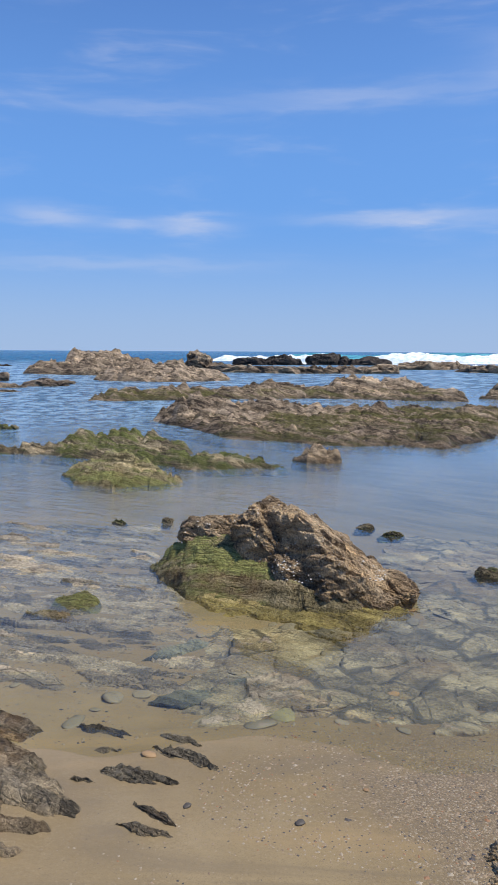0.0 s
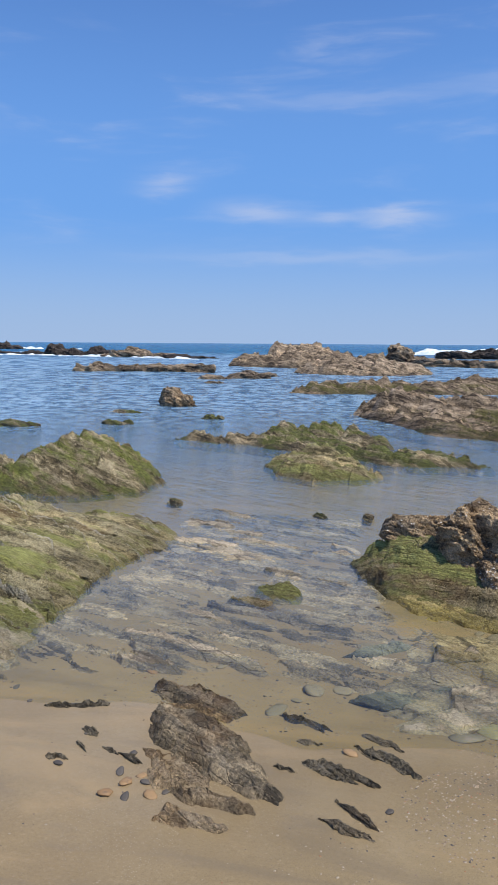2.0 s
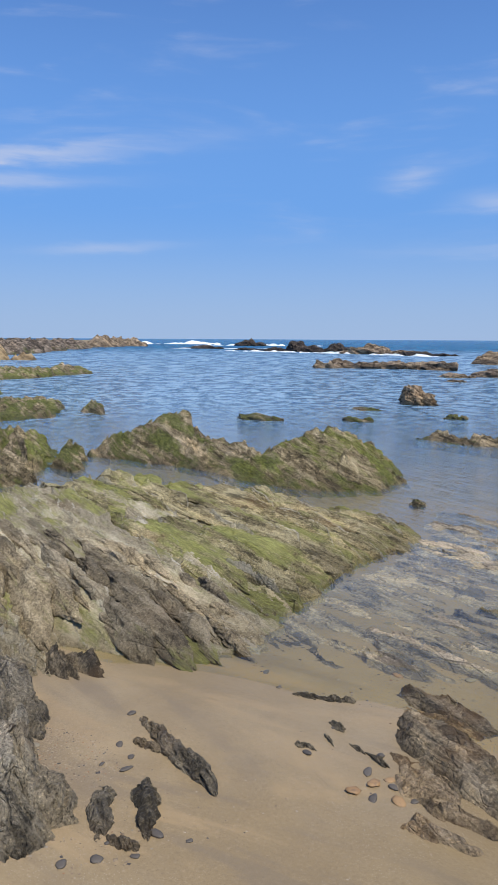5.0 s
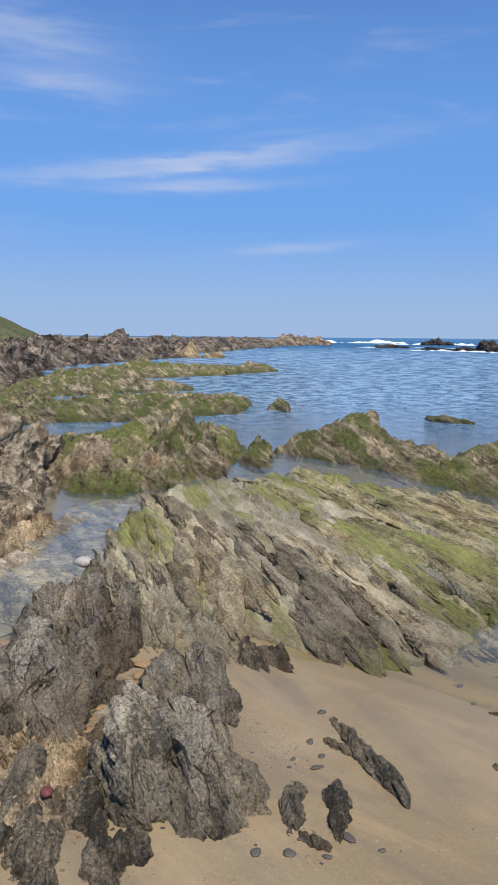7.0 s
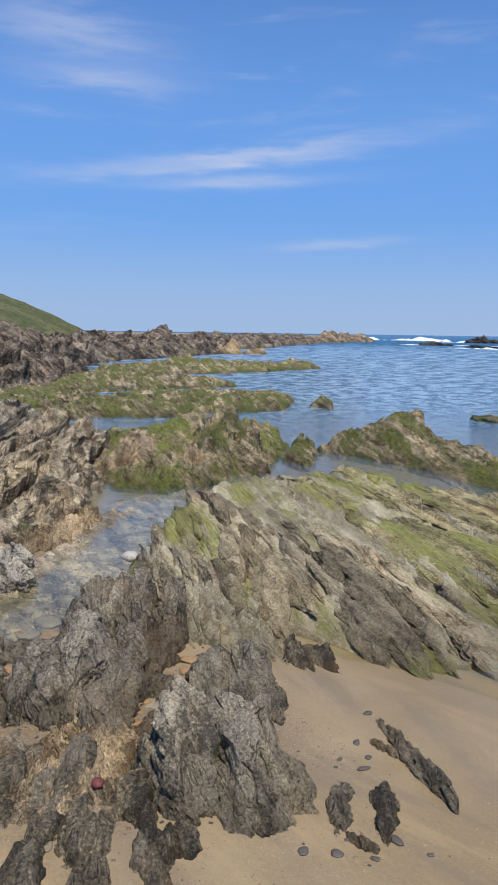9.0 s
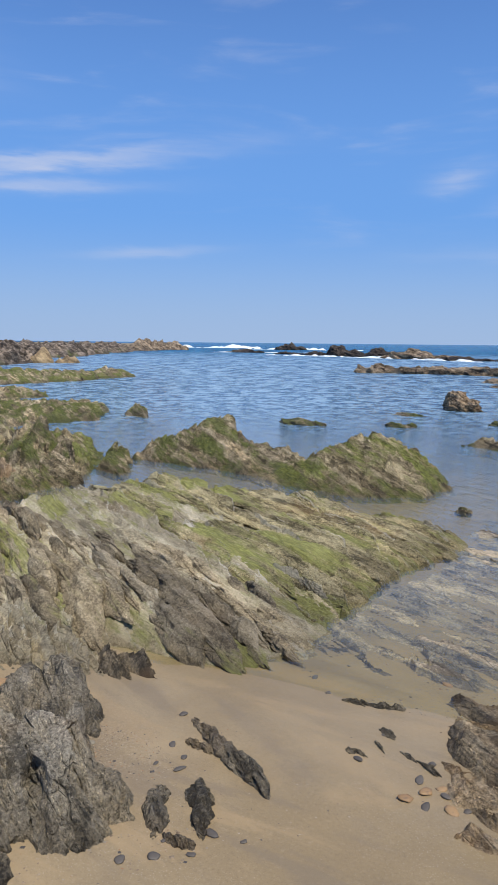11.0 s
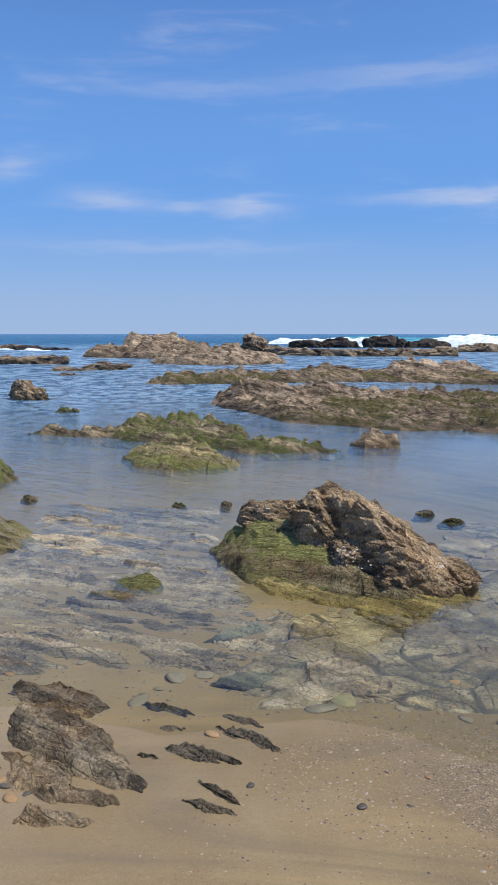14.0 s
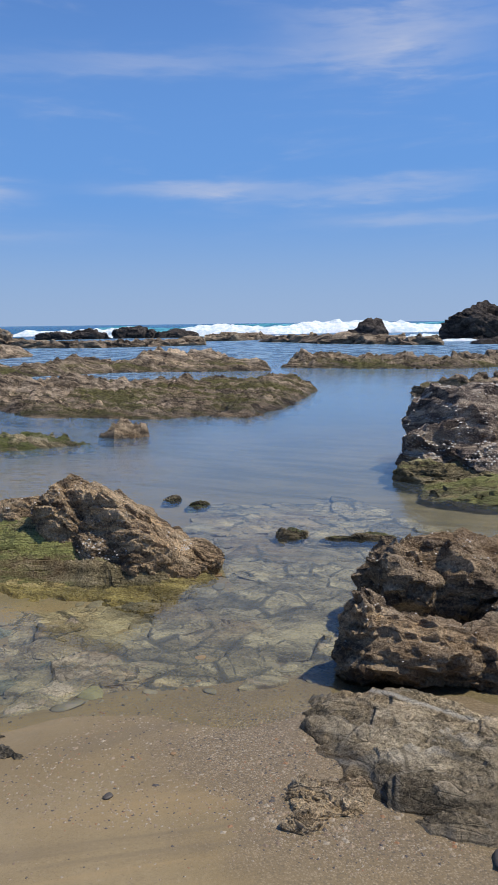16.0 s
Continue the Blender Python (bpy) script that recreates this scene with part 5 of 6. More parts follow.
for k, (x, y, a, b, h) in enumerate(((-7.35, 6.45, 0.38, 0.22, 0.16), (-7.75, 6.95, 0.28, 0.16, 0.30), (-8.3, 7.35, 0.2, 0.12, 0.2), (-12.3, 11.7, 0.5, 0.2, 0.34))):
    crag("mossy_stone", "small pointed mossy rock standing in the gap" if k < 3 else "small green rock standing in the bay", [("block", ROCK_WEED, [(x - a, y + 0.6 * b), (x - 0.4 * a, y - 0.6 * b), (x + a, y - b), (x + 0.7 * a, y + 0.4 * b), (x - 0.3 * a, y + b)], [(x - 0.4 * a, y, h, -0.5 * h / a, 0.2)], [])], 177 + k, flake=(0.3, 0.09), amp=0.5, edge=2.0)
crag("upper_rock", "brown crag with green weed above a pool", [
    ("ledge", ROCK_MEADOW, [(-6.90, 5.5), (-7.0, 4.5), (-7.5, 3.9), (-9.0, 4.5), (-10.2, 5.2), (-10.5, 6.6), (-9.2, 7.7), (-8.2, 7.2), (-7.5, 6.2)], [(-8.4, 5.6, 0.24, -0.03, 0.03)], [(-9.0, 6.9, 0.7, 0.3, -30, 0.20), (-9.9, 6.3, 0.6, 0.3, -30, 0.20)], dict(edge=0.5)),
    ("crag", ROCK_WEED, [(-6.90, 5.56), (-7.1, 5.1), (-7.5, 5.0), (-8.3, 5.2), (-9.0, 5.7), (-8.6, 6.3), (-7.6, 6.0)], [(-7.8, 5.5, 0.34, 0.0, 0.12)], [(-7.2, 5.45, 0.35, 0.16, -40, 0.16), (-8.0, 5.6, 0.3, 0.14, -50, 0.26), (-8.5, 5.9, 0.5, 0.22, -30, 0.18)], dict(edge=1.6, amp=0.5))], 79, flake=(0.7, 0.2), amp=0.34, pit=0.35)
crag("bank_rock", "weathered grey rock bank of leaning fins beside the pool", [
    ("bed", ROCK_BANK, [(-5.55, 2.02), (-6.1, 2.72), (-6.9, 3.25), (-7.6, 3.8), (-9.4, 4.55), (-9.8, 2.6), (-8.6, 1.1), (-6.6, 1.3)], [(-7.4, 2.6, 0.20, -0.03, 0.02)], [(-6.5, 2.45, 0.3, 0.12, -50, 0.26), (-6.9, 2.9, 0.35, 0.12, -50, 0.24), (-7.6, 3.0, 0.5, 0.14, -45, 0.22), (-8.3, 3.7, 0.6, 0.15, -45, 0.16), (-7.0, 2.0, 0.6, 0.2, -40, 0.15)]),
    ("crest", ROCK_GREY, [(-9.0, 4.7), (-10.4, 4.9), (-12.8, 5.0), (-14.0, 4.4), (-13.4, 2.6), (-10.5, 1.8), (-8.8, 2.6)], [(-11, 3.8, 0.24, -0.02, 0.02)], [(-9.8, 4.2, 0.6, 0.2, -45, 0.20), (-10.8, 4.3, 0.7, 0.2, -45, 0.24), (-12.2, 4.0, 0.8, 0.3, -40, 0.22)], dict(flake=(1.2, 0.36)))], 82, flake=(0.9, 0.30), amp=0.42, edge=0.9, strike=-42, pit=0.25, lean=0.45, rise=0.8, cell=0.019)
crag("bank_rock", "low weedy shelf with pale knobbly rocks closing the channel", [
    ("shelf", ROCK_MEADOW, [(-6.75, 4.75), (-6.85, 4.0), (-7.3, 3.65), (-8.4, 4.0), (-9.6, 4.5), (-10.8, 5.2), (-10, 6.0), (-8.2, 5.6)], [(-8, 4.7, 0.14, -0.02, 0.04)], []),
    ("knob", ROCK_CRUST, [(-7.5, 3.95), (-8.3, 4.0), (-9.2, 4.7), (-9.0, 5.2), (-8.2, 4.9), (-7.6, 4.4)], [(-8.3, 4.5, 0.24, -0.02, 0.04)], [(-8.6, 4.7, 0.4, 0.2, -30, 0.12)], dict(flake=(0.3, 0.15), edge=1.2, pit=0.6)),
    ("knob", ROCK_CRUST, [(-7.0, 4.7), (-7.3, 4.4), (-7.9, 4.7), (-8.0, 5.2), (-7.3, 5.1)], [(-7.5, 4.8, 0.24, 0, 0.05)], [], dict(flake=(0.25, 0.14), edge=1.2, pit=0.6))], 88, flake=(0.6, 0.18), amp=0.45, edge=0.6, pit=0.35, cell=0.018)
crag("bank_rock", "low pale knobbly ledge beside the channel", [("ledge", ROCK_CRUST, [(-5.35, 1.86), (-5.75, 2.05), (-6.05, 2.6), (-6.4, 2.85), (-6.15, 2.95), (-5.6, 2.55)], [(-5.8, 2.3, 0.09, 0, 0)], [])], 83, flake=(0.2, 0.1), amp=0.5, pit=0.6, cell=0.014)
block_rock("pale_rock", "small white-grey cracked rock beside the channel", [("block", ROCK_WHITE, [(-4.98, 1.60, 0.02, 0.28, 0.19, 0.20, 25), (-5.20, 1.76, 0.0, 0.18, 0.13, 0.15, 25)])], 84, per=0.06)
crag("weed_flat", "flat shelf of rock under green weed", [
    ("shelf", ROCK_WEED, [(-13.6, 5.7), (-12.4, 7.6), (-12.5, 9.3), (-12.1, 10.4), (-13.9, 12.3), (-15.2, 12.8), (-17, 11.6), (-17.2, 9.0), (-15.4, 6.8)], [(-14.4, 9.4, 0.11, 0.0, 0.0)], [(-13.6, 10.8, 1.2, 0.4, 60, 0.10), (-14.8, 8.2, 1.2, 0.35, 20, 0.08), (-13.4, 7.2, 0.8, 0.3, 60, 0.10), (-15.8, 10.6, 1.0, 0.4, 40, 0.08)]),
    ("rear_shelf", ROCK_WEED, [(-18.4, 8.6), (-18.7, 11.0), (-18.2, 14.0), (-20.5, 14.4), (-23, 13.4), (-22, 10.6), (-20.0, 9.0)], [(-20, 11.6, 0.17, 0.0, 0.0)], [(-19.4, 12.4, 1.2, 0.4, 70, 0.10), (-21, 11.6, 1.2, 0.4, 30, 0.14)]),
    ("shelf", ROCK_WEED, [(-13.2, 6.2), (-12.6, 5.3), (-14, 4.6), (-17, 5.4), (-19.5, 7.0), (-18.7, 8.4), (-16.5, 8.4), (-15, 7.4)], [(-16, 6.5, 0.14, 0.0, 0.0)], [(-14.5, 5.6, 0.9, 0.3, -30, 0.14), (-17.5, 7.0, 1.2, 0.4, -30, 0.14)]),
    ("shelf", ROCK_WEED, [(-19.2, 9.2), (-20, 8.2), (-24, 11), (-28, 14.6), (-26, 15.8), (-22.5, 13)], [(-23, 12, 0.22, 0.0, 0.0)], [(-24, 12.6, 1.6, 0.5, 40, 0.2)])], 89, flake=(1.1, 0.24), amp=0.32, edge=0.4, pit=0.35)
crag("weed_reef", "low weed-covered reef running into the bay", [("shelf", ROCK_WEED, [(-25, 15), (-24.4, 17.6), (-24.6, 20.2), (-25.8, 24.6), (-27.2, 25.4), (-29, 24.0), (-31, 20), (-29, 15.6)], [(-27, 20, 0.20, 0.0, 0.0)], [(-25.8, 18, 1.2, 0.6, 60, 0.16), (-28.5, 18.6, 1.6, 0.6, 40, 0.35)])], 93, flake=(1.6, 0.36), amp=0.36, edge=0.4, pit=0.35)
block_rock("barnacle_stump", "stubby round rock covered in barnacles in the bay", [("block", ROCK_BROWN, [(-7.32, 18.25, 0.14, 0.34, 0.34, 0.42, 0), (-7.02, 18.22, 0.06, 0.30, 0.30, 0.34, 0)])], 95, per=0.1, top=0.75)
reef("low_reef", "low brown reef in the bay", [("block", ROCK_FAR, [(-21, 38.6), (-18, 40.5), (-14, 40)], 18, 0.85, 0.45, 0.6)], 97, per=0.3, sub=3)
for k, (x, y, a, b, h) in enumerate(((-11.0, 32.5, 0.8, 0.4, 0.2), (-9.8, 33.8, 1.0, 0.4, 0.3), (-9.6, 36, 0.7, 0.3, 0.2), (-9.8, 29.1, 0.5, 0.25, 0.1), (-8.6, 12.75, 0.55, 0.25, 0.12), (-6.8, 13.7, 0.32, 0.2, 0.10),
                                     (-5.25, 15.3, 0.25, 0.15, 0.12), (-7.7, 16.1, 0.4, 0.3, 0.05), (-1.7, 26.3, 0.5, 0.25, 0.12))):
    block_rock("low_rock", "low weedy rock just above the water", [("block", ROCK_WEED if y < 28 else ROCK_FAR, [(x, y, -0.02, a, b, h + 0.02, -10), (x + 0.7 * a, y + 0.1, -0.02, 0.5 * a, 0.6 * b, 0.6 * h + 0.02, 10)])], 180 + k, group="low weedy rocks in the bay", per=0.08, sub=3)
for k, (x, y, a, h) in enumerate(((-50.5, 87, 1.9, 1.75), (-54.5, 88, 1.6, 0.7), (-43.0, 83.5, 1.9, 1.45), (-46.8, 85, 1.6, 0.6), (-37, 80, 3.0, 1.1), (-103, 152, 3.0, 1.9), (-78, 101, 2.4, 0.8), (-62, 92, 2.2, 0.4), (-30, 76, 2.4, 0.4))):
    block_rock("bay_rock", "dark rock far out in the bay", [("block", ROCK_DARK if k != 4 else ROCK_FAR, [(x, y, 0.0, 0.9 * a, 0.7 * a, 0.85 * h, 0), (x + a, y, 0.0, a, 0.5 * a, 0.4 * h, 0), (x - 0.8 * a, y, 0.0, 0.6 * a, 0.5 * a, 0.35 * h, 0)])], 100 + k, group="rocks far out in the bay", per=0.4, sub=4)
rock("tan_rock", "bright tan rock at the edge of the bay", [("r", [(-46.9, 35.6, 1.1, 1.0, 0, 1.1, 2.4), (-45.4, 36.8, 1.2, 0.8, 0, 0.5, 2.4)], ROCK_TAN)], seed=110, cell=0.12)
crag("shore_rocks", "jagged brown shore rocks", [
    ("crag", ROCK_SHORE, [(-18.6, 6.8), (-21.5, 9.2), (-25, 11.6), (-30, 14.5), (-34, 17), (-37, 16), (-33, 11), (-27, 7), (-21, 4.5)], [(-27, 10.5, 0.55, -0.03, -0.02)], [(-24, 9.4, 2.2, 0.6, -40, 0.4), (-30, 11.6, 2.4, 0.6, -40, 0.5)]),
    ("crag", ROCK_SHORE, [(-33, 15.5), (-37, 20), (-42, 27), (-48, 37), (-56, 42), (-60, 36), (-54, 24), (-46, 16), (-38, 12.5)], [(-46, 26, 0.85, -0.03, -0.02)], [(-42, 20, 3, 0.8, -40, 0.6), (-50, 30, 3.5, 0.9, -40, 0.7)], dict(flake=(3.4, 1.0)))], 113, flake=(2.4, 0.7), amp=0.5, edge=0.6, rise=0.7, lean=0.4, pit=0.4)
head_parts = [("base", chain([(-58, 40), (-70, 56), (-88, 78), (-108, 104)], 20, 4.0, 1.0, 37, 0.9, 2.4, ang=-38), ROCK_SHORE),
              ("point", chain([(-100, 98), (-112, 118), (-122, 132)], 12, 3.2, 2.0, 39, 0.5, 2.6, ang=-20), ROCK_FAR)]
for row in bed_rows((-86, 68, 38, 7.0, -52), 90, 3.8, 1.5, 1.0, 19, -38, lambda x, y: 0.5, (0.03, 0.08), 2.0):
    head_parts.append(("crag", [row], ROCK_SHORE))
rock("headland_rocks", "long jagged headland running out to sea", head_parts, seed=117, cell=0.3)
outcrop("tall_crag", "tall grey jagged crags on the shore", [(ROCK_SHORE, (b[0], b[1], b[2], b[3], b[4], 0.72 * b[5], b[6])) for b in (
    (-46.5, 15.2, 0.6, 2.0, 0.75, 2.5, -40), (-44.8, 15.6, 0.6, 2.2, 0.70, 2.9, -42), (-43.2, 15.9, 0.5, 2.0, 0.65, 2.4, -38), (-41.4, 15.4, 0.4, 2.0, 0.7, 2.0, -40), (-44.0, 14.2, 0.5, 2.0, 0.8, 1.9, -40),
    (-47.5, 17.6, 0.5, 2.0, 0.8, 2.1, -40), (-40.0, 16.4, 0.4, 1.8, 0.6, 1.6, -40), (-38.4, 15.6, 0.4, 1.8, 0.7, 1.5, -42))], 121, per=0.35, dip=70, nu=44, nv=24)

# ---------------------------------------------------------------- dark rocks in the sand
def ribbed(name, label, mat, rows, seed, ang=-34, per=0.10, group="", **kw):
    """A rock of upright blocks side by side: centre, half length, half width, height over the sand and how far it leans down along the strike."""
    c, s = math.cos(radians(ang)), math.sin(radians(ang))
    ob = tagged(new(name), label, "rock", group)
    for k, (x, y, a, b, h, fall) in enumerate(rows):
        g = float(ground_z(np.array(x), np.array(y)))
        part("block", block_mesh("block", (x, y, g - 0.25 * h, a, b, 1.2 * h, ang), mat, seed + k, per=per, dip=64, strike=ang + 16, slope=(-fall * c, -fall * s), **{**dict(strata=0.55, rough=0.85, sub=5, planes=11), **kw}), ob)
    return ob


crag("near_rock", "dark striped beds half sunk in wet sand with orange sand between", [
    ("bed", ROCK_STRIPE, [(-1.45, 3.21), (-1.24, 3.22), (-1.05, 3.16), (-0.91, 3.03), (-0.93, 2.96), (-1.1, 3.02), (-1.33, 3.05)], [(-1.14, 3.09, 0.028, -0.03, 0.06)], []),
    ("bed", ROCK_STRIPE, [(-1.33, 2.91), (-1.17, 2.93), (-0.97, 2.89), (-0.82, 2.74), (-0.63, 2.45), (-0.63, 2.39), (-0.73, 2.4), (-0.87, 2.48), (-1.01, 2.55), (-1.22, 2.67)], [(-0.94, 2.64, 0.048, -0.03, 0.06)], []),
    ("crust", ROCK_TAN, [(-1.33, 3.05), (-1.11, 3.03), (-0.94, 3.0), (-0.97, 2.93), (-1.18, 2.98), (-1.3, 2.98)], [(-1.14, 2.99, 0.010, 0.0, 0.0)], [], dict(edge=0.5)),
    ("crust", ROCK_CRUST, [(-1.22, 2.66), (-1.05, 2.6), (-0.94, 2.54), (-0.9, 2.44), (-1.02, 2.38), (-1.09, 2.41)], [(-1.04, 2.51, 0.014, 0.0, 0.0)], [], dict(edge=0.5, flake=(0.14, 0.07))),
    ("bed", ROCK_STRIPE, [(-1.03, 2.36), (-0.89, 2.43), (-0.76, 2.41), (-0.69, 2.32), (-0.79, 2.32), (-0.94, 2.31)], [(-0.85, 2.36, 0.028, -0.03, 0.06)], []),
    ("bed", ROCK_CRUST, [(-1.01, 2.18), (-0.97, 2.28), (-0.88, 2.25), (-0.75, 2.2), (-0.85, 2.17), (-0.94, 2.18)], [(-0.9, 2.21, 0.018, -0.03, 0.06)], [])], 268, flake=(0.34, 0.05), amp=0.34, edge=1.0, strike=-33, pit=0.12, laid=True, cell=0.006, lean=0.0, rise=0.7, layers=3)
ribbed("black_rock", "steep dark rock with a grey weathered top in the sand", ROCK_GREY, [
    (-2.36, 1.36, 0.30, 0.16, 0.27, 0.35), (-2.26, 1.47, 0.34, 0.13, 0.25, 0.40), (-2.18, 1.56, 0.34, 0.12, 0.20, 0.45), (-2.04, 1.50, 0.22, 0.17, 0.10, 0.35), (-2.44, 1.24, 0.20, 0.10, 0.14, 0.3), (-2.12, 1.36, 0.20, 0.10, 0.09, 0.3)], 131, sub=6)
ribbed("grey_rock", "steep grey rock with cracked beds", ROCK_GREY, [
    (-3.18, 1.27, 0.36, 0.19, 0.28, 0.35), (-3.02, 1.42, 0.36, 0.13, 0.19, 0.35), (-3.22, 1.10, 0.30, 0.12, 0.15, 0.3), (-2.86, 1.24, 0.20, 0.13, 0.10, 0.3)], 138, ang=-36, sub=6)
ribbed("grey_rock", "leaning grey rock beside the slab", ROCK_GREY, [
    (-3.78, 1.66, 0.44, 0.16, 0.25, 0.30), (-3.58, 1.80, 0.52, 0.14, 0.23, 0.35), (-3.86, 1.90, 0.40, 0.14, 0.24, 0.25), (-3.50, 1.96, 0.44, 0.11, 0.15, 0.3), (-3.30, 1.68, 0.26, 0.12, 0.10, 0.3)], 144, ang=-38, sub=6)
crag("low_ledge", "low striped beds along the foot of the slab", [("bed", ROCK_SLAB, [(-4.30, 2.36), (-3.95, 2.06), (-3.4, 2.02), (-2.95, 2.14), (-2.85, 2.32), (-3.2, 2.60), (-3.7, 2.66)], [(-3.6, 2.3, 0.10, -0.12, 0.10)], []),
    ("bed", ROCK_STRIPE, [(-3.15, 2.44), (-2.95, 2.28), (-2.70, 2.38), (-2.62, 2.50), (-2.85, 2.60)], [(-2.9, 2.44, 0.05, -0.03, 0)], [])], 145, flake=(0.42, 0.075), amp=0.75, edge=0.7, strike=-30, pit=0.2, rise=0.9)
ribbed("dark_ledge", "low dark ledge in the sand", ROCK_GREY, [
    (-2.86, 1.80, 0.30, 0.12, 0.12, 0.3), (-2.70, 1.90, 0.34, 0.11, 0.11, 0.3), (-2.84, 2.02, 0.30, 0.10, 0.10, 0.25), (-2.60, 1.76, 0.22, 0.08, 0.06, 0.2), (-2.56, 1.92, 0.18, 0.07, 0.05, 0.2)], 150, ang=-38, per=0.05)
crag("shell_crust", "low crust of cemented shell sand between dark rocks", [("crust", ROCK_CRUST, [(-2.98, 1.10), (-2.74, 1.36), (-2.52, 1.30), (-2.34, 1.14), (-2.20, 0.86), (-2.48, 0.72), (-2.72, 0.88)], [(-2.6, 1.05, 0.035, 0.0, 0.0)], [(-2.6, 1.15, 0.16, 0.10, -40, 0.03), (-2.42, 0.92, 0.18, 0.08, -40, 0.03)])], 155, flake=(0.16, 0.08), amp=0.35, edge=0.3, pit=0.7, laid=True, strike=-40, cell=0.008, lean=0.0)
rnd = random.Random(41)
ribs = [(-3.25, 0.82, 0.34, 0.13, 0.13, 0.3), (-3.42, 0.62, 0.36, 0.13, 0.13, 0.3), (-3.05, 0.66, 0.30, 0.12, 0.11, 0.3), (-3.62, 0.98, 0.26, 0.12, 0.10, 0.3), (-2.66, 0.70, 0.24, 0.10, 0.09, 0.3), (-2.52, 0.95, 0.20, 0.08, 0.07, 0.3), (-2.95, 0.46, 0.28, 0.1, 0.1, 0.3)]
for k in range(36):
    m = rnd.uniform(0.6, 1.25)
    x, y = rnd.uniform(-2.95, -1.92), rnd.uniform(0.55, 1.20)
    if y - 0.9 < 0.45 * (x + 2.0) + 0.42:
        ribs.append((x, y, 0.12 * m, 0.055 * m, rnd.uniform(0.02, 0.06), 0.2))
ribbed("dark_cluster", "cluster of dark wet rocks in shelly sand", ROCK_BLACK, ribs, 160, ang=-40, per=0.04, sub=4)
ribbed("dark_cluster", "dark broken blocks beside the channel", ROCK_GREY, [(-3.95, 1.10, 0.18, 0.10, 0.07, 0.2), (-3.72, 1.20, 0.15, 0.09, 0.06, 0.2), (-3.42, 1.58, 0.14, 0.09, 0.10, 0.2), (-3.22, 1.66, 0.16, 0.09, 0.08, 0.2), (-2.98, 1.62, 0.12, 0.08, 0.08, 0.2), (-2.76, 1.55, 0.10, 0.07, 0.07, 0.2), (-2.72, 1.40, 0.10, 0.07, 0.06, 0.2)], 240, ang=-40, per=0.045, sub=4)
for k, (x, y, a, b, ang, h) in enumerate(((-1.93, 2.10, 0.29, 0.05, -24, 0.11), (-1.90, 1.67, 0.14, 0.055, -45, 0.10), (-1.78, 1.76, 0.15, 0.045, -50, 0.10), (-1.72, 1.58, 0.06, 0.03, 0, 0.05), (-2.05, 2.08, 0.08, 0.03, 0, 0.05),
                                          (-0.63, 3.04, 0.14, 0.035, -18, 0.05), (-0.43, 2.66, 0.15, 0.045, -18, 0.07), (-0.26, 2.80, 0.16, 0.045, -32, 0.06), (-0.64, 2.64, 0.05, 0.02, -10, 0.04), (-0.36, 2.33, 0.09, 0.025, -20, 0.05),
                                          (-0.33, 2.41, 0.10, 0.025, -40, 0.05), (-0.60, 2.87, 0.06, 0.025, 0, 0.03), (-0.30, 2.96, 0.09, 0.03, -30, 0.04), (-1.68, 2.88, 0.13, 0.03, 20, 0.05), (-1.51, 2.68, 0.05, 0.03, -30, 0.05), (-1.48, 2.56, 0.05, 0.015, -40, 0.04), (-1.53, 2.46, 0.05, 0.025, 0, 0.05), (-1.30, 2.55, 0.10, 0.02, -20, 0.04))):
    z = float(ground_z(np.array(x), np.array(y)))
    tagged(new("sand_rock", bed_mesh("sand_rock", (x, y, z - 0.005, 1.15 * a, 0.85 * b, 0.42 * h, ang), ROCK_GREY, 150 + k, per=0.03, nu=44, nv=22, strata=0.8, rough=0.8)), "narrow black sliver of rock in the sand", "rock", "dark slivers of rock in the sand")

# sunken beds on the left of the pool, the rubble on its right, and the low islet
crag("sunken_ledges", "thin sunken beds of grey rock under clear water", [
    ("bed", ROCK_SUNK, [(-2.45, 3.3), (-1.9, 3.25), (-1.2, 3.5), (-0.35, 3.35), (-0.2, 3.9), (-0.45, 4.7), (-0.8, 5.6), (-0.9, 7.0), (-2.6, 7.0), (-2.3, 5.2), (-2.5, 4.2)], [(-1.2, 4.4, 0.004, 0.0, 0.006)], [], dict(flake=(0.7, 0.10), amp=0.50, strike=-18)),
    ("rubble", ROCK_WET, [(-0.3, 3.25), (0.6, 3.12), (1.6, 3.1), (2.8, 3.2), (3.2, 5.0), (2.8, 6.8), (1.3, 6.8), (1.2, 5.0), (0.9, 4.2), (-0.3, 4.4)], [(1.2, 4.0, 0.016, 0.0, 0.0)], [], dict(flake=(0.30, 0.22), amp=0.12, strike=15, rise=0.25, run=0.0))],
    160, edge=0.12, pit=0.12, layers=3, laid=True, cell=0.0135, lean=0.0)
crag("channel_bed", "dark grey cobbled bed of the shallow channel", [("bed", ROCK_SUNK, [(-4.1, 1.25), (-4.55, 2.2), (-5.2, 2.9), (-5.6, 3.7), (-6.2, 4.6), (-7.0, 4.4), (-6.7, 3.4), (-5.9, 2.7), (-5.3, 1.95), (-4.6, 1.3)], [(-5.2, 2.6, 0.02, 0, 0)], [])], 164, flake=(0.26, 0.15), amp=0.22, edge=0.2, strike=50, pit=0.15, laid=True, rise=0.3, run=0.0, cell=0.014, lean=0.0, category="stones")
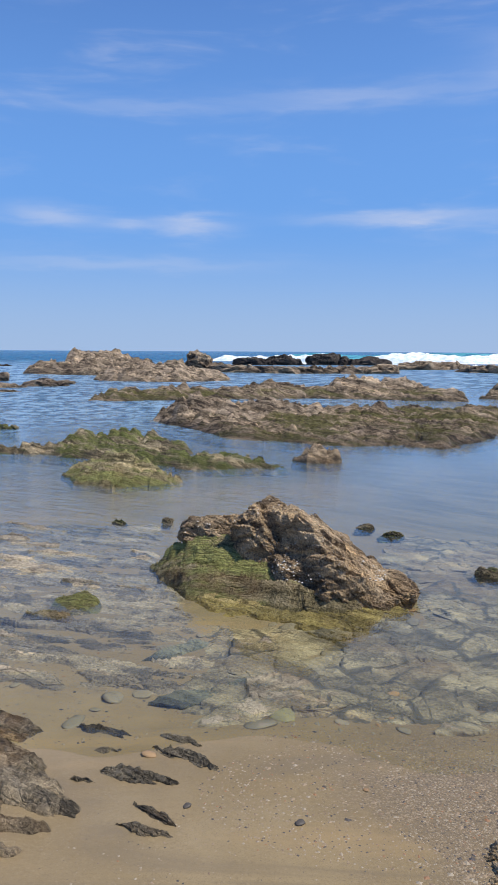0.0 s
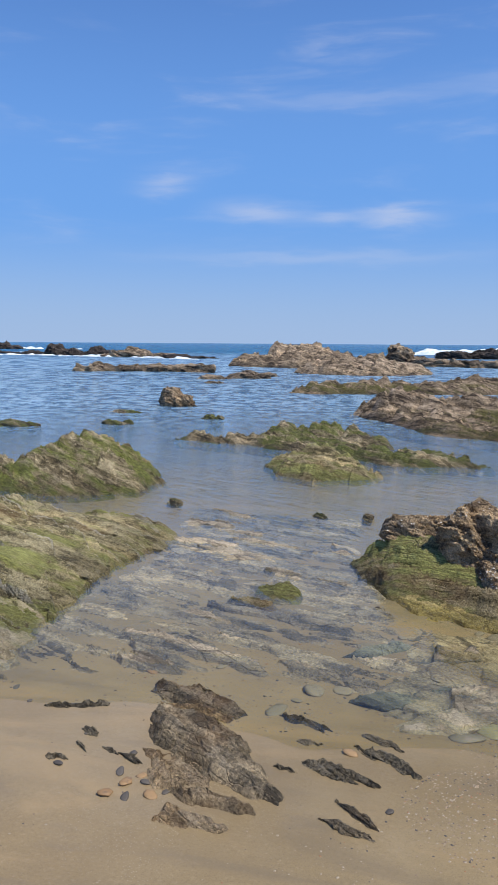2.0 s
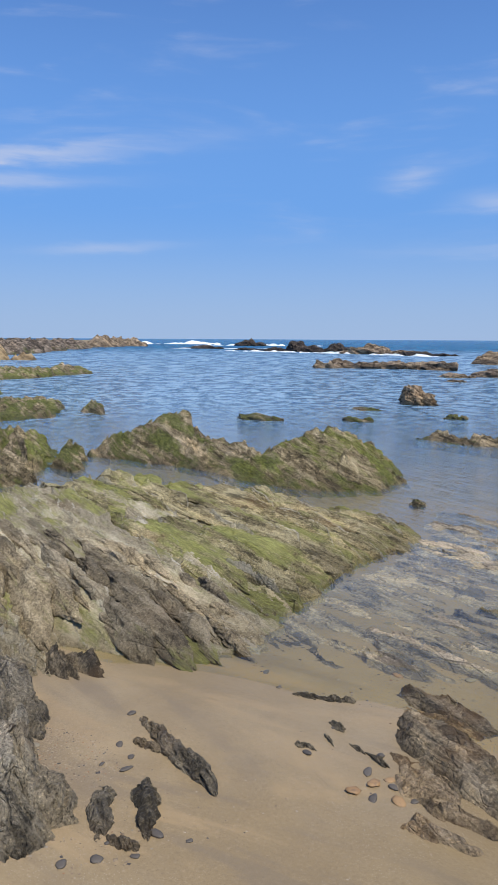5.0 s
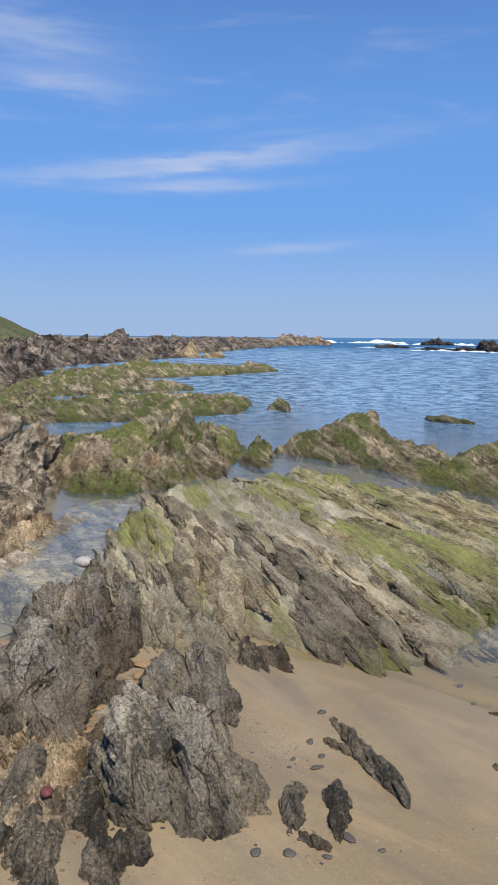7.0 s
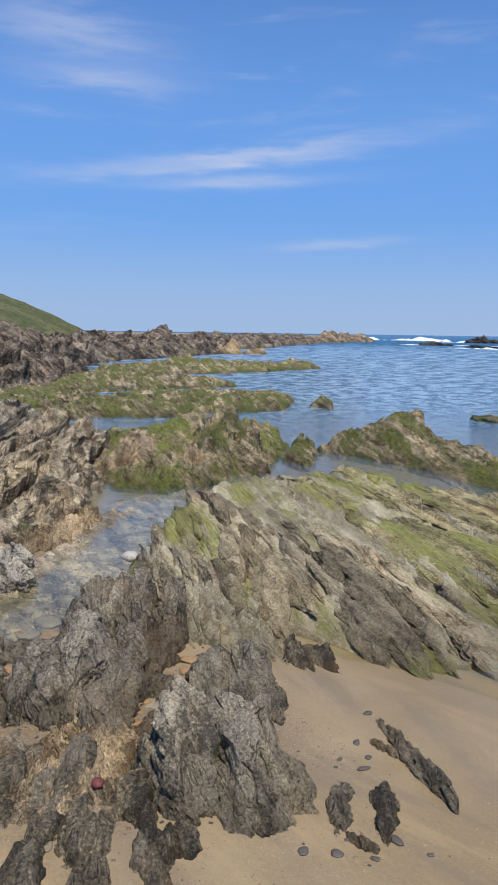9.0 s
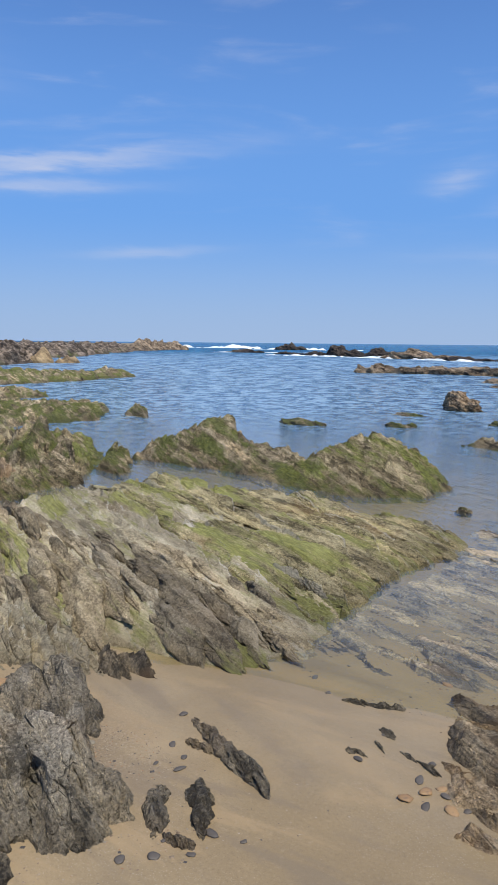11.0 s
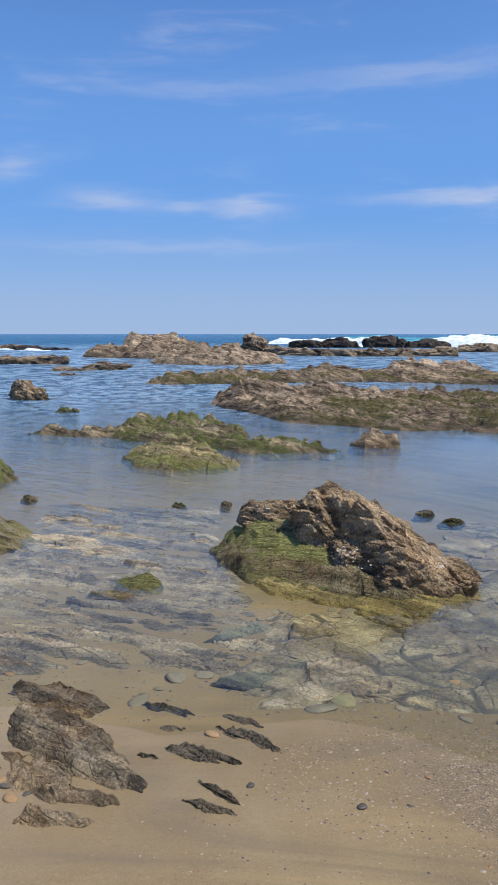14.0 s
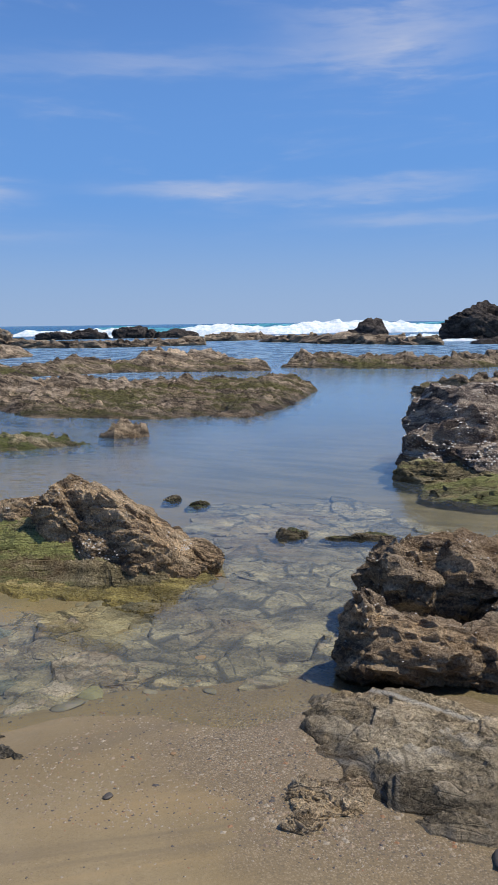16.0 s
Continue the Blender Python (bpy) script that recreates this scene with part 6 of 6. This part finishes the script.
rock("islet", "tiny weedy islet of yellowish rock", [("r", [(-1.15, 4.68, 0.15, 0.10, -10, 0.035, 2), (-1.28, 4.45, 0.16, 0.05, -8, 0.025, 2)], ROCK_GREEN)], seed=163, cell=0.012)
for k, (x, y, a, b, h) in enumerate(((-0.83, 6.95, 0.05, 0.04, 0.05), (-1.28, 6.92, 0.06, 0.04, 0.03), (1.04, 6.78, 0.08, 0.05, 0.02), (1.24, 6.5, 0.10, 0.05, 0.035), (1.78, 5.32, 0.10, 0.06, 0.04), (2.3, 5.10, 0.26, 0.05, 0.015), (-2.85, 7.05, 0.07, 0.05, 0.04))):
    block_rock("low_rock", "little rock tip breaking the water", [("block", ROCK_WEED, [(x, y, -0.02, 1.2 * a, 1.2 * b, h + 0.03, -10)])], 165 + k, group="rock tips breaking the water", per=0.04, sub=4)

# flagstones lying flat on the bed of the pool
rnd = random.Random(77)
flags = [(-0.32, 3.38, 0.17, 0.09, 15), (-0.10, 3.52, 0.12, 0.04, 35), (-0.43, 3.94, 0.22, 0.06, 42), (0.20, 3.66, 0.23, 0.19, 8), (0.22, 4.08, 0.38, 0.15, 30), (1.39, 4.22, 0.30, 0.17, 80), (1.34, 3.72, 0.20, 0.15, 20), (0.92, 3.10, 0.12, 0.07, 10),
         (-0.05, 3.22, 0.22, 0.12, 25), (0.62, 3.9, 0.18, 0.12, -10), (2.62, 6.0, 0.30, 0.16, 5), (0.80, 4.25, 0.22, 0.13, 40), (1.02, 3.85, 0.17, 0.12, -20), (1.75, 4.4, 0.24, 0.15, 10), (1.70, 4.9, 0.26, 0.15, -15)]
for k in range(60):
    x, y = rnd.uniform(-0.1, 2.4), rnd.uniform(3.3, 6.4)
    if abs(x - 0.4) < 0.75 and y > 4.3:
        x += 1.1
    flags.append((x, y, rnd.uniform(0.09, 0.26), rnd.uniform(0.07, 0.16), rnd.uniform(-50, 60)))
for k, (x, y, a, b, ang) in enumerate(flags):
    z = float(ground_z(np.array(x), np.array(y)))
    tagged(new("flagstone", block_mesh("flagstone", (x, y, z - 0.004, a, b, 0.05, ang), ROCK_TEAL if k < 3 else ROCK_WET, 200 + k, top=0.45, sub=4 if k < 15 else 3, per=0.03, strata=0.25, rough=0.5, body=0.12)),
           "flat green-grey flagstone under clear water" if k < 3 else "flat grey flagstone under clear water", "stone", "flagstones on the pool bed")
# ---------------------------------------------------------------- loose stones
def stone_mesh(name, seed, flat, mat, sub=1):
    bm = bmesh.new()
    bmesh.ops.create_icosphere(bm, subdivisions=sub, radius=1.0)
    rnd = random.Random(seed)
    cuts = [(Vector((rnd.gauss(0, 1), rnd.gauss(0, 1), rnd.gauss(0, 0.6))).normalized(), rnd.uniform(0.62, 0.95)) for _ in range(9)]
    for v in bm.verts:
        for n, d in cuts:
            over = v.co.dot(n) - d
            if over > 0:
                v.co -= n * over * 0.85
        v.co *= 1 + 0.16 * noise.noise(v.co * 1.7 + Vector((seed, 0, 0))) + 0.10 * noise.noise(v.co * 4.1 + Vector((0, seed, 0)))
        v.co.z *= flat
    for f in bm.faces:
        f.smooth = True
    me = bpy.data.meshes.new(name)
    bm.to_mesh(me)
    bm.free()
    me.materials.append(mat)
    return me


def put_stone(name, me, x, y, r, turn, label, group="", sink=0.35, stretch=1.0, z=None):
    ob = new(name, me)
    zz = float(ground_z(np.array(x), np.array(y))) if z is None else z
    low = min(v.co.z for v in me.vertices)
    ob.matrix_world = Matrix.Translation((x, y, zz - low * r * (1 - sink))) @ Euler((random.uniform(-0.12, 0.12), random.uniform(-0.12, 0.12), turn)).to_matrix().to_4x4() @ Matrix.Diagonal((r * stretch, r, r, 1))
    return tagged(ob, label, "stone", group)


GREY = [stone_mesh("stone", s, f, STONE_GREY, 2) for s, f in ((1, 0.15), (2, 0.11), (3, 0.20), (4, 0.12), (5, 0.22))]
WARM = [stone_mesh("stone", s, f, STONE_WARM, 2) for s, f in ((6, 0.22), (7, 0.15), (8, 0.3))]
DARK = [stone_mesh("stone", s, f, STONE_DARK, 2) for s, f in ((9, 0.28), (10, 0.36))]
random.seed(7)
# named stones
put_stone("yellow_stone", stone_mesh("stone", 12, 0.2, STONE_YELLOW, 3), 0.12, 3.24, 0.075, -0.95, "pale yellow stone at the water's edge", sink=0.9, stretch=1.5)
put_stone("dark_pebble", DARK[0], -0.23, 2.47, 0.018, 0.0, "dark wet pebble on the sand")
put_stone("dark_pebble", DARK[1], 0.17, 2.37, 0.017, 0.6, "black pebble on the sand", stretch=1.3)
for x, y in ((-2.29, 2.24), (-2.11, 1.88), (-2.01, 1.91), (-2.01, 2.09), (-2.15, 2.02), (-2.06, 2.98), (-1.91, 2.86), (-1.51, 2.42), (-1.51, 2.67), (-1.25, 2.44), (-1.26, 2.57), (-1.25, 2.28), (-1.13, 2.40), (-1.03, 2.36), (-1.76, 1.56), (-1.66, 1.68), (-1.72, 1.48), (-1.64, 1.56), (-1.16, 2.29), (-1.13, 2.49)):
    put_stone("dark_pebble", random.choice(DARK), x, y, random.uniform(0.008, 0.022), random.uniform(0, 3.1), "small dark chip of rock on wet sand", "dark chips on the sand", stretch=random.uniform(1.0, 2.2))
put_stone("white_stone", stone_mesh("stone", 13, 0.7, STONE_PALE, 2), -4.62, 2.38, 0.055, 0.3, "white stone beside the pool", stretch=1.3, z=0.10)
put_stone("red_stone", stone_mesh("stone", 14, 0.6, STONE_RED, 2), -2.38, 0.98, 0.026, 0.3, "dark red stone among dark rocks", z=0.14)
put_stone("green_stone", DARK[1], 1.30, 1.72, 0.04, 0.9, "smooth dark stone at the edge of the sand", stretch=1.6)
for x, y, r in ((-4.17, 1.42, 0.05), (-4.08, 1.56, 0.055), (-3.59, 1.12, 0.05), (-3.62, 1.22, 0.045), (-3.12, 1.84, 0.06), (-3.20, 1.92, 0.05), (-3.75, 2.60, 0.05), (-3.80, 2.66, 0.045), (-1.24, 2.29, 0.045), (-1.08, 2.33, 0.045), (-1.20, 2.38, 0.04), (-1.16, 2.44, 0.03), (-0.42, 2.83, 0.04), (0.43, 2.59, 0.022), (-3.50, 1.24, 0.05), (-3.56, 1.18, 0.045), (-2.95, 1.90, 0.05), (-2.88, 1.94, 0.045)):
    put_stone("orange_pebble", random.choice(WARM), x, y, 0.85 * r if x < -2 else 0.6 * r, random.uniform(0, 3), "rounded orange-brown pebble on the sand", "orange pebbles", stretch=random.uniform(1.0, 1.5))
for x, y, r in ((-1.73, 1.48, 0.045), (-1.80, 1.40, 0.04), (-3.16, 1.51, 0.05), (-3.22, 1.58, 0.04), (-3.10, 1.60, 0.035), (-3.50, 1.22, 0.06), (-3.45, 1.09, 0.05), (-3.21, 1.99, 0.06), (-2.57, 0.94, 0.05), (-2.06, 1.10, 0.05), (-3.38, 1.20, 0.05), (-2.05, 1.98, 0.03), (-1.55, 1.72, 0.02)):
    put_stone("grey_pebble", random.choice(DARK), x, y, 0.5 * r, random.uniform(0, 3), "rounded grey pebble among the rocks", "grey pebbles", stretch=random.uniform(1.0, 1.5))
# chips and cobbles lodged between the dark rocks
for k in range(120):
    x, y = random.uniform(-3.9, -2.25), random.uniform(0.75, 1.9)
    warm = random.random() < 0.3
    put_stone("cobble", random.choice(WARM if warm else GREY), x, y, 0.010 + 0.026 * random.random() ** 2, random.uniform(0, 3.1), "small orange-brown cobble between dark rocks" if warm else "small grey cobble between dark rocks", "cobbles between the rocks", sink=0.3, stretch=random.uniform(1.0, 1.6))
for cx, cy, spread, many in ((-3.50, 1.14, 0.16, 26), (-3.20, 1.52, 0.14, 12), (-2.92, 1.44, 0.12, 16), (-3.05, 1.80, 0.10, 8), (-3.95, 1.45, 0.22, 14)):
    for k in range(many):
        warm = random.random() < 0.4
        put_stone("cobble", random.choice(WARM if warm else GREY), random.gauss(cx, 0.6 * spread), random.gauss(cy, 0.5 * spread), random.uniform(0.016, 0.042), random.uniform(0, 3.1), "rounded orange-brown cobble lodged beside dark rocks" if warm else "rounded grey cobble lodged beside dark rocks", "cobbles between the rocks", sink=0.25, stretch=random.uniform(1.0, 1.5))
# rubble on the bed of the pool
n_stones = 0
while n_stones < 290:
    x, y = random.uniform(-1.9, 2.6), random.uniform(2.75, 6.2)
    z = float(ground_z(np.array(x), np.array(y)))
    if z > -0.012 or (x < -0.2 and random.random() < 0.72) or y > 3.0 + 3.2 * random.random() ** 0.7:
        continue
    r = 0.010 + 0.05 * random.random() ** 3 + (0.025 if y > 3.9 and x > 0.2 else 0.0)
    warm = random.random() < 0.12
    put_stone("pebble", random.choice(WARM if warm else GREY), x, y, r, random.uniform(0, 3.1), "small rounded brown stone on the pool bed" if warm else "small flat grey stone on the pool bed", "stones on the pool bed", sink=0.6, stretch=random.uniform(1.0, 1.7))
    n_stones += 1
# stones in the channel
for k in range(110):
    u = random.random()
    x, y = -4.0 - 2.3 * u + random.uniform(-0.28, 0.28), 1.35 + 2.7 * u + random.uniform(-0.28, 0.28)
    put_stone("pebble", random.choice(GREY), x, y, random.uniform(0.02, 0.09), random.uniform(0, 3.1), "flat dark stone in the shallow channel", "stones in the channel", sink=0.45, stretch=random.uniform(1.0, 1.6))


def grit_material(name, k):
    m, n = material(name)
    rnd = n.add("ShaderNodeNewGeometry").outputs["Random Per Island"]
    ramp = n.add("ShaderNodeValToRGB", {0: rnd})
    ramp.color_ramp.interpolation = "CONSTANT"
    stops = ramp.color_ramp.elements
    stops[0].color, stops[1].position, stops[1].color = (0.44, 0.36, 0.25, 1), 0.30, (0.37, 0.275, 0.17, 1)
    for p, c in ((0.65, (0.27, 0.19, 0.12, 1)), (0.78, (0.10, 0.085, 0.075, 1)), (0.94, (0.36, 0.19, 0.09, 1))):
        e = stops.new(p)
        e.color = c
    for e in stops:
        e.color = (e.color[0] * k, e.color[1] * k, e.color[2] * k, 1)
    finish(n, ramp.outputs[0], 0.7)
    return m


GRIT, GRAVEL = grit_material("shell grit", 0.74), grit_material("dull gravel", 0.55)


def grit(name, label, spots, seed, small=0.0014, large=0.0055, mat=None):
    """Broken shell and gravel strewn over patches of sand: cx, cy, a, b, how many."""
    rs = np.random.RandomState(seed)
    V, Q = [], []
    base = np.array([(-1, -1, 0), (1, -0.8, 0), (0.9, 1, 0), (-0.8, 0.9, 0), (0.1, 0.05, 0.45)])
    tri = np.array([(0, 1, 4), (1, 2, 4), (2, 3, 4), (3, 0, 4)])
    at = 0
    for cx, cy, a, b, n in spots:
        th, r = rs.uniform(0, 6.283, n), np.sqrt(rs.uniform(0, 1, n)) ** 0.8
        x, y = cx + a * r * np.cos(th), cy + b * r * np.sin(th)
        z = ground_z(x, y)
        s = small + (large - small) * rs.uniform(0, 1, n) ** 4
        t = rs.uniform(0, 6.283, n)
        c, q = np.cos(t), np.sin(t)
        bx, by, bz = base[:, 0], base[:, 1] * 0.8, base[:, 2]
        vx = x[:, None] + s[:, None] * (c[:, None] * bx - q[:, None] * by)
        vy = y[:, None] + s[:, None] * (q[:, None] * bx + c[:, None] * by)
        vz = z[:, None] - 0.0005 + s[:, None] * bz
        V.append(np.stack([vx, vy, vz], -1).reshape(-1, 3))
        Q.append((tri[None] + 5 * np.arange(n)[:, None, None]).reshape(-1, 3) + at)
        at += 5 * n
    tagged(new(name, mesh_from(name, np.concatenate(V), np.concatenate(Q), mat or GRIT, False)), label, "shell grit", kind="stuff")


grit("shell_grit", "broken shells and grit strewn over wet sand", [(0.55, 2.55, 0.75, 0.42, 9000), (0.95, 2.62, 0.45, 0.3, 5000), (1.05, 2.0, 0.40, 0.25, 2600), (0.25, 2.2, 0.9, 0.3, 1200)], 3, 0.0016, 0.0065)
grit("shell_grit", "fine pale grit along the water's edge", [(0.75, 2.98, 0.75, 0.12, 6000), (1.0, 2.9, 0.4, 0.15, 4000)], 4, 0.0012, 0.004)
grit("shell_grit", "shell grit between the dark rocks", [(-2.30, 1.85, 0.30, 0.14, 2200), (-2.9, 1.1, 0.6, 0.4, 4200), (-3.6, 1.2, 0.45, 0.3, 2500), (-2.2, 1.3, 0.5, 0.35, 1800), (-3.1, 1.65, 0.3, 0.15, 700), (-1.9, 1.9, 0.5, 0.4, 500), (-1.2, 2.2, 1.0, 0.4, 400)], 5)


grit("gravel", "dull gravel and broken stone on the pool bed", [(0.7, 3.5, 1.2, 0.6, 2600), (0.9, 4.2, 1.2, 0.7, 1500), (-0.8, 3.4, 0.9, 0.5, 900), (-1.4, 3.2, 0.9, 0.4, 300)], 6, 0.003, 0.011, GRAVEL)


grit("gravel", "brown gravel round the cemented lump", [(0.95, 2.12, 0.34, 0.16, 420), (1.1, 2.0, 0.3, 0.2, 420), (0.75, 2.05, 0.25, 0.12, 160), (1.05, 2.6, 0.3, 0.22, 300), (0.6, 2.6, 0.6, 0.3, 260)], 8, 0.003, 0.012)
grit("gravel", "dark gravel and chips between the rocks", [(-2.7, 1.2, 0.7, 0.35, 500), (-3.3, 1.25, 0.45, 0.3, 350), (-2.4, 0.85, 0.6, 0.3, 400), (-2.0, 1.6, 0.4, 0.25, 160), (-3.0, 1.7, 0.4, 0.2, 200)], 7, 0.003, 0.011, GRAVEL)


def barnacles(thing, rocks, n, seed, size=0.007, low=0.12):
    """Pale barnacles sitting on the upper faces of a rock."""
    rs = np.random.RandomState(seed)
    me = rocks.data
    co = np.empty(len(me.vertices) * 3, np.float32)
    me.vertices.foreach_get("co", co)
    co = co.reshape(-1, 3)
    co = co[co[:, 2] > low]
    keep = vnoise(co[:, 0] * 5.0, co[:, 1] * 5.0 + co[:, 2] * 4, seed) > 0.0
    co = co[keep]
    if not len(co):
        return
    pick = co[rs.randint(0, len(co), n)]
    shape = np.array([(-1, -1, 0), (1, -1, 0), (1, 1, 0), (-1, 1, 0), (0, 0, 1.1)])
    tri = np.array([(0, 1, 4), (1, 2, 4), (2, 3, 4), (3, 0, 4)])
    s = size * rs.uniform(0.4, 1.0, n)
    v = (pick[:, None] + shape[None] * s[:, None, None]).reshape(-1, 3)
    q = (tri[None] + 5 * np.arange(n)[:, None, None]).reshape(-1, 3)
    ob = part("barnacle_crust", mesh_from("barnacle_crust", v, q, STONE_WHITE, True), thing, "pale barnacles")
    tagged(ob, kind="stuff")


def named_parts(thing, word):
    return [o for o in scene.objects if o.parent == thing and o.name.split(".")[0] == word]


BY = {o.name: o for o in scene.objects}
for thing, word, n, size in (("boulder", "crag", 110, 0.008), ("barnacle_rock", "crag", 420, 0.014), ("brown_rock", "front_block", 25, 0.005), ("brown_rock", "rear_block", 45, 0.006)):
    for k, o in enumerate(named_parts(BY[thing], word)):
        barnacles(BY[thing], o, n, k + 1, size)

# ---------------------------------------------------------------- surf, hill
def breaker(name, label, line, high, deep, mat, seed, cell=0.35, lump=0.45, gaps=False):
    """A ridge of breaking water along a line of plan points."""
    P = np.array(line, float)
    seg = np.hypot(*np.diff(P, axis=0).T)
    t = np.concatenate([[0], np.cumsum(seg)])
    n = int(t[-1] / cell)
    s = np.linspace(0, t[-1], n)
    x, y = np.interp(s, t, P[:, 0]), np.interp(s, t, P[:, 1])
    across = np.linspace(-1, 1, 22)
    S, A = np.meshgrid(s, across)
    env = np.clip(np.minimum(S, t[-1] - S) / (0.12 * t[-1]), 0, 1) * (0.85 + 0.25 * vnoise(S / 9.0, S * 0, seed))
    if gaps:
        env = env * np.clip(1.8 * vnoise(S / 2.6, A * 1.6, seed + 15) + 1.3 * vnoise(S / 0.8, A * 4, seed + 17) - 0.45, 0, 1)
    prof = np.where(A < 0, np.clip(1 + A, 0, 1) ** 0.6, np.clip(1 - A, 0, 1) ** 1.2)
    z = high * env * prof * (1 + lump * fbm(S / 1.6, A * deep / 1.6, seed + 3, 4, 0.6)) - 0.03
    X = x[None] + 0.3 * deep * fbm(S / 5.0, A * 0, seed + 8, 3) * 0
    Y = y[None] + A * deep + 0.5 * deep * fbm(S / 6.0, A * 0 + 2, seed + 8, 3)
    v, q = sheet(X + 0 * A, Y, z)
    tagged(new(name, mesh_from(name, v, q, mat)), label, "wave", kind="stuff")


breaker("breaking_wave", "long white breaking wave behind the reef", [(13, 112), (30, 108), (52, 104), (80, 100)], 1.85, 3.5, FOAM, 1, lump=0.3)
breaker("breaking_wave", "long white breaking wave behind the reef", [(-8, 126), (4, 122), (16, 116)], 1.25, 3.0, FOAM, 2)
breaker("wave_face", "glassy green face of a rising wave", [(-6, 150), (20, 146), (60, 142), (110, 140)], 1.55, 6.0, TEAL, 3, 0.5, 0.15)
breaker("surf", "white surf round the rocks", [(20, 78), (32, 72), (48, 68)], 0.45, 2.5, FOAM, 4, gaps=True)
breaker("surf", "white surf round the rocks", [(28, 55), (36, 52), (48, 50)], 0.35, 1.6, FOAM, 5, gaps=True)
breaker("surf", "white surf round the rocks", [(-4, 97), (8, 97.5), (22, 97)], 0.45, 1.8, FOAM, 6, gaps=True)
breaker("surf", "white surf round the rocks", [(-62, 84), (-48, 82), (-34, 76), (-24, 70)], 0.30, 0.9, FOAM, 7, gaps=True)
breaker("surf", "white surf far out in the bay", [(-156, 170), (-146, 180), (-134, 190)], 1.5, 4.0, FOAM, 8, 0.6, gaps=True)
breaker("surf", "white surf far out in the bay", [(-118, 150), (-104, 158), (-86, 160)], 0.6, 2.0, FOAM, 9, 0.5, gaps=True)
breaker("surf", "white surf far out in the bay", [(-84, 96), (-74, 104), (-66, 108)], 0.14, 0.7, FOAM, 10, gaps=True)


def build_hill():
    xs, ys = np.meshgrid(np.arange(-330, -78, 2.4), np.arange(-90, 118, 2.2))
    d = np.hypot((xs + 178) / 66.0, (ys - 34) / 46.0)
    z = 12.0 * np.clip(1 - d ** 2.6, -0.2, 1) + 0.7 * fbm(xs / 9, ys / 9, 4, 4) + 0.3 * fbm(xs / 3, ys / 3, 6, 3)
    v, q = sheet(xs, ys, z, z > -2.0)
    tagged(new("hill", mesh_from("hill", v, q, HILL)), "low green scrub-covered headland hill", "hill", kind="structure")


build_hill()
